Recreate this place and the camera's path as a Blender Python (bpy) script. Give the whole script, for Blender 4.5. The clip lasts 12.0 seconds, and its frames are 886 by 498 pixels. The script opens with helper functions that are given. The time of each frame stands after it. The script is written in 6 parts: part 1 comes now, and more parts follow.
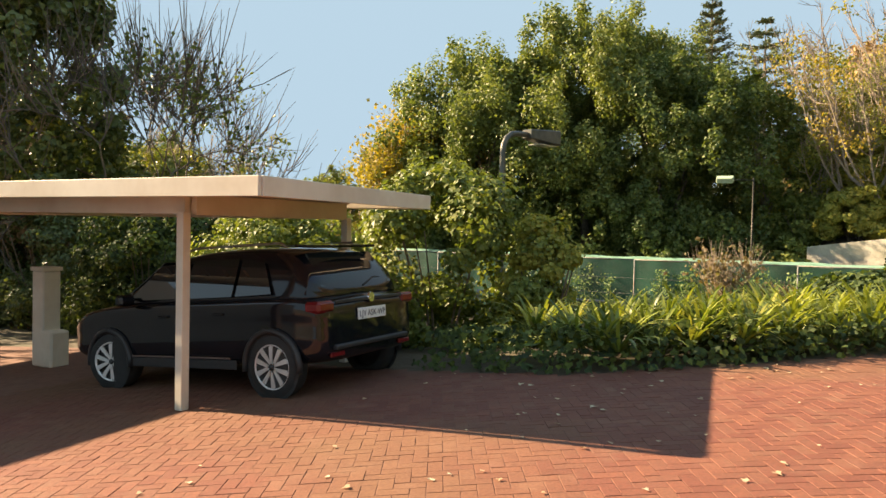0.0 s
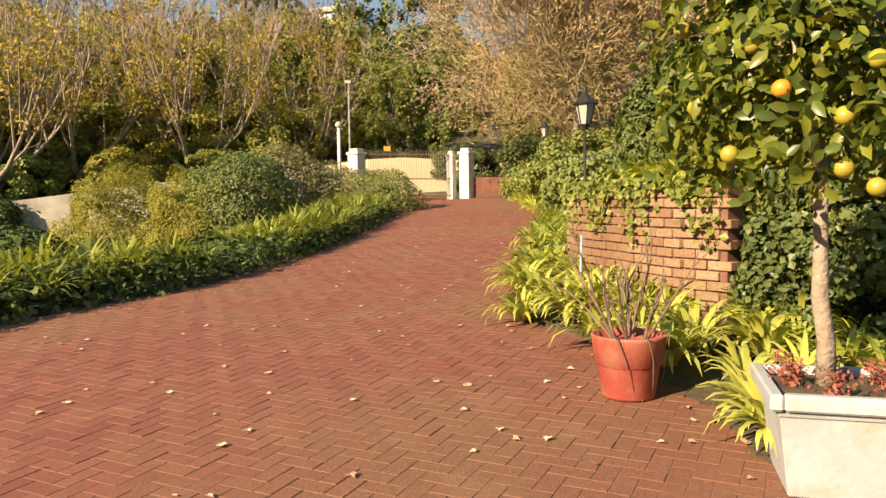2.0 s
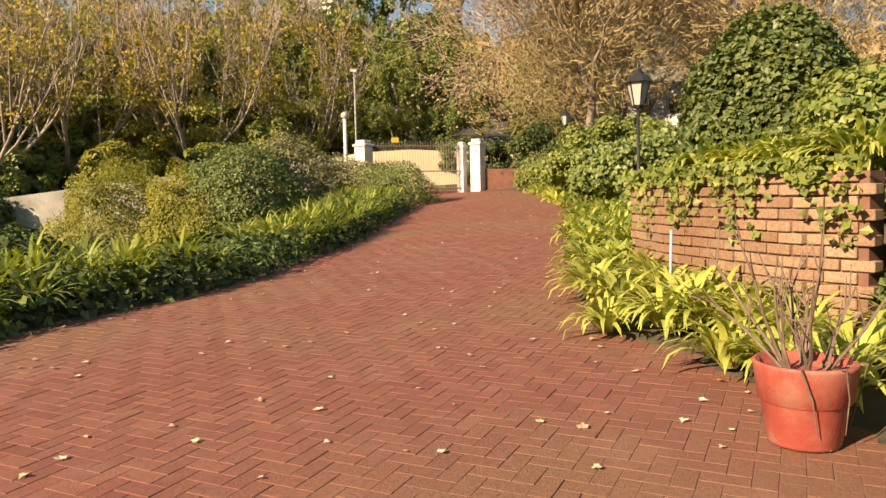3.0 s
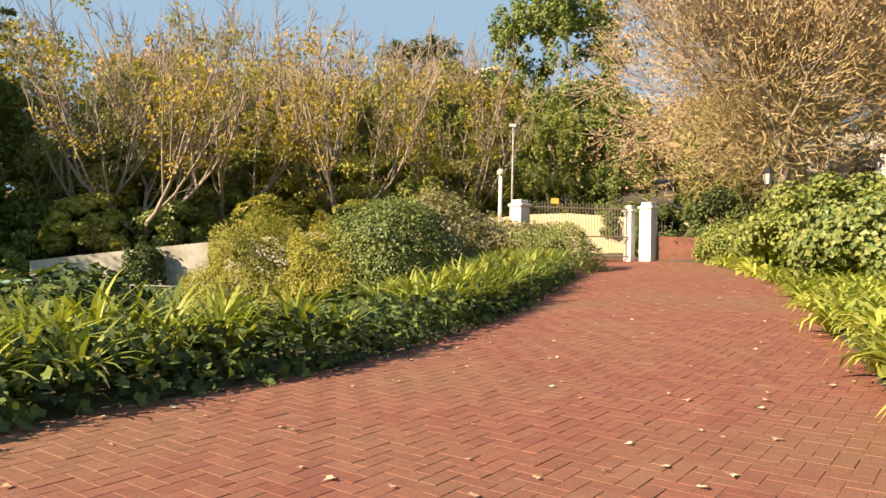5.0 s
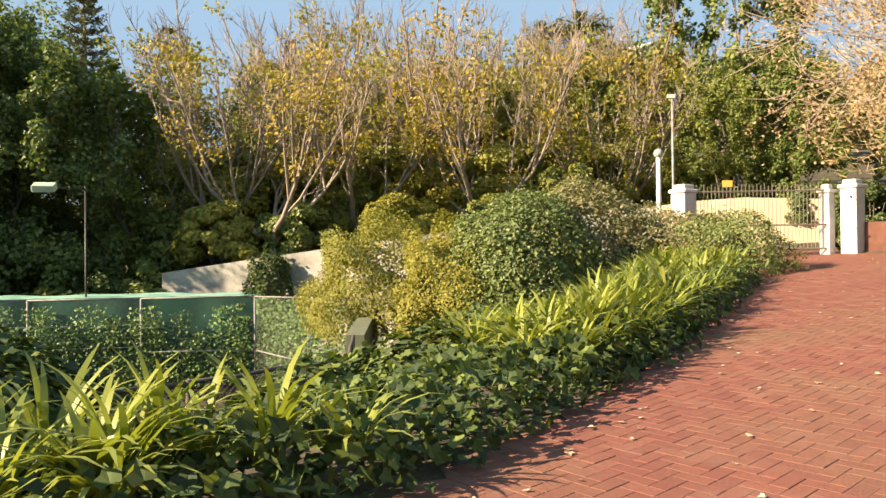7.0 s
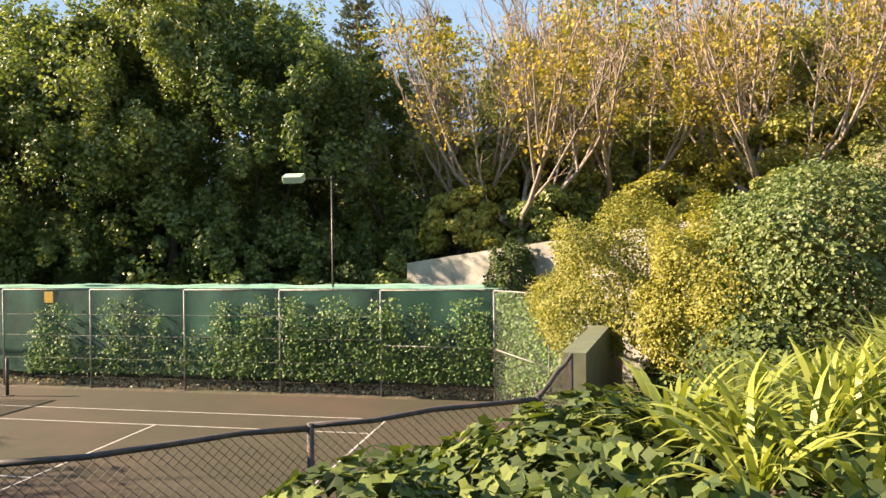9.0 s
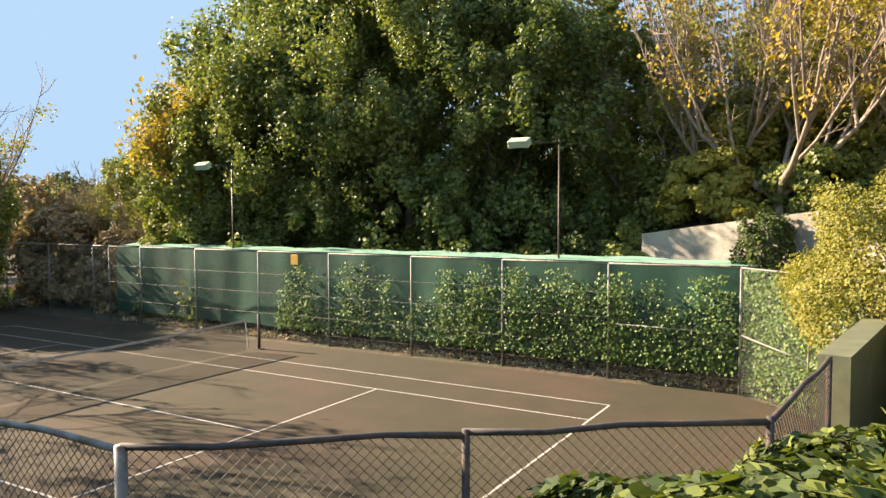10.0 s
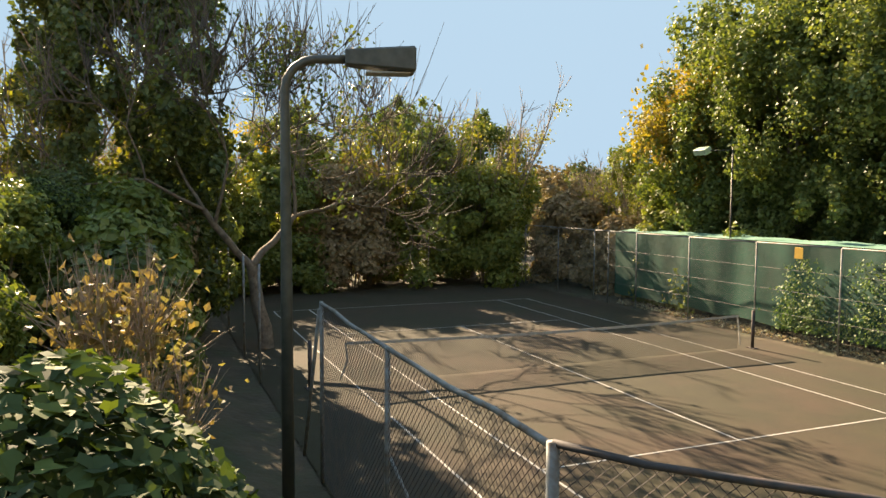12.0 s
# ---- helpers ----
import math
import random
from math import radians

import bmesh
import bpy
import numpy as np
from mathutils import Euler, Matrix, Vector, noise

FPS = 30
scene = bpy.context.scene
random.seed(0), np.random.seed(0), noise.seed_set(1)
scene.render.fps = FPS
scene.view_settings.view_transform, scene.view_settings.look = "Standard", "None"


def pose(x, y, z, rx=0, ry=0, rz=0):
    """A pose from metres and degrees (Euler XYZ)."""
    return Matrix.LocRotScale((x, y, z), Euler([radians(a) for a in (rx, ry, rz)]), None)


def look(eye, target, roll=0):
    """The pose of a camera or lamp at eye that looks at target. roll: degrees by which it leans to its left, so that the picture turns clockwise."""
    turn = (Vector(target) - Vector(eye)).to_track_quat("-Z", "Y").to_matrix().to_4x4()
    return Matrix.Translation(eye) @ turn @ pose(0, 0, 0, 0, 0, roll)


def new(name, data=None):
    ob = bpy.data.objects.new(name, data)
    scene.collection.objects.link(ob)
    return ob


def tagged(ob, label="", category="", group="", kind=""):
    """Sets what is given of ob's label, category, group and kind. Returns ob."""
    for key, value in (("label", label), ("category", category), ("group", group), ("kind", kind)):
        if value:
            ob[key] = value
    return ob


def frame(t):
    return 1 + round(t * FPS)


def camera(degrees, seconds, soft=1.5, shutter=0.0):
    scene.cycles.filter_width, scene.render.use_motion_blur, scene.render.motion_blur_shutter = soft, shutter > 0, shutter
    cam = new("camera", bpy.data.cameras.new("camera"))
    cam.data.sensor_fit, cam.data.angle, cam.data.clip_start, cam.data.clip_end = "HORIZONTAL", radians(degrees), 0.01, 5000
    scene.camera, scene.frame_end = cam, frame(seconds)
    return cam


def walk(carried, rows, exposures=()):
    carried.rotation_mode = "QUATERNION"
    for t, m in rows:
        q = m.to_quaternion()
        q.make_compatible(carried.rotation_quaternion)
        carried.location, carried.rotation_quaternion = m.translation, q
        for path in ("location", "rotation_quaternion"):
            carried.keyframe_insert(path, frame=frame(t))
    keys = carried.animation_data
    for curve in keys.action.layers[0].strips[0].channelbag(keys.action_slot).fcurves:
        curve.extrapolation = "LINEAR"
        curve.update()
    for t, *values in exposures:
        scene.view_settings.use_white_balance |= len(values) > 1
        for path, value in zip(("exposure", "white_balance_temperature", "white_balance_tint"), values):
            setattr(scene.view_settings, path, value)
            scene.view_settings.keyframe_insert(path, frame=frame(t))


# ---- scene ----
cam = camera(61.9, 12.0)
PATH = [
    (0, (13.213, -22.382, 4.171), (12.22, -20.647, 4.116), 1.2),
    (0.5, (13.151, -22.152, 4.12), (12.675, -20.209, 4.091), 1.1),
    (1, (13.045, -21.845, 4.077), (13.233, -19.854, 4.061), -0.3),
    (1.5, (12.951, -21.67, 4.031), (13.749, -19.837, 3.952), -1.2),
    (2, (13.036, -21.262, 4.017), (14.15, -19.605, 3.893), -0.8),
    (2.5, (13.108, -20.743, 4.012), (14.31, -19.151, 3.865), -0.8),
    (3, (13.201, -20.046, 3.996), (14.322, -18.396, 3.856), -1.3),
    (3.5, (13.326, -19.375, 3.96), (14.362, -17.668, 3.852), -0.4),
    (3.7, (13.397, -19.109, 3.952), (14.41, -17.387, 3.864), -0.1),
    (5.3, (14.35, -17.23, 3.848), (15.096, -15.375, 3.914), 1.2),
    (5.5, (14.492, -16.948, 3.862), (15.219, -15.086, 3.934), 1.0),
    (6, (14.904, -16.265, 3.95), (15.566, -14.379, 4.014), 0.2),
    (6.5, (15.263, -15.587, 4.042), (15.797, -13.66, 4.08), -0.1),
    (6.7, (15.419, -15.338, 4.096), (15.884, -13.393, 4.123), -0.2),
    (8.3, (16.66, -13.162, 4.362), (16.658, -11.162, 4.396), -1.1),
    (8.5, (16.748, -12.899, 4.378), (16.646, -10.902, 4.402), -0.7),
    (9, (16.836, -12.222, 4.388), (16.45, -10.26, 4.371), -0.6),
    (9.5, (16.956, -11.422, 4.376), (16.286, -9.539, 4.303), -0.6),
    (10, (16.972, -10.746, 4.405), (15.966, -9.021, 4.304), -0.1),
    (10.5, (16.858, -10.312, 4.406), (15.568, -8.788, 4.292), -0.0),
    (11, (16.74, -10.049, 4.419), (15.221, -8.753, 4.292), 0.5),
    (11.5, (16.689, -9.972, 4.402), (14.996, -8.918, 4.252), 0.7),
    (12, (16.647, -9.974, 4.387), (14.796, -9.229, 4.25), 0.3),
]
walk(cam, [(t, look(eye, target, roll)) for t, eye, target, roll in PATH], exposures=[(0, 1.95, 7850, 13), (1, 1.8, 7800, 13), (2.5, 1.3, 7350, 15), (3.7, 1.5, 7200, 14), (6, 1.7, 6850, 13), (9.5, 2.05, 6750, 17), (12, 2.0, 7500, 14)])

# ---- light ----
SUN_RATIO = 1.88  # metres along the ground for each metre of height
world = bpy.data.worlds.new("world")
scene.world = world
world.use_nodes = True
wt = world.node_tree
sky = wt.nodes.new("ShaderNodeTexSky")
sky.sky_type, sky.sun_disc = "NISHITA", False
sky.sun_elevation, sky.sun_rotation = math.atan(1 / SUN_RATIO), radians(-90)
sky.air_density, sky.dust_density, sky.ozone_density = 1.0, 0.0, 1.6
wt.nodes["Background"].inputs[1].default_value = 0.125
sky_cap = wt.nodes.new("ShaderNodeMix")  # caps the sky's colour, which evens out the glare round the sun
sky_cap.data_type, sky_cap.blend_type = "RGBA", "DARKEN"
sky_cap.inputs[0].default_value = 1.0
sky_cap.inputs[7].default_value = (0.92, 1.42, 1.95, 1)
wt.links.new(sky.outputs[0], sky_cap.inputs[6])
wt.links.new(sky_cap.outputs[2], wt.nodes["Background"].inputs[0])
sun = new("sun", bpy.data.lights.new("sun", "SUN"))
sun.data.energy, sun.data.angle, sun.data.color = 5.0, radians(0.5), (1.0, 0.83, 0.62)
sun.matrix_world = look((0, 0, 30), (SUN_RATIO * 10, 2.4, 20))

rng = np.random.default_rng(7)

# ---- materials ----


def node_mat(name, rough=0.8, metal=0.0):
    m = bpy.data.materials.new(name)
    m.use_nodes = True
    b = m.node_tree.nodes["Principled BSDF"]
    b.inputs["Roughness"].default_value = rough
    b.inputs["Metallic"].default_value = metal
    return m, m.node_tree, b


def ramp(nt, fac, stops):
    r = nt.nodes.new("ShaderNodeValToRGB")
    e = r.color_ramp.elements
    while len(e) < len(stops):
        e.new(0.5)
    for k, (p, c) in enumerate(stops):
        e[k].position, e[k].color = p, (*c, 1)
    nt.links.new(fac, r.inputs[0])
    return r.outputs[0]


def noise_tex(nt, scale, detail=4.0, rough=0.6, space="Object"):
    tc = nt.nodes.new("ShaderNodeTexCoord")
    n = nt.nodes.new("ShaderNodeTexNoise")
    n.inputs["Scale"].default_value, n.inputs["Detail"].default_value, n.inputs["Roughness"].default_value = scale, detail, rough
    nt.links.new(tc.outputs[space], n.inputs["Vector"])
    return n.outputs["Fac"]


def bump(nt, b, fac, dist, strength=1.0):
    u = nt.nodes.new("ShaderNodeBump")
    u.inputs["Distance"].default_value, u.inputs["Strength"].default_value = dist, strength
    nt.links.new(fac, u.inputs["Height"])
    nt.links.new(u.outputs[0], b.inputs["Normal"])


def mix_col(nt, fac, a, b, mode="MIX"):
    m = nt.nodes.new("ShaderNodeMix")
    m.data_type, m.blend_type = "RGBA", mode
    for sock, v in ((m.inputs[0], fac), (m.inputs[6], a), (m.inputs[7], b)):
        if isinstance(v, (int, float)):
            sock.default_value = v
        elif isinstance(v, tuple):
            sock.default_value = (*v, 1)
        else:
            nt.links.new(v, sock)
    return m.outputs[2]


def surface(name, stops, scale=3.0, rough=0.8, metal=0.0, bump_d=0.004, bump_scale=60.0, dirt=None, dirt_scale=0.7, spec=None):
    """A surface with two scales of variation: stains over fine grain."""
    m, nt, b = node_mat(name, rough, metal)
    c = ramp(nt, noise_tex(nt, scale, 6), stops)
    if dirt:
        f = ramp(nt, noise_tex(nt, dirt_scale, 5, 0.65), [(0.45, (0, 0, 0)), (0.7, (1, 1, 1))])
        c = mix_col(nt, f, c, dirt)
    nt.links.new(c, b.inputs["Base Color"])
    if bump_d:
        bump(nt, b, noise_tex(nt, bump_scale, 3), bump_d)
    if spec is not None:
        b.inputs["Specular IOR Level"].default_value = spec
    return m


def leaf_mat(name, cols, rough=0.45, through_light=0.35, var=0.0, patch=None):
    """Leaves: colour by leaf, some light passing through."""
    m, nt, b = node_mat(name, rough)
    geo = nt.nodes.new("ShaderNodeNewGeometry")
    stops = [(k / max(1, len(cols) - 1), tuple(min(0.6, 1.4 * v) for v in c)) for k, c in enumerate(cols)]
    c = ramp(nt, geo.outputs["Random Per Island"], stops)
    oi = nt.nodes.new("ShaderNodeObjectInfo")
    tone = ramp(nt, oi.outputs["Random"], [(0.0, (0.75, 0.8, 0.8)), (1.0, (1.15, 1.08, 1.0))])
    c = mix_col(nt, 1.0, c, tone, "MULTIPLY")
    if patch:
        f = ramp(nt, noise_tex(nt, patch[1], 2), [(0.48, (0, 0, 0)), (0.62, (1, 1, 1))])
        c = mix_col(nt, f, c, patch[0])
    nt.links.new(c, b.inputs["Base Color"])
    b.inputs["Specular IOR Level"].default_value = 0.35
    tr = nt.nodes.new("ShaderNodeBsdfTranslucent")
    nt.links.new(mix_col(nt, 1.0, c, (1.3, 1.35, 0.6), "MULTIPLY"), tr.inputs[0])
    mx = nt.nodes.new("ShaderNodeMixShader")
    mx.inputs[0].default_value = through_light
    nt.links.new(b.outputs[0], mx.inputs[1])
    nt.links.new(tr.outputs[0], mx.inputs[2])
    nt.links.new(mx.outputs[0], nt.nodes["Material Output"].inputs[0])
    return m


def brick_mat(name, cols, per_island):
    m, nt, b = node_mat(name, 0.85)
    if per_island:
        rnd = nt.nodes.new("ShaderNodeNewGeometry").outputs["Random Per Island"]
    else:
        rnd = nt.nodes.new("ShaderNodeObjectInfo").outputs["Random"]
    c = ramp(nt, rnd, [(k / (len(cols) - 1), x) for k, x in enumerate(cols)])
    tc = nt.nodes.new("ShaderNodeNewGeometry")

    def world_noise(scale, detail):
        n = nt.nodes.new("ShaderNodeTexNoise")
        n.inputs["Scale"].default_value, n.inputs["Detail"].default_value = scale, detail
        nt.links.new(tc.outputs["Position"], n.inputs["Vector"])
        return n.outputs["Fac"]
    c = mix_col(nt, ramp(nt, world_noise(0.35, 5), [(0.46, (0, 0, 0)), (0.62, (0.8, 0.8, 0.8))]), c, (0.185, 0.098, 0.054))
    c = mix_col(nt, ramp(nt, world_noise(45, 4), [(0.35, (0.45, 0.45, 0.45)), (0.6, (0, 0, 0))]), c, (0.10, 0.05, 0.035))
    c = mix_col(nt, ramp(nt, world_noise(3, 6), [(0.55, (0, 0, 0)), (0.75, (0.35, 0.35, 0.35))]), c, (0.25, 0.145, 0.095))
    nt.links.new(c, b.inputs["Base Color"])
    bump(nt, b, world_noise(90, 4), 0.004)
    b.inputs["Specular IOR Level"].default_value = 0.25
    return m


BRICKS = [(0.170, 0.058, 0.040), (0.198, 0.072, 0.047), (0.220, 0.084, 0.053), (0.178, 0.062, 0.043), (0.205, 0.086, 0.055)]
M_PAVER = brick_mat("paver_clay", BRICKS, True)
M_PAVER_ONE = brick_mat("paver_clay_single", BRICKS, False)
M_WALLBRICK = brick_mat("wall_brick", [(0.23, 0.135, 0.08), (0.31, 0.20, 0.12), (0.36, 0.25, 0.155), (0.26, 0.165, 0.105)], False)
M_REDBRICK = surface("red_brick_wall", [(0.3, (0.17, 0.07, 0.045)), (0.7, (0.27, 0.12, 0.075))], 4, 0.9, bump_d=0.004, bump_scale=30)
M_SAND = surface("joint_sand", [(0.3, (0.13, 0.055, 0.035)), (0.7, (0.19, 0.095, 0.06))], 8, 0.95)
M_SOIL = surface("soil", [(0.3, (0.035, 0.025, 0.015)), (0.7, (0.09, 0.065, 0.035))], 5, 0.95, bump_d=0.02, bump_scale=14, dirt=(0.13, 0.085, 0.045))
M_GRASSLAND = surface("undergrowth", [(0.3, (0.05, 0.037, 0.022)), (0.7, (0.10, 0.075, 0.042))], 1.5, 0.95, bump_d=0.05, bump_scale=5, dirt=(0.05, 0.055, 0.022))
M_COURT = surface("court_surface", [(0.25, (0.026, 0.022, 0.007)), (0.75, (0.039, 0.033, 0.0105))], 1.2, 0.95, bump_d=0.002, bump_scale=150, dirt=(0.058, 0.034, 0.017), dirt_scale=0.22)
M_LINE = surface("court_line", [(0.35, (0.32, 0.30, 0.26)), (0.7, (0.52, 0.50, 0.45))], 8, 0.8, bump_d=0)
M_CREAM = surface("cream_paint", [(0.3, (0.66, 0.58, 0.46)), (0.7, (0.74, 0.67, 0.54))], 2, 0.55, bump_d=0.001, dirt=(0.55, 0.45, 0.33))
M_WHITE = surface("white_render", [(0.3, (0.5, 0.49, 0.45)), (0.7, (0.64, 0.62, 0.58))], 2.5, 0.8, bump_d=0.006, bump_scale=25, dirt=(0.42, 0.39, 0.32), dirt_scale=1.6)
M_WHITEP = surface("white_planter_paint", [(0.3, (0.29, 0.33, 0.35)), (0.7, (0.39, 0.43, 0.45))], 3, 0.6, bump_d=0.003, bump_scale=30, dirt=(0.30, 0.30, 0.25), dirt_scale=4)
M_GREYWALL = surface("weathered_wall", [(0.3, (0.33, 0.30, 0.24)), (0.7, (0.52, 0.48, 0.40))], 1.2, 0.85, bump_d=0.01, bump_scale=12, dirt=(0.16, 0.15, 0.11))
M_STEM = surface("rose_stem_bark", [(0.3, (0.10, 0.06, 0.045)), (0.7, (0.19, 0.13, 0.085))], 20, 0.8, bump_d=0.001)
M_STAKE = surface("faded_blue_plastic", [(0.3, (0.20, 0.27, 0.32)), (0.7, (0.27, 0.34, 0.38))], 6, 0.5, bump_d=0.001)
M_CREAMWALL = surface("cream_render", [(0.3, (0.42, 0.34, 0.21)), (0.7, (0.50, 0.42, 0.27))], 0.8, 0.85, bump_d=0.004, bump_scale=20)
M_TERRA = surface("terracotta", [(0.3, (0.27, 0.05, 0.035)), (0.7, (0.34, 0.075, 0.05))], 6, 0.6, bump_d=0.002, dirt=(0.33, 0.15, 0.10), dirt_scale=5)
M_BARK = surface("bark", [(0.3, (0.10, 0.075, 0.05)), (0.7, (0.26, 0.2, 0.14))], 9, 0.9, bump_d=0.02, bump_scale=25)
M_PALEBARK = surface("pale_bark", [(0.3, (0.18, 0.145, 0.11)), (0.7, (0.35, 0.29, 0.215))], 7, 0.85, bump_d=0.02, bump_scale=20)
M_TWIG = surface("twigs", [(0.3, (0.22, 0.165, 0.12)), (0.7, (0.36, 0.28, 0.205))], 3, 0.85, bump_d=0)
M_DRYTWIG = surface("dry_golden_twigs", [(0.3, (0.27, 0.195, 0.085)), (0.7, (0.41, 0.31, 0.145))], 0.8, 0.85, bump_d=0)
M_DARKTWIG = surface("dark_twigs", [(0.3, (0.07, 0.055, 0.045)), (0.7, (0.15, 0.12, 0.09))], 3, 0.85, bump_d=0)
M_GALV = surface("galvanised_steel", [(0.3, (0.20, 0.205, 0.19)), (0.7, (0.30, 0.305, 0.28))], 9, 0.65, 0.25, 0.001, dirt=(0.16, 0.11, 0.07), dirt_scale=6)
M_DARKPIPE = surface("dark_weathered_steel", [(0.3, (0.04, 0.035, 0.033)), (0.7, (0.085, 0.075, 0.07))], 9, 0.75, 0.15, 0.001, dirt=(0.14, 0.09, 0.065), dirt_scale=5)
M_POLE = surface("lamp_pole_paint", [(0.3, (0.07, 0.075, 0.06)), (0.7, (0.12, 0.12, 0.10))], 6, 0.5, 0.3, 0.001)
M_IRON = surface("black_iron", [(0.3, (0.03, 0.03, 0.025)), (0.7, (0.06, 0.055, 0.045))], 6, 0.5, 0.6, 0.001)
M_GATE = surface("gate_paint", [(0.3, (0.20, 0.17, 0.12)), (0.7, (0.28, 0.24, 0.17))], 6, 0.5, 0.3, 0.001)
M_MOSSWALL = surface("green_practice_board", [(0.3, (0.085, 0.095, 0.05)), (0.7, (0.15, 0.16, 0.09))], 3, 0.8, bump_d=0.003, dirt=(0.09, 0.10, 0.06))
M_CAR = surface("black_car_paint", [(0.3, (0.006, 0.006, 0.008)), (0.7, (0.009, 0.009, 0.012))], 3, 0.08, 0.0, 0)
M_CARTRIM = surface("black_car_plastic", [(0.3, (0.02, 0.02, 0.02)), (0.7, (0.03, 0.03, 0.03))], 30, 0.5, 0, 0.0005)
M_TYRE = surface("tyre_rubber", [(0.3, (0.015, 0.015, 0.015)), (0.7, (0.03, 0.028, 0.025))], 12, 0.8, 0, 0.001)
M_ALLOY = surface("wheel_alloy", [(0.3, (0.7, 0.69, 0.66)), (0.7, (0.8, 0.79, 0.76))], 12, 0.35, 0.6, 0)
M_CHROME = surface("chrome", [(0.3, (0.7, 0.7, 0.7)), (0.7, (0.8, 0.8, 0.8))], 12, 0.12, 1.0, 0)
M_TAIL = surface("red_lamp_plastic", [(0.3, (0.13, 0.008, 0.01)), (0.7, (0.18, 0.012, 0.014))], 12, 0.15, 0, 0)
M_PLATE = surface("number_plate_white", [(0.3, (0.7, 0.7, 0.66)), (0.7, (0.8, 0.8, 0.76))], 12, 0.4, 0, 0)
M_INK = surface("dark_print", [(0.3, (0.02, 0.02, 0.03)), (0.7, (0.03, 0.03, 0.04))], 12, 0.5, 0, 0)
M_YELLOW = surface("yellow_sign_paint", [(0.3, (0.65, 0.38, 0.05)), (0.7, (0.75, 0.46, 0.08))], 9, 0.5, 0, 0)
M_PALEGREEN = surface("pale_green_panel", [(0.3, (0.35, 0.45, 0.30)), (0.7, (0.45, 0.55, 0.38))], 4, 0.5, 0, 0)
M_ORANGE = surface("orange_peel", [(0.3, (0.60, 0.20, 0.02)), (0.7, (0.68, 0.30, 0.03))], 6, 0.4, 0, 0.001, 200)
M_LEMON = surface("yellow_peel", [(0.3, (0.25, 0.23, 0.025)), (0.7, (0.36, 0.29, 0.04))], 6, 0.4, 0, 0.001, 200)
M_DRYLEAF = leaf_mat("fallen_leaf", [(0.28, 0.18, 0.11), (0.42, 0.32, 0.21), (0.5, 0.42, 0.3)], 0.8, 0.1)
M_REDTIP = leaf_mat("red_succulent", [(0.16, 0.04, 0.035), (0.25, 0.08, 0.06), (0.12, 0.065, 0.03)], 0.6, 0.15)

L_EVER = leaf_mat("evergreen_foliage", [(0.06, 0.09, 0.03), (0.12, 0.15, 0.04), (0.18, 0.20, 0.06), (0.08, 0.115, 0.035)], 0.5, 0.3)
L_DARK = leaf_mat("dark_foliage", [(0.035, 0.055, 0.018), (0.075, 0.10, 0.03), (0.115, 0.135, 0.04), (0.05, 0.075, 0.025)], 0.45, 0.25)
L_MID = leaf_mat("mid_foliage", [(0.07, 0.10, 0.022), (0.13, 0.16, 0.035), (0.19, 0.20, 0.05), (0.09, 0.12, 0.03)], 0.5, 0.3)
L_GOLD = leaf_mat("golden_foliage", [(0.22, 0.17, 0.03), (0.34, 0.24, 0.04), (0.16, 0.15, 0.03), (0.40, 0.26, 0.05)], 0.6, 0.35)
L_CREEPER = leaf_mat("creeper_foliage", [(0.05, 0.11, 0.03), (0.09, 0.16, 0.04), (0.14, 0.20, 0.06), (0.04, 0.085, 0.028)], 0.5, 0.25)
L_OLIVE = leaf_mat("yellow_green_foliage", [(0.16, 0.17, 0.035), (0.24, 0.23, 0.045), (0.12, 0.14, 0.03), (0.29, 0.26, 0.06)], 0.6, 0.3)
L_BUSH = leaf_mat("bush_foliage", [(0.06, 0.09, 0.03), (0.11, 0.14, 0.04), (0.16, 0.18, 0.055)], 0.5, 0.25)
L_GOLDBUSH = leaf_mat("golden_bush_foliage", [(0.16, 0.155, 0.025), (0.24, 0.215, 0.035), (0.12, 0.13, 0.022), (0.30, 0.25, 0.045)], 0.6, 0.3)
L_GREYBUSH = leaf_mat("dusty_bush_foliage", [(0.14, 0.15, 0.06), (0.20, 0.19, 0.08), (0.24, 0.17, 0.10)], 0.7, 0.25)
L_STRAP = leaf_mat("strap_leaf", [(0.05, 0.075, 0.02), (0.11, 0.145, 0.03), (0.24, 0.26, 0.05), (0.07, 0.10, 0.022), (0.31, 0.29, 0.07)], 0.4, 0.3)
# brighter, yellower strap leaf: sunlight is put into its colour
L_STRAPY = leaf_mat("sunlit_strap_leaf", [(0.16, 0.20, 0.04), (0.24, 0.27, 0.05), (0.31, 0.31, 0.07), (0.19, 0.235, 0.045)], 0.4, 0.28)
L_IVY = leaf_mat("ivy_leaf", [(0.02, 0.035, 0.012), (0.05, 0.075, 0.02), (0.12, 0.15, 0.03), (0.025, 0.04, 0.015)], 0.75, 0.22)
L_CITRUS = leaf_mat("citrus_leaf", [(0.025, 0.045, 0.010), (0.055, 0.08, 0.014), (0.13, 0.15, 0.02), (0.04, 0.06, 0.012)], 0.35, 0.3)
L_RUST = leaf_mat("rusty_foliage", [(0.17, 0.12, 0.06), (0.13, 0.09, 0.05), (0.20, 0.18, 0.085)], 0.6, 0.35)
L_FAR = leaf_mat("far_foliage", [(0.06, 0.085, 0.03), (0.10, 0.12, 0.04), (0.14, 0.14, 0.05)], 0.7, 0.15)
L_FARB = leaf_mat("far_dry_foliage", [(0.22, 0.16, 0.09), (0.30, 0.21, 0.12), (0.17, 0.14, 0.07)], 0.8, 0.15)
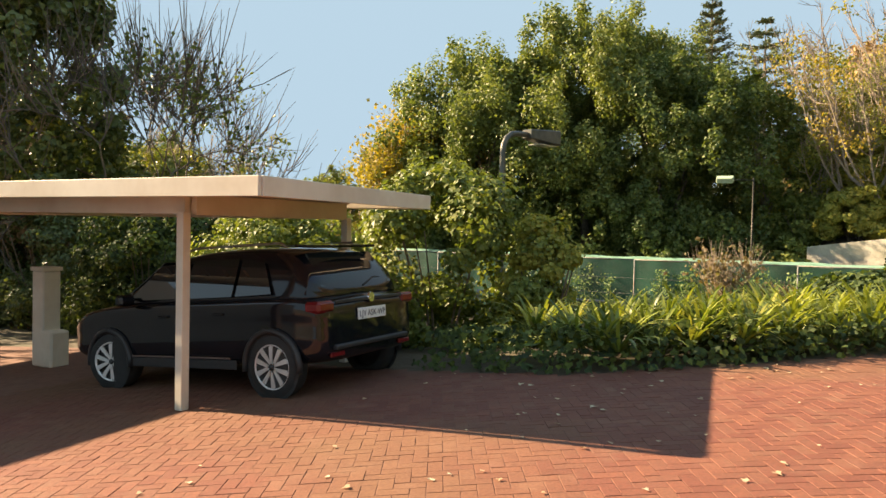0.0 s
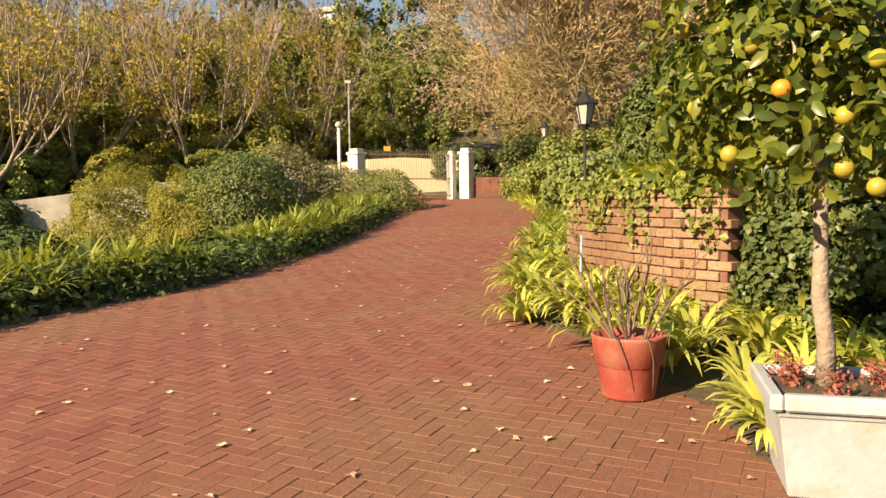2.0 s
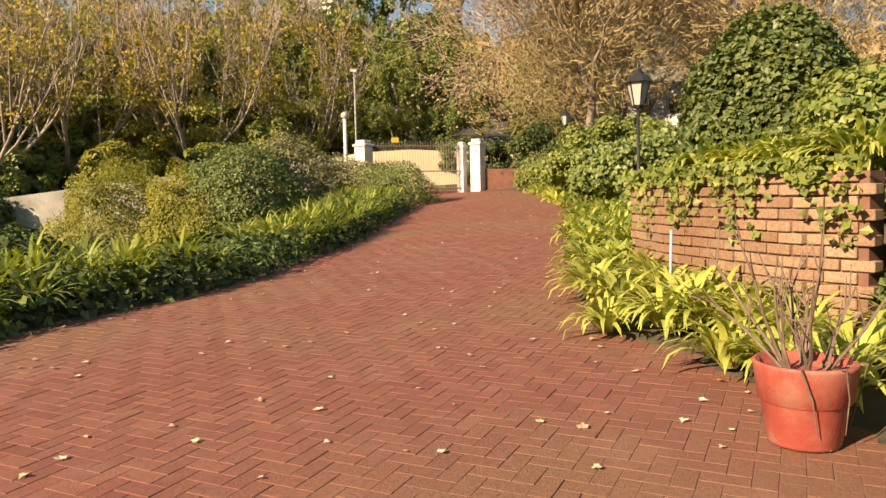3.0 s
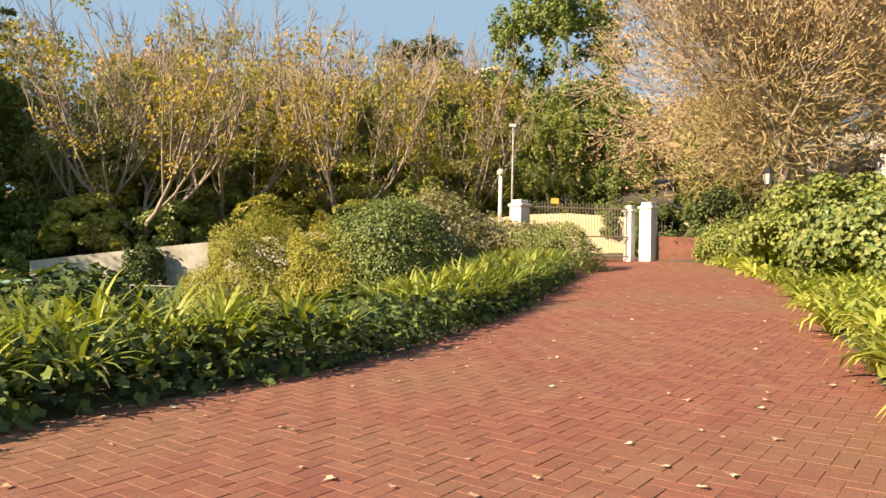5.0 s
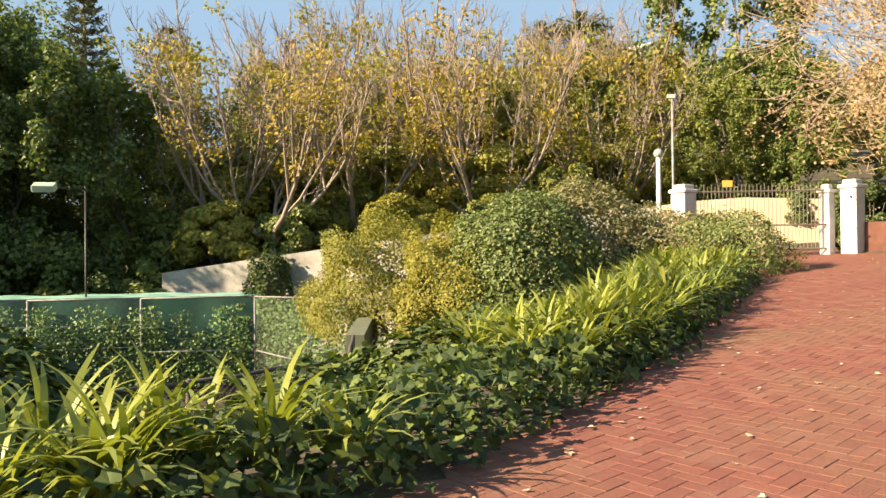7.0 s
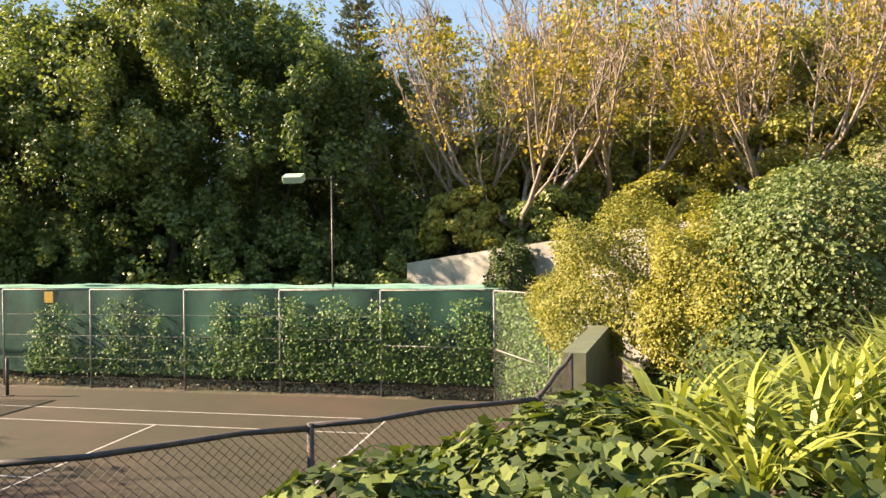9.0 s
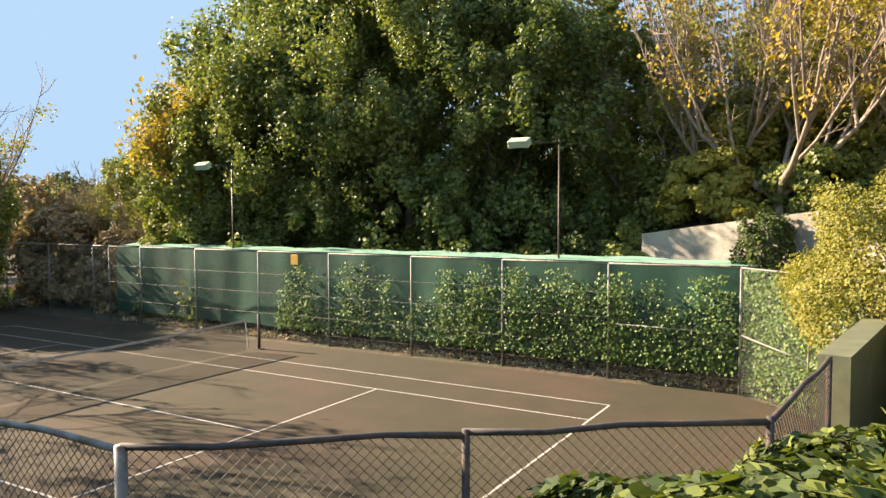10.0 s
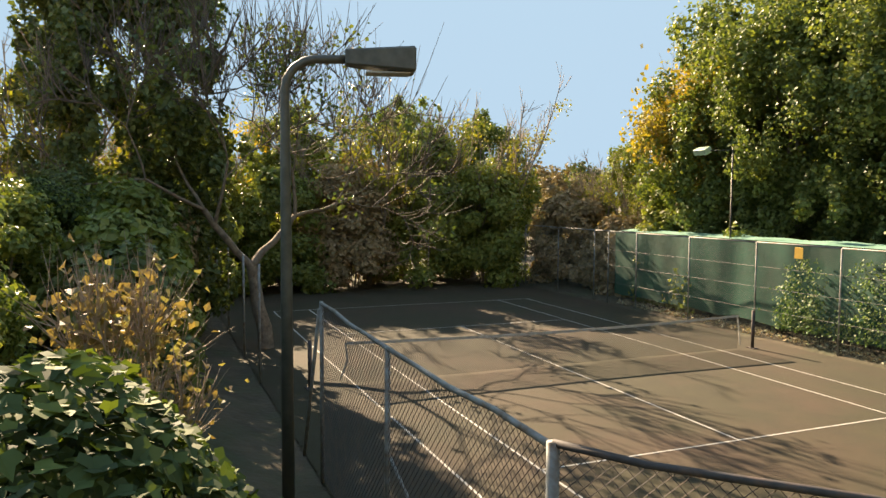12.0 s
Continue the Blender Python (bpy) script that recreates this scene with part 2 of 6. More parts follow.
L_CEDAR = leaf_mat("needles", [(0.06, 0.08, 0.045), (0.10, 0.125, 0.07), (0.14, 0.16, 0.09)], 0.6, 0.1)


def glass_mat(name, tint, rough=0.03):
    m, nt, b = node_mat(name, rough)
    b.inputs["Base Color"].default_value = (*tint, 1)
    b.inputs["Transmission Weight"].default_value = 1.0
    b.inputs["IOR"].default_value = 1.45
    return m


M_CARGLASS = surface("tinted_car_glass", [(0.3, (0.010, 0.013, 0.013)), (0.7, (0.014, 0.017, 0.017))], 3, 0.03, 0.0, 0, spec=0.9)
M_LAMPGLASS = surface("frosted_lantern_glass", [(0.3, (0.33, 0.32, 0.27)), (0.7, (0.42, 0.41, 0.35))], 3, 0.3, 0.0, 0)


def net_mat(name, col, cell, thick, under=None):
    """Woven or twisted mesh: open holes cut by the pattern, in metres."""
    m, nt, b = node_mat(name, 0.7)
    b.inputs["Base Color"].default_value = (*col, 1)
    uv = nt.nodes.new("ShaderNodeUVMap")
    sep = nt.nodes.new("ShaderNodeSeparateXYZ")
    nt.links.new(uv.outputs[0], sep.inputs[0])

    def mt(op, a, bb=None):
        n = nt.nodes.new("ShaderNodeMath")
        n.operation = op
        for k, v in enumerate((a, bb)):
            if v is None:
                continue
            if isinstance(v, (int, float)):
                n.inputs[k].default_value = v
            else:
                nt.links.new(v, n.inputs[k])
        return n.outputs[0]
    wires = []
    for op in ("ADD", "SUBTRACT"):
        d = mt(op, sep.outputs[0], sep.outputs[1])
        f = mt("FRACT", mt("MULTIPLY", d, 1 / cell))
        wires.append(mt("LESS_THAN", mt("ABSOLUTE", mt("SUBTRACT", f, 0.5)), thick))
    a = mt("MAXIMUM", wires[0], wires[1])
    nt.links.new(a, b.inputs["Alpha"])
    return m


M_NET = net_mat("court_net_cord", (0.10, 0.10, 0.09), 0.06, 0.09)
M_FARMESH = net_mat("galvanised_chain_link", (0.13, 0.15, 0.12), 0.085, 0.032)
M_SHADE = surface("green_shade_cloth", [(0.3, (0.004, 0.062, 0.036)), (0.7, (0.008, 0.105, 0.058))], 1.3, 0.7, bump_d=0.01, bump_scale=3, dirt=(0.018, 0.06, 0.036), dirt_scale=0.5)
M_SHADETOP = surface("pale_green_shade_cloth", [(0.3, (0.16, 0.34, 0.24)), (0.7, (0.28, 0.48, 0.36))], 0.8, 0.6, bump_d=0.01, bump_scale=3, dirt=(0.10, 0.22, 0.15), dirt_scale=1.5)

# ---- mesh helpers ----


def raw_mesh(name, verts, faces, mat=None, smooth=False):
    """A mesh from arrays: verts n x 3, faces m x k (or a list of such arrays)."""
    verts = np.asarray(verts, dtype=np.float32).reshape(-1, 3)
    if not isinstance(faces, list):
        faces = [faces]
    if isinstance(faces[0][0], (int, np.integer)):
        faces = [faces]
    faces = [np.asarray(f, dtype=np.int32) for f in faces if len(f)]
    me = bpy.data.meshes.new(name)
    me.vertices.add(len(verts))
    me.vertices.foreach_set("co", verts.ravel())
    loops = np.concatenate([f.ravel() for f in faces])
    sizes = np.concatenate([np.full(len(f), f.shape[1], dtype=np.int32) for f in faces])
    me.loops.add(len(loops))
    me.loops.foreach_set("vertex_index", loops)
    me.polygons.add(len(sizes))
    me.polygons.foreach_set("loop_start", np.concatenate([[0], np.cumsum(sizes)[:-1]]).astype(np.int32))
    me.polygons.foreach_set("use_smooth", np.full(len(sizes), smooth))
    me.update(calc_edges=True)
    if mat:
        me.materials.append(mat)
    return me


def part(name, me, parent=None, label="", mat=None, m=None):
    """One mesh object, under a thing when parent is given. me: a mesh or a bmesh."""
    if isinstance(me, bmesh.types.BMesh):
        data = bpy.data.meshes.new(name)
        me.to_mesh(data)
        me.free()
        me = data
    if mat and not me.materials:
        me.materials.append(mat)
    ob = new(name, me)
    if parent:
        ob.parent = parent
    if m is not None:
        ob.matrix_basis = m
    return tagged(ob, label)


def thing(name, label, category, x, y, z, rz=0.0, group="", kind="", scale=1.0):
    ob = new(name)
    ob.matrix_basis = pose(x, y, z, 0, 0, rz)
    ob.scale = (scale,) * 3
    return tagged(ob, label, category, group, kind)


def box_bm(bm, sx, sy, sz, m=Matrix(), bevel=0.0):
    r = bmesh.ops.create_cube(bm, size=1, matrix=m @ Matrix.Diagonal((sx, sy, sz, 1)))
    if bevel:
        es = list({e for v in r["verts"] for e in v.link_edges})
        bmesh.ops.bevel(bm, geom=es, offset=bevel, segments=1, affect="EDGES")
    return bm


def boxm(sx, sy, sz, m=Matrix(), bevel=0.0):
    return box_bm(bmesh.new(), sx, sy, sz, m, bevel)


def tubes(paths, sides=6, radii=None):
    """Verts and quads of tubes along polylines; radii a list of lists."""
    V, Q, n0 = [], [], 0
    ang = np.arange(sides) * 2 * np.pi / sides
    cs = np.stack([np.cos(ang), np.sin(ang)], 1)
    for p, r in zip(paths, radii):
        p = np.asarray(p, float)
        r = np.asarray(r, float)
        d = np.gradient(p, axis=0)
        d /= np.linalg.norm(d, axis=1)[:, None] + 1e-9
        ref = np.array([0.31, 0.17, 0.93]) if abs(d[0][2]) < 0.8 else np.array([0.93, 0.3, 0.1])
        a = np.cross(d, ref)
        a /= np.linalg.norm(a, axis=1)[:, None] + 1e-9
        b = np.cross(d, a)
        ring = p[:, None] + r[:, None, None] * (cs[None, :, :1] * a[:, None] + cs[None, :, 1:] * b[:, None])
        k = len(p)
        V.append(ring.reshape(-1, 3))
        i = np.arange(k - 1)[:, None] * sides + np.arange(sides)[None]
        j = np.arange(k - 1)[:, None] * sides + (np.arange(sides)[None] + 1) % sides
        Q.append(np.stack([i, j, j + sides, i + sides], 2).reshape(-1, 4) + n0)
        n0 += k * sides
    return np.concatenate(V), np.concatenate(Q)


def tube_mesh(name, paths, radii, mat, sides=8, caps=True):
    V, Q = tubes(paths, sides, radii)
    faces = [Q]
    if caps:
        C, n0 = [], 0
        for p in paths:
            k = len(p)
            C.append([n0 + s for s in range(sides)][::-1])
            C.append([n0 + (k - 1) * sides + s for s in range(sides)])
            n0 += k * sides
        faces.append(np.array(C))
    return raw_mesh(name, V, faces, mat, smooth=sides > 5)


def leaves(r, pos, nrm, size, width=0.45, spread=0.8, droop=0.0):
    """Folded leaves, two triangles each, at pos, facing about nrm."""
    n = len(pos)
    nrm = nrm + spread * r.normal(size=(n, 3))
    nrm /= np.linalg.norm(nrm, axis=1)[:, None] + 1e-9
    t = r.normal(size=(n, 3))
    t[:, 2] -= droop
    t -= nrm * np.sum(t * nrm, 1)[:, None]
    t /= np.linalg.norm(t, axis=1)[:, None] + 1e-9
    s = np.cross(nrm, t)
    L = (size * r.uniform(0.6, 1.25, n))[:, None]
    W = L * width
    base = pos - t * L * 0.5
    tip = pos + t * L * 0.5
    a = pos - t * L * 0.08 + s * W + nrm * W * 0.35
    b = pos - t * L * 0.08 - s * W + nrm * W * 0.35
    V = np.stack([base, a, tip, b], 1).reshape(-1, 3)
    i = np.arange(n)[:, None] * 4
    F = np.concatenate([i + [0, 1, 2], i + [0, 2, 3]], 0)
    return V, F


def join_geo(parts):
    V, F, n = [], [], 0
    for v, f in parts:
        V.append(v)
        F.append(f + n)
        n += len(v)
    return np.concatenate(V), np.concatenate(F)


def shell_points(r, n, centre, radii, deep=0.25, flat=-0.6):
    """Points near the surface of an ellipsoid, with outward normals."""
    d = r.normal(size=(n, 3))
    d /= np.linalg.norm(d, axis=1)[:, None]
    d[:, 2] = np.where(d[:, 2] < flat, -d[:, 2], d[:, 2])
    k = 1 - deep * r.random(n) ** 1.5
    return np.asarray(centre) + d * np.asarray(radii) * k[:, None], d


def clumps(r, n, centre, radii, blobs, blob_r, size, width=0.45, spread=0.7, deep=0.5, low=-0.5):
    """Leaves gathered in many clumps over an ellipsoid, with gaps between them."""
    c, d = shell_points(r, blobs, centre, radii, 0.35, low)
    per = max(1, n // blobs)
    P, N = [], []
    for k in range(blobs):
        rr = blob_r * r.uniform(0.6, 1.3)
        p, q = shell_points(r, per, c[k], (rr, rr, rr * 0.75), deep, -1)
        P.append(p)
        N.append(q + 0.5 * d[k] + [0, 0, 0.3])
    return leaves(r, np.concatenate(P), np.concatenate(N), size, width, spread)


def branches(r, height, trunk_r, levels=4, first=0.3, split=(2, 4), spread=0.5, up=0.35, wobble=0.12, shrink=0.72, lean=(0, 0)):
    """A branching skeleton. Gives paths, radii by level, and the tips with their ways."""
    paths, rad, tips = [], [], []

    def grow(p, d, length, rr, lvl):
        k = 4
        pts, rs = [p.copy()], [rr]
        q, dd = p.copy(), d.copy()
        for s in range(k):
            dd = dd + r.normal(size=3) * wobble + np.array([0, 0, up * 0.15])
            dd /= np.linalg.norm(dd)
            q = q + dd * length / k
            pts.append(q.copy())
            rs.append(rr * (1 - 0.35 * (s + 1) / k))
        paths.append((lvl, pts))
        rad.append(rs)
        if lvl >= levels:
            tips.append((q, dd))
            return
        n = int(r.integers(split[0], split[1] + 1))
        a0 = r.uniform(0, 6.28)
        for s in range(n):
            a = a0 + s * 6.283 / n + r.normal() * 0.3
            side = np.cross(dd, [math.cos(a), math.sin(a), 0.2])
            side /= np.linalg.norm(side) + 1e-9
            nd = dd * (1 - spread * 0.4) + side * spread * r.uniform(0.6, 1.3) + np.array([0, 0, up * 0.3])
            nd /= np.linalg.norm(nd)
            st = pts[-1] if s < 2 else pts[-2]
            grow(np.array(st), nd, length * shrink * r.uniform(0.8, 1.2), rs[-1] * (0.8 if n < 3 else 0.68), lvl + 1)

    d0 = np.array([lean[0], lean[1], 1.0])
    grow(np.zeros(3), d0 / np.linalg.norm(d0), height * first, trunk_r, 0)
    return paths, rad, tips


def limb_mesh(name, paths, rad, mat, keep):
    big = [(p, q) for (l, p), q in zip(paths, rad) if l in keep]
    V, Q = tubes([p for p, _ in big], 5 if min(keep) < 2 else 3, [q for _, q in big])
    return raw_mesh(name, V, Q, mat, smooth=True)


# ---- the lie of the land ----


def smooth(t):
    t = np.clip(t, 0, 1)
    return t * t * (3 - 2 * t)


def drive_z(x, y):
    """Height of the paved drive, which climbs to the gate."""
    x, y = np.asarray(x, float), np.asarray(y, float)
    k = 0.8
    low = np.logaddexp(0, (12.3 - x) / k) * k
    high = np.logaddexp(0, (x - 18) / k) * k
    return 2.78 + 0.028 * (y + 17.2) + 0.02 * (x - 12.3) - 0.065 * np.minimum(low, 14) + 0.045 * np.minimum(high, 22)


DRIVE_LEFT = [(-30, -13.6), (2, -14.2), (6, -15.0), (8.9, -15.2), (10.6, -15.1), (12.0, -14.3), (13.4, -13.1), (14.2, -12.6), (15.3, -12.0), (16.2, -11.4),
              (17.2, -10.4), (19.2, -8.4), (21.6, -5.6), (23.8, -2.9), (25.2, 0.5), (25.7, 3.1)]
DRIVE_RIGHT = [(13.9, -30), (15.4, -21.5), (16.2, -19.3), (16.7, -18.4), (17.3, -17.0), (17.4, -16.1), (18.3, -14.9), (20.2, -13.0), (25.2, -7.8), (29.9, -0.9), (29.9, 1.8)]
FENCE = [(-17, -7.53), (12.49, -7.51), (14.37, -5.95), (16.3, -4.45), (16.58, -1.5), (17.33, 3.8), (15.85, 6.5), (14.28, 7.95), (-9.35, 7.95), (-17, 7.95)]


def seg_dist(x, y, line):
    """Distance to a polyline, arrays."""
    best = np.full(np.shape(x), 1e9)
    for (ax, ay), (bx, by) in zip(line[:-1], line[1:]):
        dx, dy = bx - ax, by - ay
        t = np.clip(((x - ax) * dx + (y - ay) * dy) / (dx * dx + dy * dy), 0, 1)
        best = np.minimum(best, np.hypot(x - ax - t * dx, y - ay - t * dy))
    return best


def inside(x, y, poly):
    c = np.zeros(np.shape(x), bool)
    for (ax, ay), (bx, by) in zip(poly, poly[1:] + poly[:1]):
        hit = ((ay > y) != (by > y)) & (x < (bx - ax) * (y - ay) / (by - ay + 1e-12) + ax)
        c ^= hit
    return c


COURT_POLY = FENCE + [(-40, 7.95), (-40, -7.53)]
DRIVE_POLY = DRIVE_LEFT + [(26.1, 5.5), (26.5, 14), (31, 14), (30.3, 5.5)] + DRIVE_RIGHT[::-1] + [(-30, -30)]
UPPER = [(12.2, 10.45), (17.0, 8.7), (25.4, 4.0)]


def hill(x, y):
    """The wooded slope beyond the court and the gate."""
    rise = 3.6 + 0.24 * np.clip(y - 10, 0, 60) + 0.05 * np.clip(x - 12, 0, 60)
    west = 0.1 + 0.05 * np.clip(y - 8, 0, 80)
    line_y = 10.35 - (x - 12.2) * 0.365
    return west + (rise - west) * smooth((x - 6) / 7) * smooth((y - line_y + 0.1) / 0.9)


def land(x, y):
    x, y = np.asarray(x, float), np.asarray(y, float)
    dz = drive_z(x, y)
    ind, inc = inside(x, y, DRIVE_POLY), inside(x, y, COURT_POLY)
    de, df, du = seg_dist(x, y, DRIVE_LEFT), seg_dist(x, y, FENCE), seg_dist(x, y, UPPER)
    bank = (dz + 0.02) * smooth(1.25 * df / (df + de + 1e-6))
    out = bank
    west = x < 2
    # north of the court
    line_y = np.where(x < 17, 10.45 - (x - 12.2) * 0.365, 8.7 - (x - 17) * 0.56)
    north = (y > 7.95) & (x < 12.2) | (y > line_y) & (x >= 12.2) & (y > -2)
    out = np.where(north, hill(x, y), out)
    right = ~ind & ((y < x * 0.85 - 30.0) | (y < -19) & (x > 14) | (x > 29.9) & (y < 3))
    dr = seg_dist(x, y, DRIVE_RIGHT)
    out = np.where(right, dz + 0.05 + 1.15 * smooth((dr - 2.0) / 0.5), out)
    out = np.where((y < -19) & (x < 14), dz, out)
    out = np.where(inc, 0.0, out)
    return np.where(ind, dz, out)


def land_at(x, y):
    return float(land(np.array([x]), np.array([y]))[0])

# ---- ground ----
STRUCT = "structure"


def sheet(name, x0, x1, y0, y1, step, mat, cut=None, lift=0.0):
    xs, ys = np.arange(x0, x1 + 1e-6, step), np.arange(y0, y1 + 1e-6, step)
    X, Y = np.meshgrid(xs, ys)
    Z = land(X.ravel(), Y.ravel()) + lift
    V = np.stack([X.ravel(), Y.ravel(), Z], 1)
    nx = len(xs)
    i = (np.arange(len(ys) - 1)[:, None] * nx + np.arange(nx - 1)[None]).ravel()
    F = np.stack([i, i + 1, i + nx + 1, i + nx], 1)
    if cut is not None:
        c = V[F].mean(1)
        F = F[~((c[:, 0] > cut[0]) & (c[:, 0] < cut[1]) & (c[:, 1] > cut[2]) & (c[:, 1] < cut[3]))]
    return V, F


V1, F1 = sheet("ground", -34, 46, -34, 36, 0.25, M_SOIL, lift=-0.03)
V2, F2 = sheet("ground", -434, 446, -434, 436, 10, M_SOIL, cut=(-34, 46, -34, 36), lift=-0.03)
gv, gf = join_geo([(V1, F1), (V2, F2)])
tagged(part("ground", raw_mesh("ground", gv, gf, M_GRASSLAND, True)), kind=STRUCT)


def polygon_sheet(name, poly, step, mat, lift, zfun):
    """A sheet over a polygon at the height zfun, cut square at its border."""
    xs = np.arange(min(p[0] for p in poly), max(p[0] for p in poly), step)
    ys = np.arange(min(p[1] for p in poly), max(p[1] for p in poly), step)
    X, Y = np.meshgrid(xs, ys)
    V = np.stack([X.ravel(), Y.ravel(), zfun(X.ravel(), Y.ravel()) + lift], 1)
    nx = len(xs)
    i = (np.arange(len(ys) - 1)[:, None] * nx + np.arange(nx - 1)[None]).ravel()
    F = np.stack([i, i + 1, i + nx + 1, i + nx], 1)
    c = V[F].mean(1)
    return raw_mesh(name, V, F[inside(c[:, 0], c[:, 1], poly)], mat, True)


tagged(part("drive", polygon_sheet("drive", DRIVE_POLY, 0.2, M_SAND, -0.003, drive_z)), kind=STRUCT)
court = bmesh.new()
for a in range(1):
    vs = [court.verts.new((x, y, 0.004)) for x, y in FENCE[:1] + FENCE[1:10]]
    court.faces.new(vs)
tagged(part("court", court, mat=M_COURT), "worn brown-green tennis court surface", kind=STRUCT)

# court lines
LINES = [((-11.885, -5.485), (11.885, -5.485)), ((-11.885, 5.485), (11.885, 5.485)), ((-11.885, -4.115), (11.885, -4.115)), ((-11.885, 4.115), (11.885, 4.115)),
         ((6.4, -4.09), (6.4, 4.09)), ((-6.4, -4.09), (-6.4, 4.09)), ((-6.375, 0), (6.375, 0)), ((11.885, -5.46), (11.885, 5.46)), ((-11.885, -5.46), (-11.885, 5.46))]
lines = new("court_lines")
tagged(lines, "white painted lines on the tennis court", "court marking", kind=STRUCT)
for k, ((ax, ay), (bx, by)) in enumerate(LINES):
    w, dx, dy = 0.024, bx - ax, by - ay
    n = math.hypot(dx, dy)
    ox, oy = -dy / n * w, dx / n * w
    z = 0.008 if k < 4 else 0.010
    bm = bmesh.new()
    bm.faces.new([bm.verts.new(p) for p in ((ax + ox, ay + oy, z), (ax - ox, ay - oy, z), (bx - ox, by - oy, z), (bx + ox, by + oy, z))][::1])
    part("line", bm, lines, mat=M_LINE)

# ---- court fences ----


def chain_link(name, ax, ay, az, bx, by, bz, h, parent, cell=0.06, wire=0.0022, mat=M_GALV):
    """Real wires: two sets of slanting strands."""
    L = math.hypot(bx - ax, by - ay)
    V, Q, n0 = [], [], 0
    ux, uy = (bx - ax) / L, (by - ay) / L
    pitch = cell * math.sqrt(2)
    paths = []
    k = -h
    while k < L:
        for s in (1, -1):
            s0, s1 = (k, k + h)
            z0, z1 = (0, h) if s > 0 else (h, 0)
            c0, c1 = max(s0, 0), min(s1, L)
            if c1 - c0 > 0.02:
                za, zb = z0 + (z1 - z0) * (c0 - s0) / h, z0 + (z1 - z0) * (c1 - s0) / h
                paths.append([(ax + ux * c0, ay + uy * c0, az + (bz - az) * c0 / L + za - h), (ax + ux * c1, ay + uy * c1, az + (bz - az) * c1 / L + zb - h)])
        k += pitch
    V, Q = tubes(paths, 3, [[wire, wire]] * len(paths))
    return part(name, raw_mesh(name, V, Q, mat), parent)


def net_panel(name, pts, mat, parent=None):
    """A flat panel of fine mesh with its pattern in metres. pts: bottom-left, bottom-right, top-right, top-left."""
    me = raw_mesh(name, pts, [[0, 1, 2, 3]], mat)
    uv = me.uv_layers.new(name="UVMap")
    p = [Vector(q) for q in pts]
    w, h = (p[1] - p[0]).length, (p[3] - p[0]).length
    for k, c in enumerate(((0, 0), (w, 0), (w, h), (0, h))):
        uv.data[k].uv = c
    return part(name, me, parent)


far_fence = tagged(new("far_fence"), "tall galvanised chain-link court fence hung with green shade cloth", "fence")
FPOST = [(-16.6, 7.95), (-13.4, 7.95), (-10.4, 7.95), (-9.35, 7.95), (-7.45, 7.95), (-4.4, 7.95), (-1.29, 7.95), (1.8, 7.95), (4.96, 7.95), (8.0, 7.95), (11.05, 7.95), (14.28, 7.95), (15.85, 6.5), (17.33, 4.6)]
for x, y in FPOST:
    part("post", tube_mesh("post", [[(x, y, 0), (x, y, 3.06)]], [[0.028, 0.028]], M_GALV), far_fence)
for (ax, ay), (bx, by) in zip(FPOST[:-1], FPOST[1:]):
    part("top_rail", tube_mesh("top_rail", [[(ax, ay, 3.06), (bx, by, 3.06)]], [[0.022, 0.022]], M_GALV), far_fence)
    net_panel("mesh", [(ax, ay - 0.01, 0.03), (bx, by - 0.01, 0.03), (bx, by - 0.01, 3.05), (ax, ay - 0.01, 3.05)], M_FARMESH, far_fence)
for (ax, ay), (bx, by) in (((11.05, 7.95), (14.28, 7.95)), ((14.28, 7.95), (15.85, 6.5))):
    za, zb = (1.5, 1.45) if ax < 12 else (1.45, 1.2)
    part("middle_rail", tube_mesh("middle_rail", [[(ax, ay, za), (bx, by, zb)]], [[0.02, 0.02]], M_GALV), far_fence)
for z in (0.95, 1.65, 2.3):
    part("strand", tube_mesh("strand", [[(-9.35, 7.9, z), (11.0, 7.9, z)]], [[0.005, 0.005]], M_GALV, 4), far_fence)

shade = tagged(new("shade_cloth"), "green shade cloth hung behind the court fence", "shade net")
xs = np.arange(-9.6, 14.6, 0.35)
V, F = [], []
for k, x in enumerate(xs):
    wv = 0.05 * math.sin(x * 1.7) + 0.03 * math.sin(x * 4.1)
    for z in (0.42, 1.2, 2.1, 3.02):
        V.append((x, 8.46 + wv * (1 - abs(z - 1.7) / 2), z + 0.03 * math.sin(x * 2.3 + z)))
for k in range(len(xs) - 1):
    for j in range(3):
        F.append([k * 4 + j, k * 4 + 4 + j, k * 4 + 5 + j, k * 4 + 1 + j])
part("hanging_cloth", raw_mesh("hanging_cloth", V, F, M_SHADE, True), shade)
V, F = [], []
for k, x in enumerate(xs):
    wv = 0.012 * math.sin(x * 2.9) + 0.01 * math.sin(x * 1.3)
    V += [(x, 8.5, 3.07), (x, 8.8, 3.07 + wv), (x, 9.5 + wv * 9, 3.14 + wv)]
for k in range(len(xs) - 1):
    for j in range(2):
        F.append([k * 3 + j, k * 3 + 3 + j, k * 3 + 4 + j, k * 3 + 1 + j])
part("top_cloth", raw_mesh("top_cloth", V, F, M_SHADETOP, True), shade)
sign = thing("sign", "small plain yellow sign wired to the court fence", "sign", 0.42, 7.86, 2.83)
part("plate", boxm(0.3, 0.015, 0.34, bevel=0.004), sign, mat=M_YELLOW)

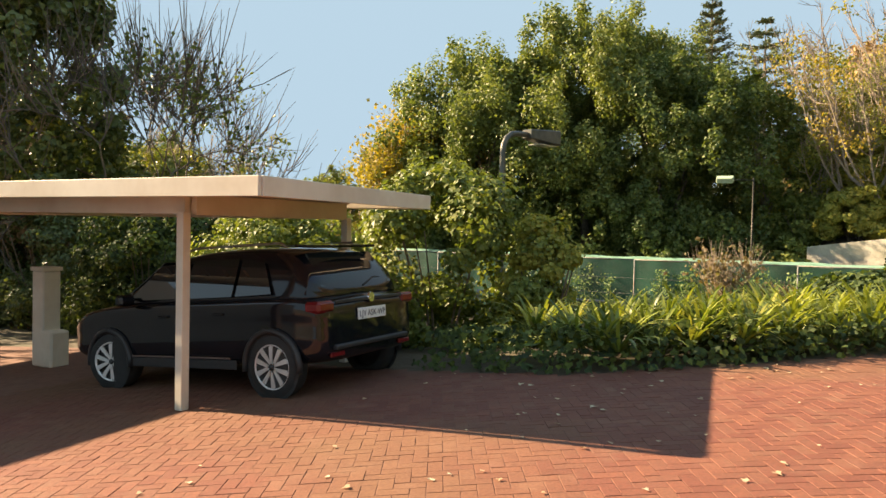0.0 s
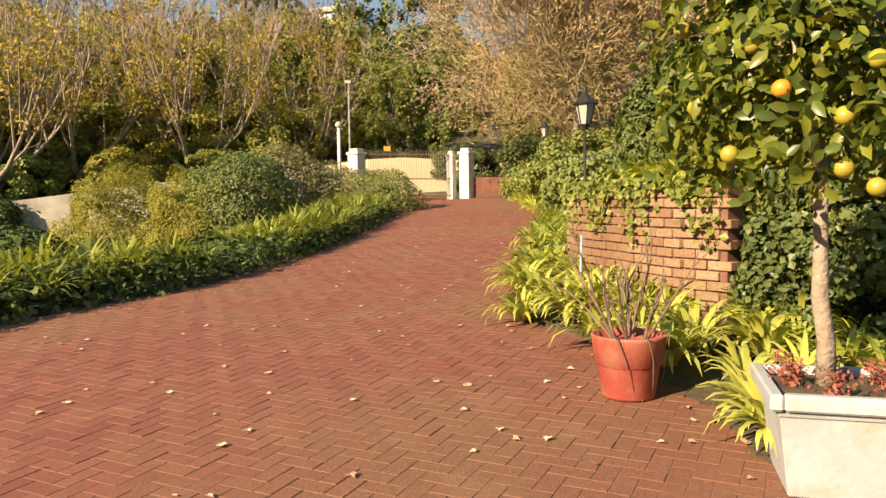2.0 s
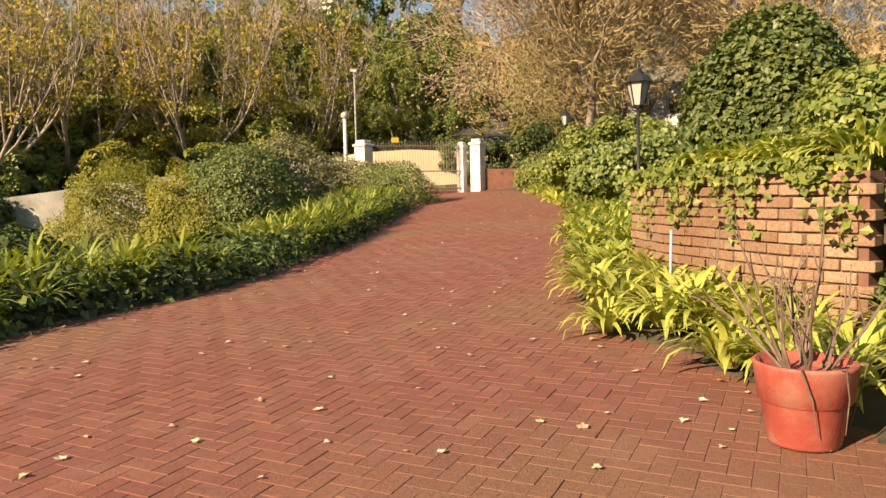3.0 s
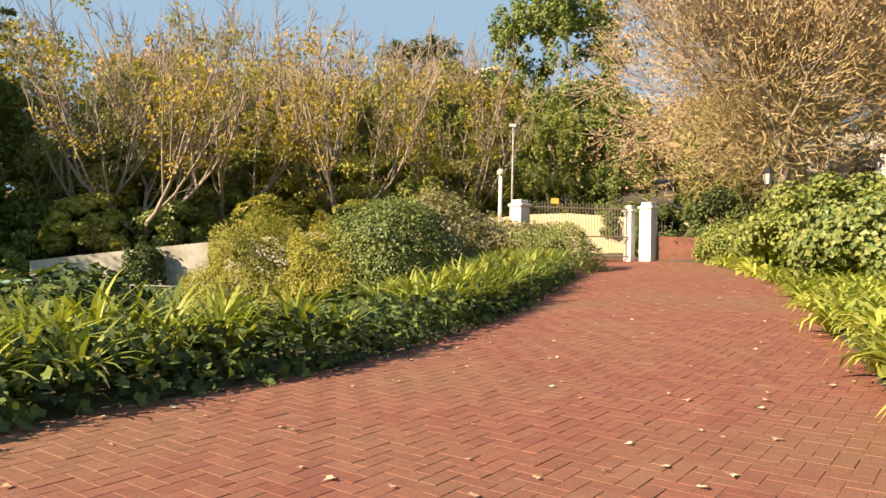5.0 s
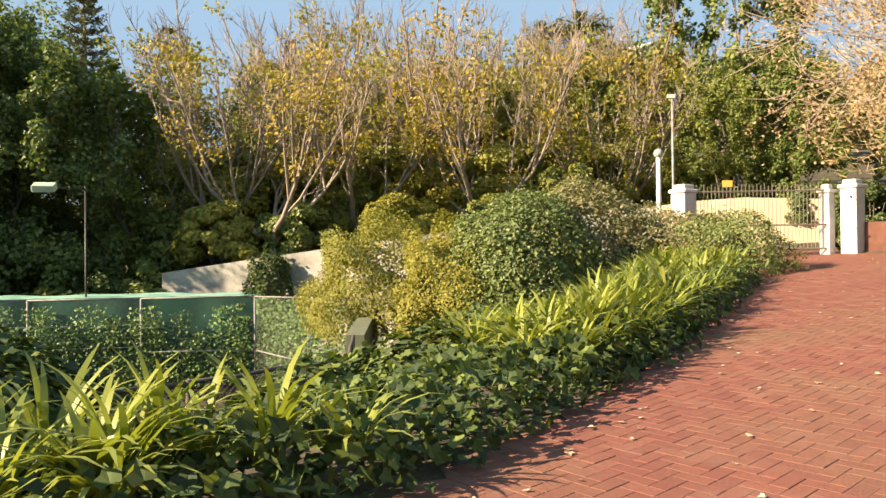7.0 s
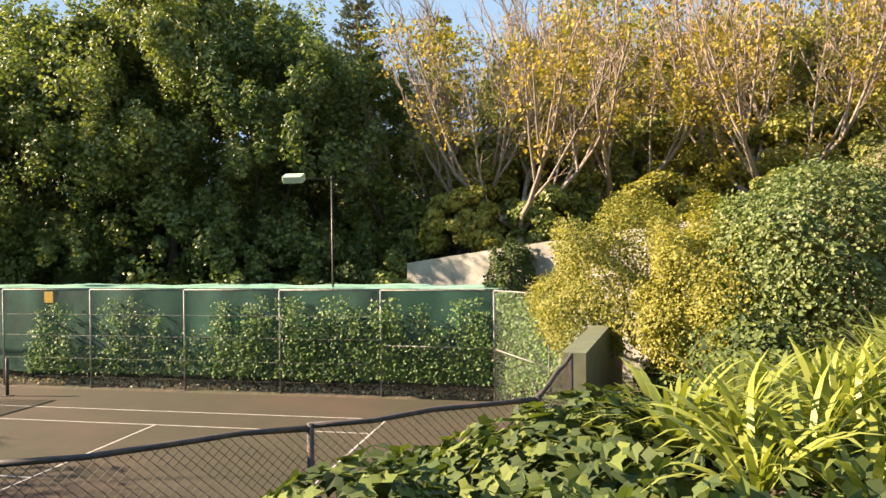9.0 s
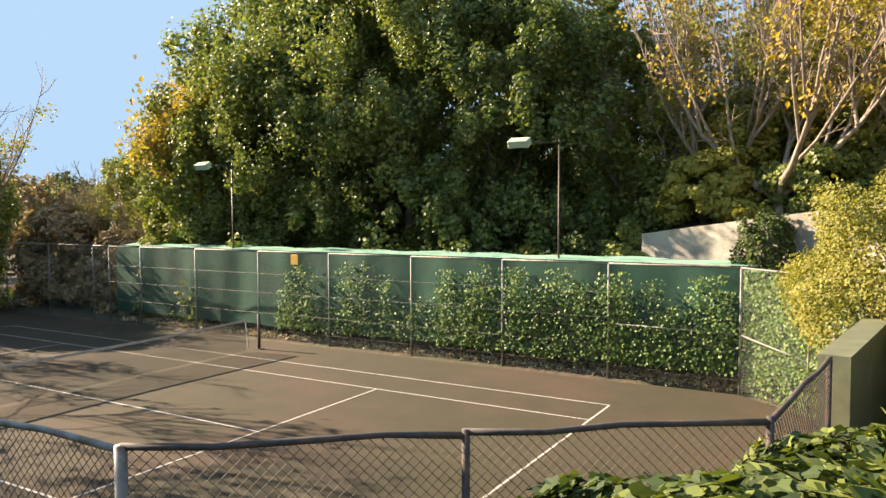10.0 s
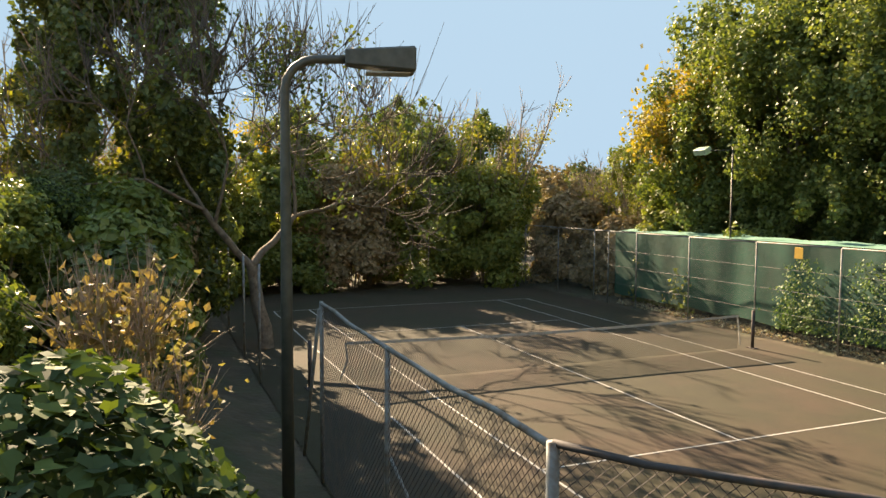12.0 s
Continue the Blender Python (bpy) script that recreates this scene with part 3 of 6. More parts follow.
near_fence = tagged(new("near_fence"), "weathered chain-link fence with rusty top rail along the court", "fence")
NPOST = [(-16, -7.53, 2.8), (-12, -7.53, 2.8), (-8, -7.53, 2.8), (-4, -7.53, 2.8), (-1, -7.53, 2.8), (2.3, -7.53, 2.8), (5.65, -7.53, 2.79), (8.95, -7.53, 2.72), (12.49, -7.51, 2.76), (14.37, -5.95, 2.75), (16.3, -4.45, 2.75), (16.58, -1.5, 2.75)]
for k, (x, y, z) in enumerate(NPOST):
    part("post", tube_mesh("post", [[(x, y, 0), (x, y, z + 0.03)]], [[0.045 if k == 8 else 0.032] * 2], M_DARKPIPE if k > 8 else M_GALV), near_fence)
for k, (a, b) in enumerate(zip(NPOST[:-1], NPOST[1:])):
    mid = [(a[0] + (b[0] - a[0]) * u, a[1] + (b[1] - a[1]) * u, a[2] + (b[2] - a[2]) * u + 0.02 * math.sin(u * 9 + k)) for u in (0, 0.25, 0.5, 0.75, 1)]
    if k < 6:
        continue
    part("top_rail", tube_mesh("top_rail", [mid], [[0.03, 0.026, 0.029, 0.026, 0.03]], M_DARKPIPE if k >= 8 else M_GALV, 8), near_fence)
    chain_link("wire_mesh", *a, *b, 2.7, near_fence, 0.065, 0.0034, M_DARKPIPE)
part("brace", tube_mesh("brace", [[(5.65, -7.56, 2.7), (4.6, -7.6, 0.1)]], [[0.03, 0.03]], M_GALV), near_fence)
part("brace", tube_mesh("brace", [[(8.95, -7.5, 1.5), (12.45, -7.5, 0.2)]], [[0.018, 0.018]], M_GALV), near_fence)

net = tagged(new("tennis_net"), "sagging tennis net with white band between green posts", "tennis net")
V = [(0, -5.75 + 0.3 * 0, 0.03), (0, 6.0, 0.03)]
top = [(0, -5.7 + 11.75 * u, 1.02 - 0.09 * math.sin(math.pi * u)) for u in np.linspace(0, 1, 13)]
for a, b in zip(top[:-1], top[1:]):
    net_panel("net_cord", [(0, a[1], 0.04), (0, b[1], 0.04), (0, b[1], b[2]), (0, a[1], a[2])], M_NET, net)
bm = bmesh.new()
for a, b in zip(top[:-1], top[1:]):
    for sx in (-0.012, 0.012):
        bm.faces.new([bm.verts.new(p) for p in ((sx, a[1], a[2] - 0.055), (sx, b[1], b[2] - 0.055), (sx, b[1], b[2] + 0.01), (sx, a[1], a[2] + 0.01))])
part("white_band", bm, net, mat=M_LINE)
for y in (-5.72, 6.02):
    part("end_cord", tube_mesh("end_cord", [[(0, y, 1.0), (0.02, y + 0.05, 0.6), (0, y + 0.12 * (1 if y > 0 else -1), 0.15)]], [[0.02, 0.02, 0.02]], M_LINE, 5), net)
for y in (6.62, -6.55):
    part("net_post", tube_mesh("net_post", [[(0, y, 0), (0, y, 1.13)]], [[0.05, 0.05]], M_DARKPIPE), net)
    part("post_foot", boxm(0.3, 0.2, 0.02, pose(0, y, 0.014)), net, mat=M_DARKPIPE)

# practice wall at the corner
pwall = thing("practice_wall", "tall mossy green practice wall panel with a sloping cap", "practice wall", 0, 0, 0)
bm = bmesh.new()
# a slanting board between the fence and the corner post
A, B = Vector((16.62, -1.35, 0)), Vector((17.33, 3.25, 0))
d = (B - A).normalized()
nrm = Vector((d.y, -d.x, 0)) * 0.17
for s, (za, zb) in enumerate(((2.77, 2.94),)):
    p = [A - nrm, B - nrm, B + nrm, A + nrm]
    lo = [bm.verts.new((v.x, v.y, 0)) for v in p]
    hi = [bm.verts.new((v.x, v.y, z)) for v, z in zip(p, (za, zb, zb, za))]
    bm.faces.new(lo[::-1])
    bm.faces.new(hi)
    for k in range(4):
        bm.faces.new([lo[k], lo[(k + 1) % 4], hi[(k + 1) % 4], hi[k]])
part("board", bm, pwall, mat=M_MOSSWALL)
part("corner_post", tube_mesh("corner_post", [[(17.36, 3.42, 0), (17.36, 3.42, 3.2)]], [[0.03, 0.03]], M_GALV), pwall)


def court_lamp(x, y, z0, z1, hx, hy, label):
    t = thing("street_lamp", label, "lamp", x, y, z0)
    h, ex, ey = z1 - z0, hx - x, hy - y
    L = math.hypot(ex, ey)
    ux, uy = ex / L, ey / L
    arc = [(0, 0, 0), (0, 0, h * 0.5), (0, 0, h - 0.45)]
    for a in (20, 45, 70, 90):
        arc.append((ux * 0.42 * (1 - math.cos(radians(a))), uy * 0.42 * (1 - math.cos(radians(a))), h - 0.45 + 0.42 * math.sin(radians(a))))
    arc.append((ux * (L - 0.9), uy * (L - 0.9), h - 0.02))
    part("pole", tube_mesh("pole", [arc], [[0.09, 0.08] + [0.062] * 6], M_POLE, 12), t)
    q = pose(ux * (L - 0.45), uy * (L - 0.45), h - 0.02, 0, 0, math.degrees(math.atan2(uy, ux)))
    bm = boxm(0.95, 0.5, 0.34, q, 0.03)
    for v in bm.verts:
        u = (q.inverted() @ v.co)
        if u.x < -0.3:
            v.co = q @ Vector((u.x, u.y * 0.55, u.z * 0.6 + 0.02))
    part("lamp_head", bm, t, mat=M_POLE)
    part("lamp_glass", boxm(0.6, 0.32, 0.02, q @ pose(0.1, 0, -0.18)), t, mat=M_LAMPGLASS)
    return t


court_lamp(6.5, -8.2, 0.0, 6.28, 6.93, -6.52, "tall grey court lamp with curved arm and box head")


def flood(x, y, z, px_, py_, label):
    t = thing("floodlight", label, "lamp", px_, py_, land_at(px_, py_))
    h = z - land_at(px_, py_)
    part("pole", tube_mesh("pole", [[(0, 0, -0.1), (0, 0, h + 0.1)], [(0, 0, h), (x - px_, y - py_, h)]], [[0.035, 0.03], [0.02, 0.02]], M_IRON), t)
    part("lamp_head", boxm(0.62, 0.3, 0.22, pose(x - px_, y - py_, h, 25, 0, 0), 0.02), t, mat=M_PALEGREEN)
    return t


flood(8.33, 8.34, 6.33, 9.3, 8.9, "court floodlight with pale green hood on a dark pole")
flood(-4.4, 8.4, 6.1, -3.3, 8.75, "court floodlight with pale green hood half hidden in foliage")

# ---- walls ----


def wall_run(name, pts, thick, mat, cap=None, base=-1.0):
    """A wall along pts (x, y, top)."""
    bm = bmesh.new()
    P = [Vector(p) for p in pts]
    prev = None
    for k, p in enumerate(P):
        d = (P[min(k + 1, len(P) - 1)] - P[max(k - 1, 0)])
        n = Vector((d.y, -d.x, 0)).normalized() * thick / 2
        g = land_at(p.x, p.y) + base
        ring = [bm.verts.new((p.x + s * n.x, p.y + s * n.y, z)) for s, z in ((1, g), (1, p.z), (-1, p.z), (-1, g))]
        if prev:
            for j in range(4):
                bm.faces.new([prev[j], prev[(j + 1) % 4], ring[(j + 1) % 4], ring[j]])
        else:
            bm.faces.new(ring)
        prev = ring
    bm.faces.new(prev[::-1])
    bmesh.ops.recalc_face_normals(bm, faces=bm.faces)
    return tagged(part(name, bm, mat=mat), kind=STRUCT)


wall_run("garden_wall", [(11.2, 10.8, 3.75), (12.33, 10.4, 3.92), (14.6, 9.6, 4.24), (17.0, 8.75, 4.56), (20, 7.4, 4.95), (23, 5.6, 5.3), (25.2, 3.9, 5.5)], 0.25, M_GREYWALL, base=-3.5)

# ---- gate ----


def pillar(x, y, w, z1, label):
    z0 = land_at(x, y) - 0.1
    t = thing("gate_pillar", label, "pillar", x, y, z0, 22, "gate pillars")
    h = z1 - z0
    part("shaft", boxm(w, w, h - 0.22, pose(0, 0, (h - 0.22) / 2), 0.01), t, mat=M_WHITE)
    part("cap", boxm(w + 0.1, w + 0.1, 0.1, pose(0, 0, h - 0.17), 0.02), t, mat=M_WHITE)
    bm = boxm(w - 0.06, w - 0.06, 0.13, pose(0, 0, h - 0.06), 0.02)
    part("cap_top", bm, t, mat=M_WHITE)
    return t


GA, GB = Vector((26.0, 3.1, 4.1)), Vector((29.45, 2.05, 4.2))
pillar(25.7, 3.2, 0.46, 6.05, "white rendered gate pillar with a stepped cap")
pillar(29.76, 1.9, 0.42, 6.1, "white rendered gate pillar with a stepped cap beside the hinge post")
pillar(29.28, 2.25, 0.27, 6.0, "slim white gate pillar with a stepped cap")
gate = tagged(new("gate"), "closed iron bar gate with spear tops across the drive", "gate")
gd = (GB - GA)
gl = math.hypot(gd.x, gd.y)
gdir = Vector((gd.x / gl, gd.y / gl, 0))


def gpt(s, z):
    return (GA.x + gdir.x * s, GA.y + gdir.y * s, z)


for z, name in ((4.32, "bottom_rail"), (4.95, "middle_rail"), (5.85, "top_rail")):
    part(name, tube_mesh(name, [[gpt(-0.1, z), gpt(gl - 0.3, z)]], [[0.022, 0.022]], M_GATE, 4), gate)
nb = 34
bar = tube_mesh("bar", [[(0, 0, 4.3), (0, 0, 6.0)]], [[0.011, 0.011]], M_GATE, 4)
for k in range(nb):
    p = gpt(0.02 + k * (gl - 0.4) / (nb - 1), 0)
    part("bar", bar, gate, m=Matrix.Translation((p[0], p[1], 0.0 if k % 2 else 0.05)))
wall_run("road_wall", [(28.0, 9.2, 5.9), (28.8, 7.9, 6.0), (30.0, 7.0, 6.05), (32.0, 5.6, 5.9), (35, 3.8, 5.6)], 0.25, M_CREAMWALL, base=-0.5)

wall_run("verge_wall", [(30.02, 1.8, 5.0), (31.4, 1.2, 5.0)], 0.22, M_REDBRICK, base=-0.5)

# bollard light and camera pole by the gate
bl = thing("bollard_light", "slim white bollard light with a ball top by the gate", "lamp", 25.2, 3.6, land_at(25.2, 3.6))
part("post", tube_mesh("post", [[(0, 0, 0), (0, 0, 2.9)]], [[0.07, 0.06]], M_WHITE), bl)
bm = bmesh.new()
bmesh.ops.create_uvsphere(bm, u_segments=12, v_segments=8, radius=0.13, matrix=pose(0, 0, 2.98))
part("globe", bm, bl, mat=M_LAMPGLASS)
cp = thing("camera_pole", "tall thin grey security pole behind the gate pillar", "pole", 25.9, 4.1, land_at(25.9, 4.1))
part("pole", tube_mesh("pole", [[(0, 0, 0), (0, 0, 4.6)]], [[0.045, 0.035]], M_GALV), cp)
part("camera_box", boxm(0.14, 0.3, 0.12, pose(0, 0, 4.62, 10, 0, 30), 0.02), cp, mat=M_GALV)
part("camera_box", boxm(0.1, 0.1, 0.16, pose(0.12, 0.05, 4.45), 0.02), cp, mat=M_WHITE)
ys_ = thing("warning_sign", "small yellow warning sign above the gate", "sign", 27.0, 3.2, 6.1)
part("plate", boxm(0.26, 0.02, 0.18, pose(0, 0, 0, 0, 0, -16)), ys_, mat=M_YELLOW)
part("stem", tube_mesh("stem", [[(0, 0, -0.3), (0, 0, -0.08)]], [[0.01, 0.01]], M_IRON, 4), ys_)

# ---- carport ----
carport = tagged(new("carport"), "cream-painted flat-roofed carport on square posts", "carport")
RX0, RX1, RY0, RY1, RZ = -3.0, 8.92, -17.9, -14.5, 4.44
RSL = 0.42  # how far the roof's end slants back
bm = boxm(RX1 - RX0 - 0.1, RY1 - RY0 - 0.1, 0.05, pose((RX0 + RX1) / 2, (RY0 + RY1) / 2, RZ + 0.08))
for v in bm.verts:
    if v.co.x > 0 and v.co.y > -16:
        v.co.x -= RSL
part("roof_sheet", bm, carport, mat=M_CREAM)
for name, sx, sy, cx, cy in (("fascia", RX1 - RX0, 0.04, (RX0 + RX1) / 2, RY0), ("fascia", RX1 - RX0 - 0.42, 0.04, (RX0 + RX1 - 0.42) / 2, RY1), ("fascia", 0.04, RY1 - RY0 - 0.045, RX0, (RY0 + RY1) / 2)):
    part(name, boxm(sx, sy, 0.17, pose(cx, cy, RZ + 0.05), 0.004), carport, mat=M_CREAM)
part("fascia", boxm(0.04, math.hypot(RY1 - RY0, RSL) - 0.05, 0.17, pose(RX1 - RSL / 2, (RY0 + RY1) / 2, RZ + 0.05, 0, 0, math.degrees(math.atan2(RSL, RY1 - RY0))), 0.004), carport, mat=M_CREAM)
for y in (-17.38, -14.9):
    part("beam", boxm(7.48 - RX0, 0.07, 0.2, pose((RX0 + 7.48) / 2, y, RZ - 0.08), 0.004), carport, mat=M_CREAM)
for x in (7.52, 3.6, -0.4):
    part("beam", boxm(0.07, 2.4, 0.2, pose(x, -16.14, RZ - 0.085), 0.004), carport, mat=M_CREAM)
for x in (-2.4, 7.52):
    for y in (-17.46, -14.9):
        z0 = land_at(x, y)
        part("post", boxm(0.095, 0.095, RZ - 0.16 - z0, pose(x, y, (RZ - 0.16 + z0) / 2), 0.006), carport, mat=M_CREAM)
for k in range(27):
    x = RX0 + 0.3 + k * 0.4
    part("roof_rib", boxm(0.05, RY1 - RY0 - 0.15, 0.03, pose(x, (RY0 + RY1) / 2, RZ + 0.035)), carport, mat=M_CREAM)

gp = thing("garden_pillar", "short cream rendered pillar with a stepped base by the hedge", "pillar", 2.6, -15.75, 2.0)
part("shaft", boxm(0.28, 0.28, 1.42, pose(0, 0, 0.71), 0.02), gp, mat=M_CREAM)
part("foot", boxm(0.3, 0.3, 0.55, pose(0.2, 0, 0.27), 0.03), gp, mat=M_CREAM)
part("cap", boxm(0.32, 0.32, 0.06, pose(0, 0, 1.45), 0.01), gp, mat=M_CREAM)

# the house side that shades the drive's west end
tagged(part("house_wall", boxm(6, 9, 4.6, pose(-2.0, -22.4, 3.6)), mat=M_CREAM), kind=STRUCT)

# ---- trees ----


def tree(name, label, category, x, y, z, rz, trunk, crown=None, extra=(), group="", scale=1.0, twigs=None):
    t = thing(name, label, category, x, y, z, rz, group, scale=scale)
    part("trunk", trunk, t)
    if twigs:
        tagged(part("twig_spray", twigs, t), kind="stuff")
    if crown:
        part("crown", crown, t)
    for n, me in extra:
        part(n, me, t)
    return t


def evergreen(seed, h, w, n, mat, blobs=60, leaf=0.16, base=0.12):
    """A broad evergreen: crown made of many clumps, down nearly to the ground."""
    r = np.random.default_rng(seed)
    p, rad, tips = branches(r, h, 0.02 * h, 3, 0.32, (2, 3), 0.45)
    trunk = limb_mesh("trunk", p, rad, M_BARK, (0, 1, 2, 3))
    c0 = h * (base + (1 - base) / 2)
    P = []
    for share, centre, radii, count, low in ((0.75, (0, 0, c0), (w * 0.44, w * 0.44, h * (1 - base) * 0.45), blobs, -0.5), (0.35, (0, 0, h * 0.2), (w * 0.42, w * 0.42, h * 0.2), blobs // 2, -0.9)):
        c, d = shell_points(r, count, centre, radii, 0.3, low)
        per = int(n * share / count)
        for k in range(count):
            # each clump is a bundle of sprays of different length
            rr = w * r.uniform(0.06, 0.12)
            for j in range(5):
                q = c[k] + r.normal(size=3) * rr * 0.55
                p, m_ = shell_points(r, per // 5, q, np.array((0.55, 0.55, 0.85)) * rr * r.uniform(0.5, 1.2), 0.75, -1)
                P.append(leaves(r, p + 0.05 * r.normal(size=p.shape), m_ + 0.4 * d[k] + [0, 0, 0.2], leaf * r.uniform(0.85, 1.15), 0.42, 0.7))
    V, F = join_geo(P)
    return trunk, raw_mesh("crown", V, F, mat)


def bare_tree(seed, h, n, mat, bark, spread=0.42, levels=6, first=0.22, leaf=0.12, tr=0.016, shrink=0.8, clump=0.55, split=(2, 3), up=0.5, twigmat=None, keepleaf=1.0):
    """A winter tree: forking limbs, fine upright twigs, leaves left only in loose tufts."""
    r = np.random.default_rng(seed)
    p, rad, tips = branches(r, h, tr * h, levels, first, split, spread, up, 0.10, shrink)
    trunk = limb_mesh("trunk", p, rad, bark, tuple(range(0, levels - 2)))
    fine = [(q, s) for (l, q), s in zip(p, rad) if l >= levels - 2]
    tw, tr_, thin = [], [], min(1.0, h / 8)
    for q, s in fine:
        s2 = [max(v, thin * (0.016 - 0.0013 * k)) for k, v in enumerate(s)]
        tw.append(q)
        tr_.append(s2)
        for _ in range(3):
            k = r.integers(1, 4)
            d = np.array(q[-1]) - np.array(q[0])
            d = d / (np.linalg.norm(d) + 1e-9) + r.normal(size=3) * 0.35 + [0, 0, 0.35]
            b = np.array(q[k])
            tw.append([b, b + d * h * 0.045, b + d * h * 0.095 + [0, 0, h * 0.015]])
            tr_.append([0.012 * thin, 0.010 * thin, 0.005 * thin])
    V, Q = tubes(tw, 3, tr_)
    twigs = raw_mesh("twigs", V, Q, twigmat or M_TWIG, True)
    crown = None
    if n:
        T = np.array([t for t, _ in tips])
        pick = T[r.random(len(T)) < keepleaf]
        idx = r.integers(0, len(pick), n)
        pos = pick[idx] + r.normal(size=(n, 3)) * clump
        V, F = leaves(r, pos, r.normal(size=(n, 3)), leaf, 0.4, 0.5)
        crown = raw_mesh("crown", V, F, mat)
    return trunk, twigs, crown


def haze(r, n, centre, radii, size, width, up=0.8):
    """Fine twigs: thin blades pointing up and out through a crown."""
    d = r.normal(size=(n, 3))
    d /= np.linalg.norm(d, axis=1)[:, None]
    k = r.random(n) ** 0.45
    p = np.asarray(centre) + d * np.asarray(radii) * k[:, None]
    t = d + [0, 0, up] + 0.55 * r.normal(size=(n, 3))
    t /= np.linalg.norm(t, axis=1)[:, None]
    s = np.cross(t, r.normal(size=(n, 3)))
    s /= np.linalg.norm(s, axis=1)[:, None]
    L = (size * r.uniform(0.5, 1.3, n))[:, None]
    V = np.stack([p - s * width, p + s * width, p + t * L], 1).reshape(-1, 3)
    return V, np.arange(n)[:, None] * 3 + [0, 1, 2]


def mound(name, label, x, y, z, rx, ry, rz_, n, mat, leaf, seed, amp=0.1, cat="bush", top=None):
    """A shrub clipped or grown into one mound: a full shell of leaves, gently uneven, down to the ground."""
    r = np.random.default_rng(seed + 500)
    t = thing(name, label, cat, x, y, z)
    d = r.normal(size=(n, 3))
    d /= np.linalg.norm(d, axis=1)[:, None]
    d[:, 2] = np.abs(d[:, 2]) * 1.02 - 0.02
    wob = 1 + amp * (np.sin(d[:, 0] * 5 + seed) * np.cos(d[:, 1] * 4.3 - seed) + 0.6 * np.sin(d[:, 2] * 9 + d[:, 0] * 7) + 0.35 * np.sin(d[:, 1] * 17 + d[:, 0] * 13 + d[:, 2] * 11))
    k = (1 - 0.16 * r.random(n) ** 1.6) * wob + 0.03 * r.normal(size=n) * (r.random(n) < 0.3)
    e = np.sign(d) * np.abs(d) ** 0.82
    P = e * k[:, None] * [rx, ry, rz_]
    V, F = leaves(r, P, d + [0, 0, 0.25], leaf, 0.42, 0.6)
    part("foliage", raw_mesh("foliage", V, F, mat), t)
    st = []
    for j in range(7):
        a = r.uniform(0, 6.28)
        st.append([(math.cos(a) * 0.1, math.sin(a) * 0.1, -0.2), (math.cos(a) * rx * 0.3, math.sin(a) * ry * 0.3, rz_ * 0.4), (math.cos(a) * rx * 0.55, math.sin(a) * ry * 0.55, rz_ * 0.7)])
    part("stem", tube_mesh("stem", st, [[0.03, 0.02, 0.008]] * 7, M_BARK, 5), t)
    return t


def bush(name, label, x, y, z, rx, ry, rz_, n, mat, leaf=0.07, blobs=30, seed=0, cat="bush", rough=0.22, kind=""):
    """A rounded shrub: leaves over many small lumps, stems within."""
    r = np.random.default_rng(seed + 100)
    t = thing(name, label, cat, x, y, z, kind=kind)
    Vc, Fc = clumps(r, n, (0, 0, rz_ * 0.45), (rx * 0.85, ry * 0.85, rz_ * 0.5), blobs, rough * min(rx, ry, rz_) + 0.12, leaf, 0.45, 0.55, 0.6, -0.7)
    Vs, Fs = clumps(r, int(n * 0.45), (0, 0, rz_ * 0.2), (rx * 0.95, ry * 0.95, rz_ * 0.3), blobs // 2, rough * min(rx, ry, rz_) + 0.12, leaf, 0.45, 0.55, 0.6, -0.5)
    Vc, Fc = join_geo([(Vc, Fc), (Vs, Fs)])
    part("foliage", raw_mesh("foliage", Vc, Fc, mat), t)
    st = []
    for k in range(9):
        a = r.uniform(0, 6.28)
        st.append([(math.cos(a) * 0.1, math.sin(a) * 0.1, -0.1), (math.cos(a) * rx * 0.3, math.sin(a) * ry * 0.3, rz_ * 0.35), (math.cos(a) * rx * 0.6, math.sin(a) * ry * 0.6, rz_ * 0.7)])
    part("stem", tube_mesh("stem", st, [[0.03, 0.02, 0.008]] * 9, M_BARK, 5), t)
    return t


# the great evergreens behind the court
eg = [evergreen(11, 15.0, 10.5, 90000, L_EVER, 85, 0.16, 0.02), evergreen(12, 12.0, 9.0, 70000, L_EVER, 70, 0.16, 0.0), evergreen(13, 9.5, 7.0, 30000, L_MID, 70, 0.17, 0.0)]
for x, y, k, s, rz in ((0.5, 14.5, 0, 1.06, 0), (5.2, 14.0, 1, 1.04, 60), (-4.0, 13.5, 1, 1.02, 130), (-7.8, 12.6, 2, 1.0, 20), (2.2, 19.5, 0, 1.0, 200), (8.3, 16.5, 2, 1.1, 80), (-3.2, 16.5, 1, 1.1, 250), (-5.4, 13.4, 1, 1.15, 300), (-23, -3, 2, 1.0, 0), (-22.5, 3.2, 2, 1.05, 70), (-24, 9, 2, 1.0, 140), (-23, -9, 2, 0.9, 210), (-16, 14.5, 2, 0.8, 10), (-12, 16.5, 2, 0.9, 100), (14.5, 19.5, 2, 0.75, 33), (19.5, 19.8, 2, 0.7, 66), (24.5, 20.5, 2, 0.7, 99), (29.5, 20, 2, 0.75, 150)):
    tree("evergreen_tree", "tall dense evergreen tree with ragged sunlit clumps of leaves", "tree", x, y, land_at(x, y) - 0.3, rz, eg[k][0], eg[k][1], group="evergreens round the court", scale=s)
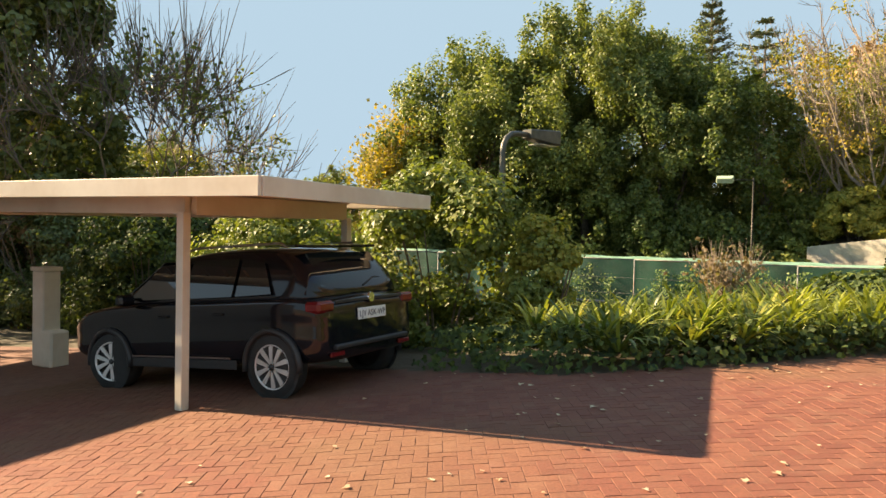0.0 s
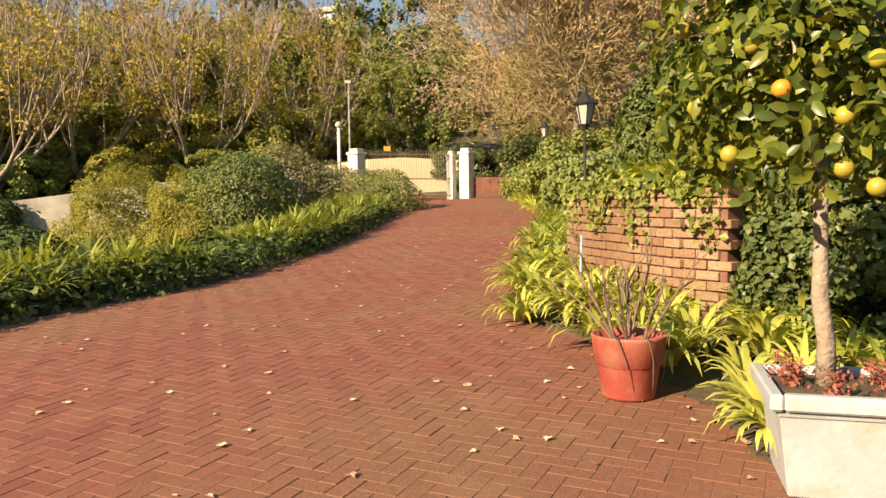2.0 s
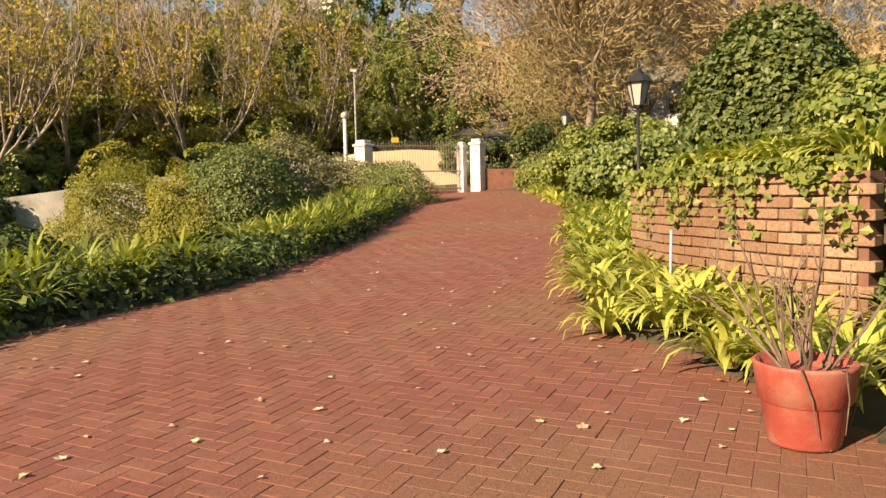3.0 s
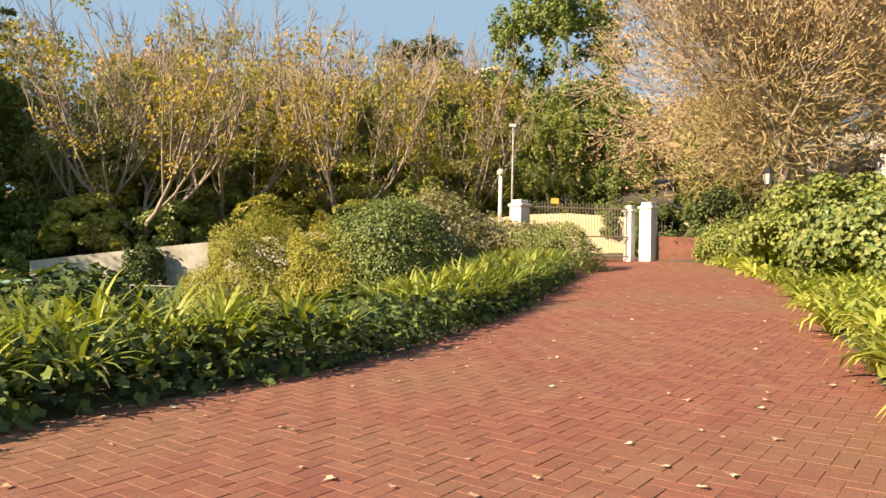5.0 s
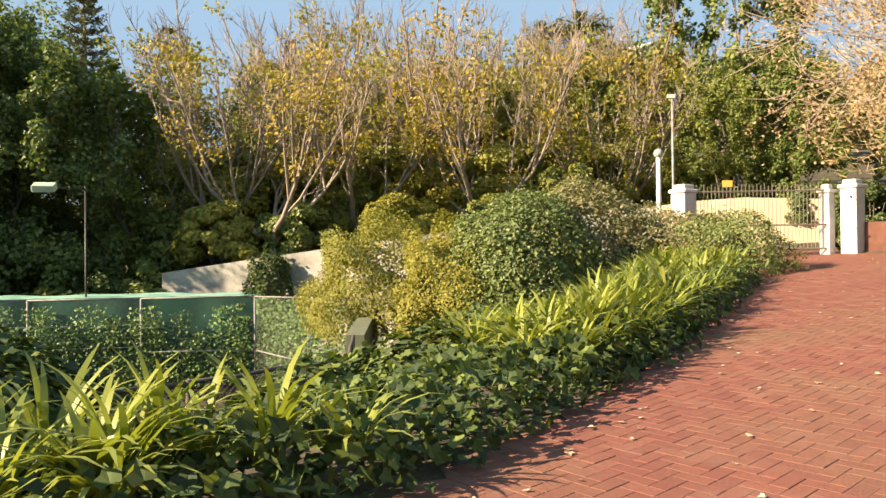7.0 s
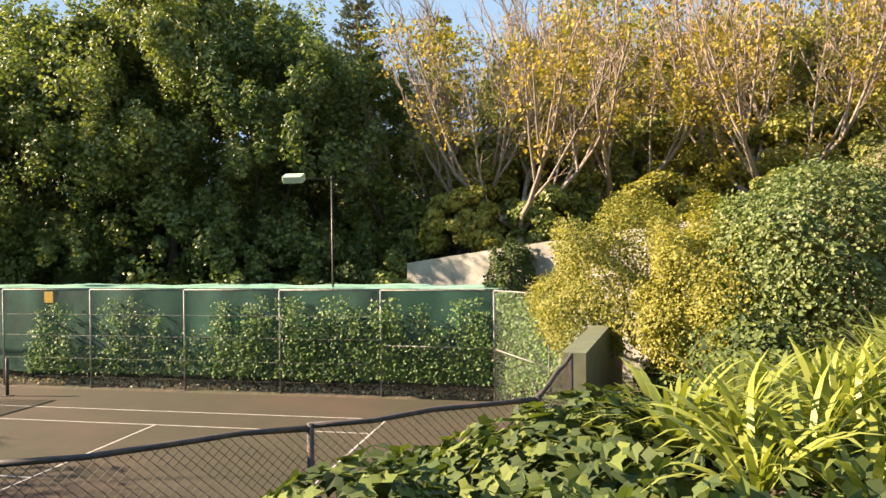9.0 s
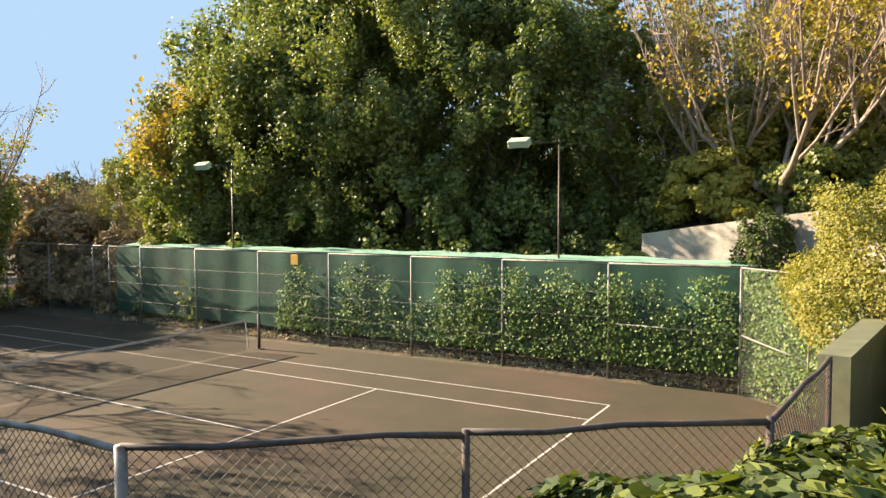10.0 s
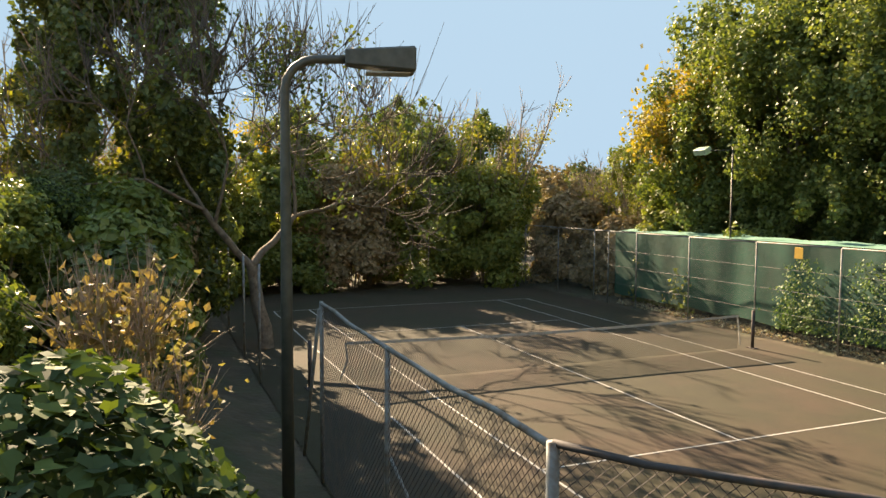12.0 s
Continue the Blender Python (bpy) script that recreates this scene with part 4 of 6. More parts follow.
# yellowing tree at their western end
yt = bare_tree(21, 9.0, 9000, L_GOLD, M_BARK, 0.5, 5, 0.25, 0.2, clump=0.5)
tree("yellowing_tree", "slender tree with thin yellowing foliage beside the evergreens", "tree", -10.5, 12.0, 0.3, 0, yt[0], yt[2], twigs=yt[1])
tree("yellowing_tree", "slender tree with thin yellowing foliage beside the evergreens", "tree", -8.6, 13.0, 0.3, 90, yt[0], yt[2], twigs=yt[1], scale=1.2)

# winter trees on the slope


def fan_tree(seed, h, spread, tufts, mat, leaf=0.15):
    """A pollarded winter tree: a short forked trunk, a fan of long upright stems with side twigs, leaves left in tufts."""
    r = np.random.default_rng(seed)
    limbs, lr, tw, tr_, ends = [], [], [], [], []
    fork = np.array([r.normal() * 0.1, r.normal() * 0.1, h * 0.09])
    limbs.append([(0, 0, -0.3), (0.03, 0.02, 0.3), fork])
    lr.append([0.17, 0.14, 0.13])
    n_limb = 4
    for k in range(n_limb):
        a = k * 6.283 / n_limb + r.normal() * 0.3
        o = np.array([math.cos(a), math.sin(a), 0.0])
        p1 = fork + o * 0.35 * spread * r.uniform(0.7, 1.2) + [0, 0, h * 0.10]
        p2 = p1 + o * 0.35 * spread * r.uniform(0.6, 1.2) + [0, 0, h * 0.13]
        limbs.append([fork, (fork + p1) / 2 + r.normal(size=3) * 0.05, p1, p2])
        lr.append([0.11, 0.10, 0.085, 0.065])
        for j in range(5):
            st = (p1, p2, p2, (p1 + p2) / 2, p2)[j]
            b = a + r.normal() * 0.75
            q = np.array([math.cos(b), math.sin(b), 0.0])
            top = h * r.uniform(0.72, 1.0)
            out = spread * r.uniform(0.3, 1.0)
            pts = [np.array(st)]
            for i in range(1, 8):
                u = i / 7
                pts.append(st + q * out * u ** 0.8 + [0, 0, (top - st[2]) * u] + r.normal(size=3) * 0.07 * u)
            limbs.append(pts)
            lr.append([0.05 - 0.0052 * i for i in range(8)])
            for i in range(2, 8):
                for _ in range(3):
                    d = q * 0.35 + r.normal(size=3) * 0.45 + [0, 0, 0.9]
                    d /= np.linalg.norm(d)
                    c, ln = pts[i] + (pts[i - 1] - pts[i]) * r.random(), h * r.uniform(0.05, 0.11)
                    e = c + d * ln + [0, 0, ln * 0.2]
                    tw.append([c, c + d * ln * 0.5, e])
                    tr_.append([0.016, 0.013, 0.008])
                    f = c + d * ln * 0.5
                    d2 = d + r.normal(size=3) * 0.5
                    tw.append([f, f + d2 * ln * 0.25, f + d2 * ln * 0.5 + [0, 0, 0.05]])
                    tr_.append([0.012, 0.010, 0.007])
                    ends.append(e)
    V, Q = tubes(limbs, 6, lr)
    trunk = raw_mesh("trunk", V, Q, M_PALEBARK, True)
    V, Q = tubes(tw, 3, tr_)
    twigs = raw_mesh("twigs", V, Q, M_TWIG, True)
    P = []
    for k in r.choice(len(ends), tufts, replace=False):
        P.append(ends[k] * [0.9, 0.9, 0.85] + r.normal(size=(45, 3)) * [0.28, 0.28, 0.2])
    P = np.concatenate(P)
    V, F = leaves(r, P, np.tile([-0.4, -0.4, 0.6], (len(P), 1)), leaf, 0.42, 0.8)
    return trunk, twigs, raw_mesh("crown", V, F, mat)


BT = [fan_tree(31, 8.2, 2.8, 55, L_GOLD), fan_tree(32, 8.7, 3.1, 75, L_GOLDBUSH), fan_tree(33, 8.0, 2.5, 30, L_OLIVE)]
SLOPE = [(14.7, 11.6, 0, 1.0), (17.8, 13.4, 1, 1.0), (22.3, 12.6, 0, 1.0), (27.4, 13.4, 1, 0.95), (12.9, 13.4, 2, 0.85), (16.0, 16.5, 2, 1.1), (20.0, 16.8, 0, 1.15), (25, 17.5, 2, 1.15), (12.5, 17.2, 1, 1.05), (30.5, 17.5, 0, 1.1), (10.2, 15.0, 2, 0.85), (23, 22, 1, 1.2), (28.5, 22.5, 0, 1.2), (17.5, 22, 1, 1.2), (13.5, 23.5, 0, 1.15), (33.5, 22.0, 2, 1.2)]
for k, (x, y, v, s) in enumerate(SLOPE):
    a, b, c = BT[v]
    tree("winter_tree", ("pale winter tree with tufts of golden leaves on the slope", "pale forked winter tree with thin olive leaves on the slope", "mostly bare winter tree with fine upright twigs on the slope")[v], "tree", x, y, land_at(x, y) - 0.1, k * 77 % 360, a, c, group="winter trees on the slope", scale=s, twigs=b)
# the big dry tree right of the gate
r = np.random.default_rng(3)
DT = list(bare_tree(41, 12.0, 20000, L_FARB, M_PALEBARK, 0.6, 7, 0.17, 0.10, 0.02, 0.82, 0.5, (2, 3), 0.2))
DTH = raw_mesh("twig_haze", *join_geo([haze(r, 9000, (0, 0, 6.2), (6.2, 6.2, 5.0), 0.42, 0.014), haze(r, 4500, (2.5, 1, 4.0), (4.5, 4.5, 3.2), 0.42, 0.014), haze(r, 4500, (-2.5, -1.5, 4.2), (4.5, 4.5, 3.2), 0.42, 0.014)]), M_DRYTWIG)
for x, y, s, rz in ((34.5, 0.8, 1.0, 0), (39, 3.5, 1.05, 120), (38, -6, 1.0, 200)):
    tree("dry_tree", "wide tree with dense dry golden twigs by the gate", "tree", x, y, land_at(x, y), rz, DT[0], DT[2], twigs=DT[1], extra=[("twig_haze", DTH)], scale=s, group="dry trees by the gate")
EG2 = evergreen(14, 15, 9, 22000, L_MID, 60, 0.24, 0.05)
for x, y, s in ((36.3, 17.8, 0.95), (35.5, 11.5, 0.5), (39, 9.0, 0.45), (33.0, 13.0, 0.45)):
    tree("evergreen_tree", "tall green evergreen tree beyond the gate", "tree", x, y, land_at(x, y), x * 9, *EG2, scale=s, group="evergreens beyond the gate")

# far woods
FW = [evergreen(51, 9, 8, 3600, L_FAR, 34, 0.42, 0.0), evergreen(52, 8, 8, 3400, L_FARB, 34, 0.4, 0.0)]
r = np.random.default_rng(5)
for k in range(90):
    x, y = r.uniform(-10, 90), r.uniform(28, 95)
    if y < 28 + max(0, 18 - x) * 0.2:
        continue
    v = int(r.random() < 0.4)
    tree("far_tree", ("round green tree on the far wooded hill", "dry brown tree on the far wooded hill")[v], "tree", x, y, land_at(x, y) - 0.8, r.uniform(0, 360), *FW[v], scale=r.uniform(0.7, 1.2), group="trees on the far hill")
for k in range(34):
    x, y = r.uniform(46, 95), r.uniform(-28, 40)
    v = int(r.random() < 0.6)
    tree("far_tree", ("round green tree on the far wooded hill", "dry brown tree on the far wooded hill")[v], "tree", x, y, land_at(x, y) - 0.8, r.uniform(0, 360), *FW[v], scale=r.uniform(0.8, 1.3), group="trees on the far hill")
for k in range(46):
    x, y = r.uniform(-75, -28), r.uniform(-40, 45)
    v = int(r.random() < 0.4)
    tree("far_tree", ("round green tree beyond the court", "dry brown tree beyond the court")[v], "tree", x, y, land_at(x, y) - 0.8, r.uniform(0, 360), *FW[v], scale=r.uniform(0.7, 1.0), group="trees beyond the court")


def conifer(seed, h, w, tiers, flat, mat=L_CEDAR):
    """A tiered conifer: whorls of level or rising branches with needle sprays."""
    r = np.random.default_rng(seed)
    paths, rad, pos = [[(0, 0, 0), (0.05, 0, h * 0.5), (0, 0, h)]], [[h * 0.02, h * 0.013, 0.01]], []
    for k in range(tiers):
        z = h * (0.25 + 0.73 * k / (tiers - 1))
        L = w * 0.5 * (1 - (k / tiers) ** (1.8 if flat else 1.0)) * r.uniform(0.8, 1.1) + 0.15
        n = 9 if not flat else 7
        for j in range(n):
            a = j * 6.283 / n + k * 0.7 + r.normal() * 0.15
            e = (math.cos(a) * L, math.sin(a) * L, z + (0.02 * L if flat else 0.28 * L))
            m = (e[0] * 0.5, e[1] * 0.5, z)
            paths.append([(0, 0, z), m, e])
            rad.append([0.05, 0.03, 0.01])
            q = int(26 * L) + 8
            u = r.random(q) ** 0.7
            c = np.stack([e[0] * u, e[1] * u, z + (e[2] - z) * u ** 2], 1)
            pos.append(c + r.normal(size=(q, 3)) * [0.16 * L * 0.5, 0.16 * L * 0.5, 0.06])
    V, Q = tubes(paths, 4, rad)
    pos = np.concatenate(pos)
    Vl, Fl = leaves(r, pos, np.tile([0, 0, 1.0], (len(pos), 1)), 0.34 if not flat else 0.4, 0.18, 0.5)
    return raw_mesh("trunk", V, Q, M_BARK), raw_mesh("crown", Vl, Fl, mat)


norfolk = conifer(61, 20, 8.5, 26, False)
tree("norfolk_pine", "tall symmetrical norfolk pine with rising tiers of branches", "tree", 4.0, 28.5, 1.0, 0, *norfolk, scale=0.98)
cedar = conifer(62, 14, 9, 11, True)
tree("cedar_tree", "dark cedar with flat tiered branches on the skyline", "tree", 4.7, 50.5, 8.2, 0, *cedar, scale=1.12)
# palm on the hill
r = np.random.default_rng(8)
fr, frr, lp = [[(0, 0, 0), (0.1, 0, 3), (0, 0, 6)]], [[0.25, 0.2, 0.2]], []
for k in range(26):
    a, el = k * 2.4, r.uniform(0.1, 1.2)
    pts = [(0, 0, 6)]
    for s in range(1, 6):
        u = s / 5
        pts.append((math.cos(a) * 2.6 * u * math.cos(el * (1 - u)), math.sin(a) * 2.6 * u * math.cos(el * (1 - u)), 6 + 2.6 * u * math.sin(el) - 1.8 * u * u))
    fr.append(pts)
    frr.append([0.04] * 5 + [0.01])
    for s in range(40):
        u = r.uniform(0.2, 1) * 5
        i = min(4, int(u))
        q = np.array(pts[i]) * (1 - u + i) + np.array(pts[i + 1]) * (u - i)
        lp.append(q + r.normal(size=3) * 0.12)
V, Q = tubes(fr, 4, frr)
lp = np.array(lp)
Vl, Fl = leaves(r, lp, np.tile([0, 0, 1.0], (len(lp), 1)), 0.7, 0.09, 0.6, 0.5)
pt, pc = raw_mesh("trunk", V, Q, M_BARK), raw_mesh("crown", Vl, Fl, L_FAR)
for x, y, z, s in ((37, 39, 15.5, 1.0), (34.5, 39.5, 15.6, 0.9)):
    tree("palm_tree", "tall palm with arching fronds on the hill", "tree", x, y, z, x * 5, pt, pc, scale=s, group="palms on the hill")

# ---- shrubs between court and drive ----
mound("golden_bush", "wide feathery golden-green bush spilling over the wall", 17.85, 3.4, 2.4, 2.0, 2.5, 2.6, 44000, L_GOLDBUSH, 0.062, 1, 0.16)
mound("golden_bush", "wide feathery golden-green bush beside the practice wall", 19.2, 1.2, 2.4, 1.45, 1.9, 2.4, 30000, L_GOLDBUSH, 0.062, 2, 0.16)
mound("clipped_bush", "large rounded dark green clipped bush", 20.4, 0.6, 2.9, 1.75, 1.9, 2.65, 24000, L_BUSH, 0.08, 3, 0.07)
mound("clipped_bush", "rounded olive-green clipped bush", 22.1, 1.3, 3.1, 1.8, 1.7, 2.75, 20000, L_GREYBUSH, 0.08, 4, 0.07)
mound("dusty_bush", "low greyish green bush with pinkish tips", 24.2, 1.0, 3.4, 1.55, 1.6, 1.85, 18000, L_GREYBUSH, 0.06, 5, 0.1)
mound("dusty_bush", "low dark twiggy bush by the gate", 24.75, -0.3, 3.5, 1.2, 1.6, 1.6, 12000, L_BUSH, 0.06, 6, 0.12)
bush("ivy_bank", "bank of ivy and creeper below the bushes", 19.35, -1.2, 0.9, 1.6, 2.6, 2.5, 22000, L_IVY, 0.09, 60, 7)
bush("ivy_bank", "ivy-covered bank beside the practice wall", 18.75, 2.2, 0.2, 1.05, 2.2, 2.7, 14000, L_IVY, 0.09, 50, 8)
# beyond the gate's hinge side
bush("gate_bush", "dense bright green bush beside the gate pillar", 30.6, -1.4, 4.0, 1.5, 1.4, 1.3, 12000, L_MID, 0.08, 40, 9)
bush("gate_bush", "tall dark shrub behind the gate pillar", 32.8, 1.8, 4.2, 1.3, 1.3, 2.4, 12000, L_DARK, 0.11, 40, 10)
bush("grassy_bush", "feathery grass-like shrub on the raised bed", 28.5, -6.2, 4.3, 2.6, 2.0, 1.6, 12000, L_MID, 0.12, 40, 11)
bush("grassy_bush", "feathery grass-like shrub on the raised bed", 25.6, -9.6, 4.0, 1.8, 1.6, 1.2, 9000, L_BUSH, 0.12, 30, 12)
mound("round_tree", "dense rounded dark evergreen bush above the brick wall", 20.9, -15.3, 3.95, 0.95, 0.95, 1.95, 20000, L_DARK, 0.08, 13, 0.06)
bush("wall_ivy", "leafy shrub tumbling over the brick wall", 20.2, -17.1, 3.7, 1.2, 1.2, 1.35, 14000, L_MID, 0.08, 40, 14)
# the shade beyond the wall's end is put into these hedges' dark leaf colour
bush("shade_hedge", "tall shaded hedge behind the orange tree, its leaves coloured dark", 21.0, -20.6, 2.9, 2.2, 2.6, 3.6, 34000, L_DARK, 0.075, 60, 15, cat="hedge")
bush("shade_hedge", "dark shaded ivy at the wall's foot", 18.9, -18.9, 2.8, 0.8, 1.2, 2.5, 18000, L_DARK, 0.07, 40, 16, cat="hedge")

mound("wall_ivy", "dark ivy clump climbing the weathered garden wall", 14.7, 9.2, 2.6, 0.75, 0.5, 1.75, 5000, L_IVY, 0.09, 18, 0.15)
bush("verge_shrub", "dark shrub beside the gate pillar in front of the road wall", 31.6, 3.4, 4.2, 1.2, 0.9, 2.0, 9000, L_DARK, 0.1, 30, 18)
bush("verge_shrub", "dark shrub hanging over the cream road wall", 32.3, 6.3, 4.8, 1.6, 0.9, 1.7, 9000, L_DARK, 0.1, 30, 17)
bush("wall_ivy", "dark ivy tumbling over the end of the brick wall", 18.65, -18.0, 2.75, 0.5, 0.45, 1.35, 5000, L_DARK, 0.065, 22, 19)
# behind the carport
for k, (x, y, rx, ry, rz_, mat) in enumerate([(-4, -11.6, 2.6, 1.6, 4.4, L_DARK), (0.2, -12.0, 2.4, 1.5, 3.6, L_IVY), (4.0, -12.3, 2.2, 1.4, 3.2, L_MID), (7.6, -12.6, 2.0, 1.3, 3.4, L_MID)] + [(6.2, -13.6, 1.2, 0.8, 2.2, L_DARK)]):
    bush("hedge", "dense mixed hedge behind the carport", x, y, land_at(x, y) - 0.6 if x < 9 else 1.9, rx, ry, rz_, 15000, mat, 0.09, 50, 20 + k, cat="hedge")
cyp = evergreen(71, 13.5, 6.6, 60000, L_DARK, 170, 0.2, 0.0)
tree("ivy_tree", "very tall dark ivy-clad tree behind the carport", "tree", -8.0, -10.4, -0.3, 0, *cyp)
ob1 = bare_tree(72, 8.5, 1700, L_DARK, M_BARK, 0.65, 6, 0.22, 0.13, tr=0.022, twigmat=M_DARKTWIG, keepleaf=0.3, clump=0.25, up=0.2)
tree("bare_tree", "spreading dark bare-limbed tree beyond the carport", "tree", -5.0, -6.8, 0.0, 30, ob1[0], ob1[2], twigs=ob1[1], scale=1.3)
# west end of the court
WEST = [(-18.3, -7.5, 2.6, 2.2, 7.5, L_OLIVE), (-18.6, -4.0, 2.4, 2.4, 6.0, L_MID), (-18.4, -0.6, 2.3, 2.4, 6.6, L_FARB), (-18.6, 3.0, 2.4, 2.4, 8.4, L_MID), (-18.2, 6.4, 2.4, 2.2, 6.6, L_MID),
        (-15.6, 10.0, 2.6, 1.6, 5.0, L_FARB), (-11.6, 10.2, 2.2, 1.3, 3.8, L_FARB), (-8.4, 10.0, 2.0, 1.4, 4.2, L_OLIVE), (-14.5, -10.2, 2.6, 1.8, 6.2, L_OLIVE), (-10.2, -10.3, 2.6, 1.7, 5.4, L_MID),
        (-6.2, -10.4, 2.4, 1.6, 5.4, L_FARB), (-2.4, -10.4, 2.3, 1.5, 5.0, L_MID), (1.2, -10.5, 2.0, 1.4, 4.4, L_MID), (4.2, -10.6, 1.7, 1.2, 4.0, L_DARK)]
for k, (x, y, rx, ry, rz_, mat) in enumerate(WEST):
    bush("tall_shrub", "tall loose sunlit shrub by the court", x, y, -0.2, rx, ry, rz_, 16000, mat, 0.19, 60, 40 + k, cat="shrub", rough=0.3)
for k, (x, y, s, v) in enumerate([(-19, -13.5, 1.0, 2), (-21, -2, 0.9, 2), (-20, 6, 0.9, 1), (-15.5, 12.5, 0.85, 2), (-12.5, 13, 0.8, 2), (-22, -9, 1.1, 0), (-23, 3, 1.1, 0)]):
    a, b, c = BT[v]
    tree("winter_tree", "bare twiggy tree at the end of the court", "tree", x, y, 0, k * 50, a, c, twigs=b, scale=s, group="winter trees by the court")
for x, y, rz in ((-19.5, 0.5, 0), (-21, 7, 120), (-9.0, -13.2, 200)):
    tree("winter_tree", "tall thin winter tree beyond the court shrubs", "tree", x, y, 0, rz, BT[1][0], BT[1][2], twigs=BT[1][1], scale=1.15, group="winter trees by the court")

# undergrowth on the slope and behind the court
for k, (x, y, rx, ry, rz_, mat) in enumerate([(10.5, 11.2, 1.8, 1.2, 2.4, L_MID), (8.0, 10.6, 1.8, 1.1, 2.6, L_OLIVE), (12.8, 12.0, 1.5, 1.2, 1.8, L_MID), (15.5, 12.2, 1.6, 1.1, 1.7, L_MID), (19.2, 11.0, 1.8, 1.2, 1.8, L_OLIVE), (22.5, 10.2, 1.8, 1.2, 1.9, L_MID), (25.5, 10.8, 2.0, 1.4, 2.6, L_OLIVE), (29, 13, 2.6, 1.5, 2.6, L_DARK), (20, 14.5, 3, 1.6, 3, L_MID), (14, 15, 3, 1.6, 3, L_OLIVE), (26, 15.5, 3, 1.6, 3, L_MID), (10.5, 16.5, 3, 2, 4, L_DARK), (17, 19.5, 4, 2, 4, L_MID), (24, 20, 4, 2, 4.4, L_OLIVE), (31, 19, 4, 2, 5, L_MID)]):
    bush("undergrowth", "loose leafy undergrowth on the slope", x, y, land_at(x, y) - 0.3, rx, ry, rz_ * 1.35, 12000, (mat, L_GOLDBUSH, L_OLIVE)[k % 3], 0.15, 34, 60 + k, cat="shrub")

for k, (x, y, rx, rz_, mat) in enumerate([(13.0, 13.6, 1.6, 3.0, L_GOLDBUSH), (16.6, 14.6, 1.8, 3.6, L_OLIVE), (20.2, 13.6, 1.7, 3.2, L_GOLDBUSH), (23.8, 14.4, 1.9, 3.8, L_OLIVE), (27.0, 15.2, 1.8, 4.0, L_GOLDBUSH), (30.4, 15.0, 1.8, 4.0, L_OLIVE), (15.0, 18.6, 2.2, 5.2, L_OLIVE), (19.5, 18.4, 2.2, 5.4, L_GOLDBUSH), (24.0, 18.8, 2.2, 5.4, L_OLIVE), (28.0, 19.4, 2.3, 5.6, L_GOLDBUSH), (10.8, 13.8, 1.5, 2.6, L_MID)]):
    bush("yellowing_shrub", "tall airy yellow-green shrub between the winter trees", x, y, land_at(x, y) - 0.2, rx, rx * 0.8, rz_, 7000, mat, 0.15, 34, 140 + k, cat="shrub", rough=0.3)

# creeper on the shade cloth
r = np.random.default_rng(9)
P = []
for k in range(135):
    x0 = r.uniform(-0.5, 14.2) if k > 50 else r.uniform(7, 14.2)
    hgt = r.uniform(0.8, 2.8)
    n = int(70 * hgt)
    z = r.uniform(0.35, hgt, n)
    P.append(np.stack([x0 + r.normal(size=n) * (0.12 + 0.25 * (1 - z / hgt)), np.where(r.random(n) < 0.13, 7.92 - 0.03 * r.random(n), 8.42 - 0.4 * r.random(n)), z + 0.1], 1))
P = np.concatenate(P)
q = r.random(5200)
e = r.random(5200) ** 0.8
P = np.concatenate([P, np.stack([14.3 + 3.0 * q, 8.1 - 3.3 * q + 0.4 * r.random(5200), 3.0 * e], 1)])
Vl, Fl = leaves(r, P, np.tile([-0.5, -1.0, 0.5], (len(P), 1)), 0.085, 0.5, 0.7)
tagged(part("creeper", raw_mesh("creeper", Vl, Fl, L_CREEPER)), "green creeper climbing the shade cloth", "creeper", kind="stuff")
P = np.stack([r.uniform(-9, 15, 5000), r.uniform(8.0, 9.0, 5000), r.uniform(0.02, 0.2, 5000)], 1)
Vl, Fl = leaves(r, P, np.tile([0, 0, 1.0], (5000, 1)), 0.12, 0.3, 0.6)
tagged(part("litter", raw_mesh("litter", Vl, Fl, M_DRYLEAF)), "dry leaves and grass at the foot of the fence", "leaf litter", kind="stuff")

# ---- strap-leaved plants ----


def strap_plant(seed, n, L, w, mat, up=0.9):
    r = np.random.default_rng(seed)
    V, F = [], []
    S = 5
    for k in range(n):
        a = r.uniform(0, 6.283)
        out = r.uniform(0.25, 1.0)
        ln = L * r.uniform(0.65, 1.15)
        pts = []
        el = radians(88 - 45 * out)
        q = np.array([math.cos(a) * 0.04, math.sin(a) * 0.04, 0.0])
        for s in range(S + 1):
            pts.append(q.copy())
            q = q + ln / S * np.array([math.cos(a) * math.cos(el), math.sin(a) * math.cos(el), math.sin(el)])
            el -= (0.22 + 0.26 * out) * (1.25 - up * 0.5) * (0.6 + s * 0.25)
            a += r.normal() * 0.05
        side = np.array([-math.sin(a), math.cos(a), 0])
        b = len(V)
        for s, p in enumerate(pts):
            ww = w * (0.6, 0.95, 1.0, 0.9, 0.62, 0.04)[s] * 0.5
            V += [p - side * ww + [0, 0, ww * 0.35], p + side * ww + [0, 0, ww * 0.35]]
        for s in range(S):
            F.append([b + 2 * s, b + 2 * s + 1, b + 2 * s + 3, b + 2 * s + 2])
    whole = raw_mesh("strap_leaves", V, F, mat, True)
    m = 2 * (S + 1)
    single = [raw_mesh("leaf", V[k * m:(k + 1) * m], [[j - k * m for j in f] for f in F[k * S:(k + 1) * S]], mat, True) for k in range(n)]
    return whole, single


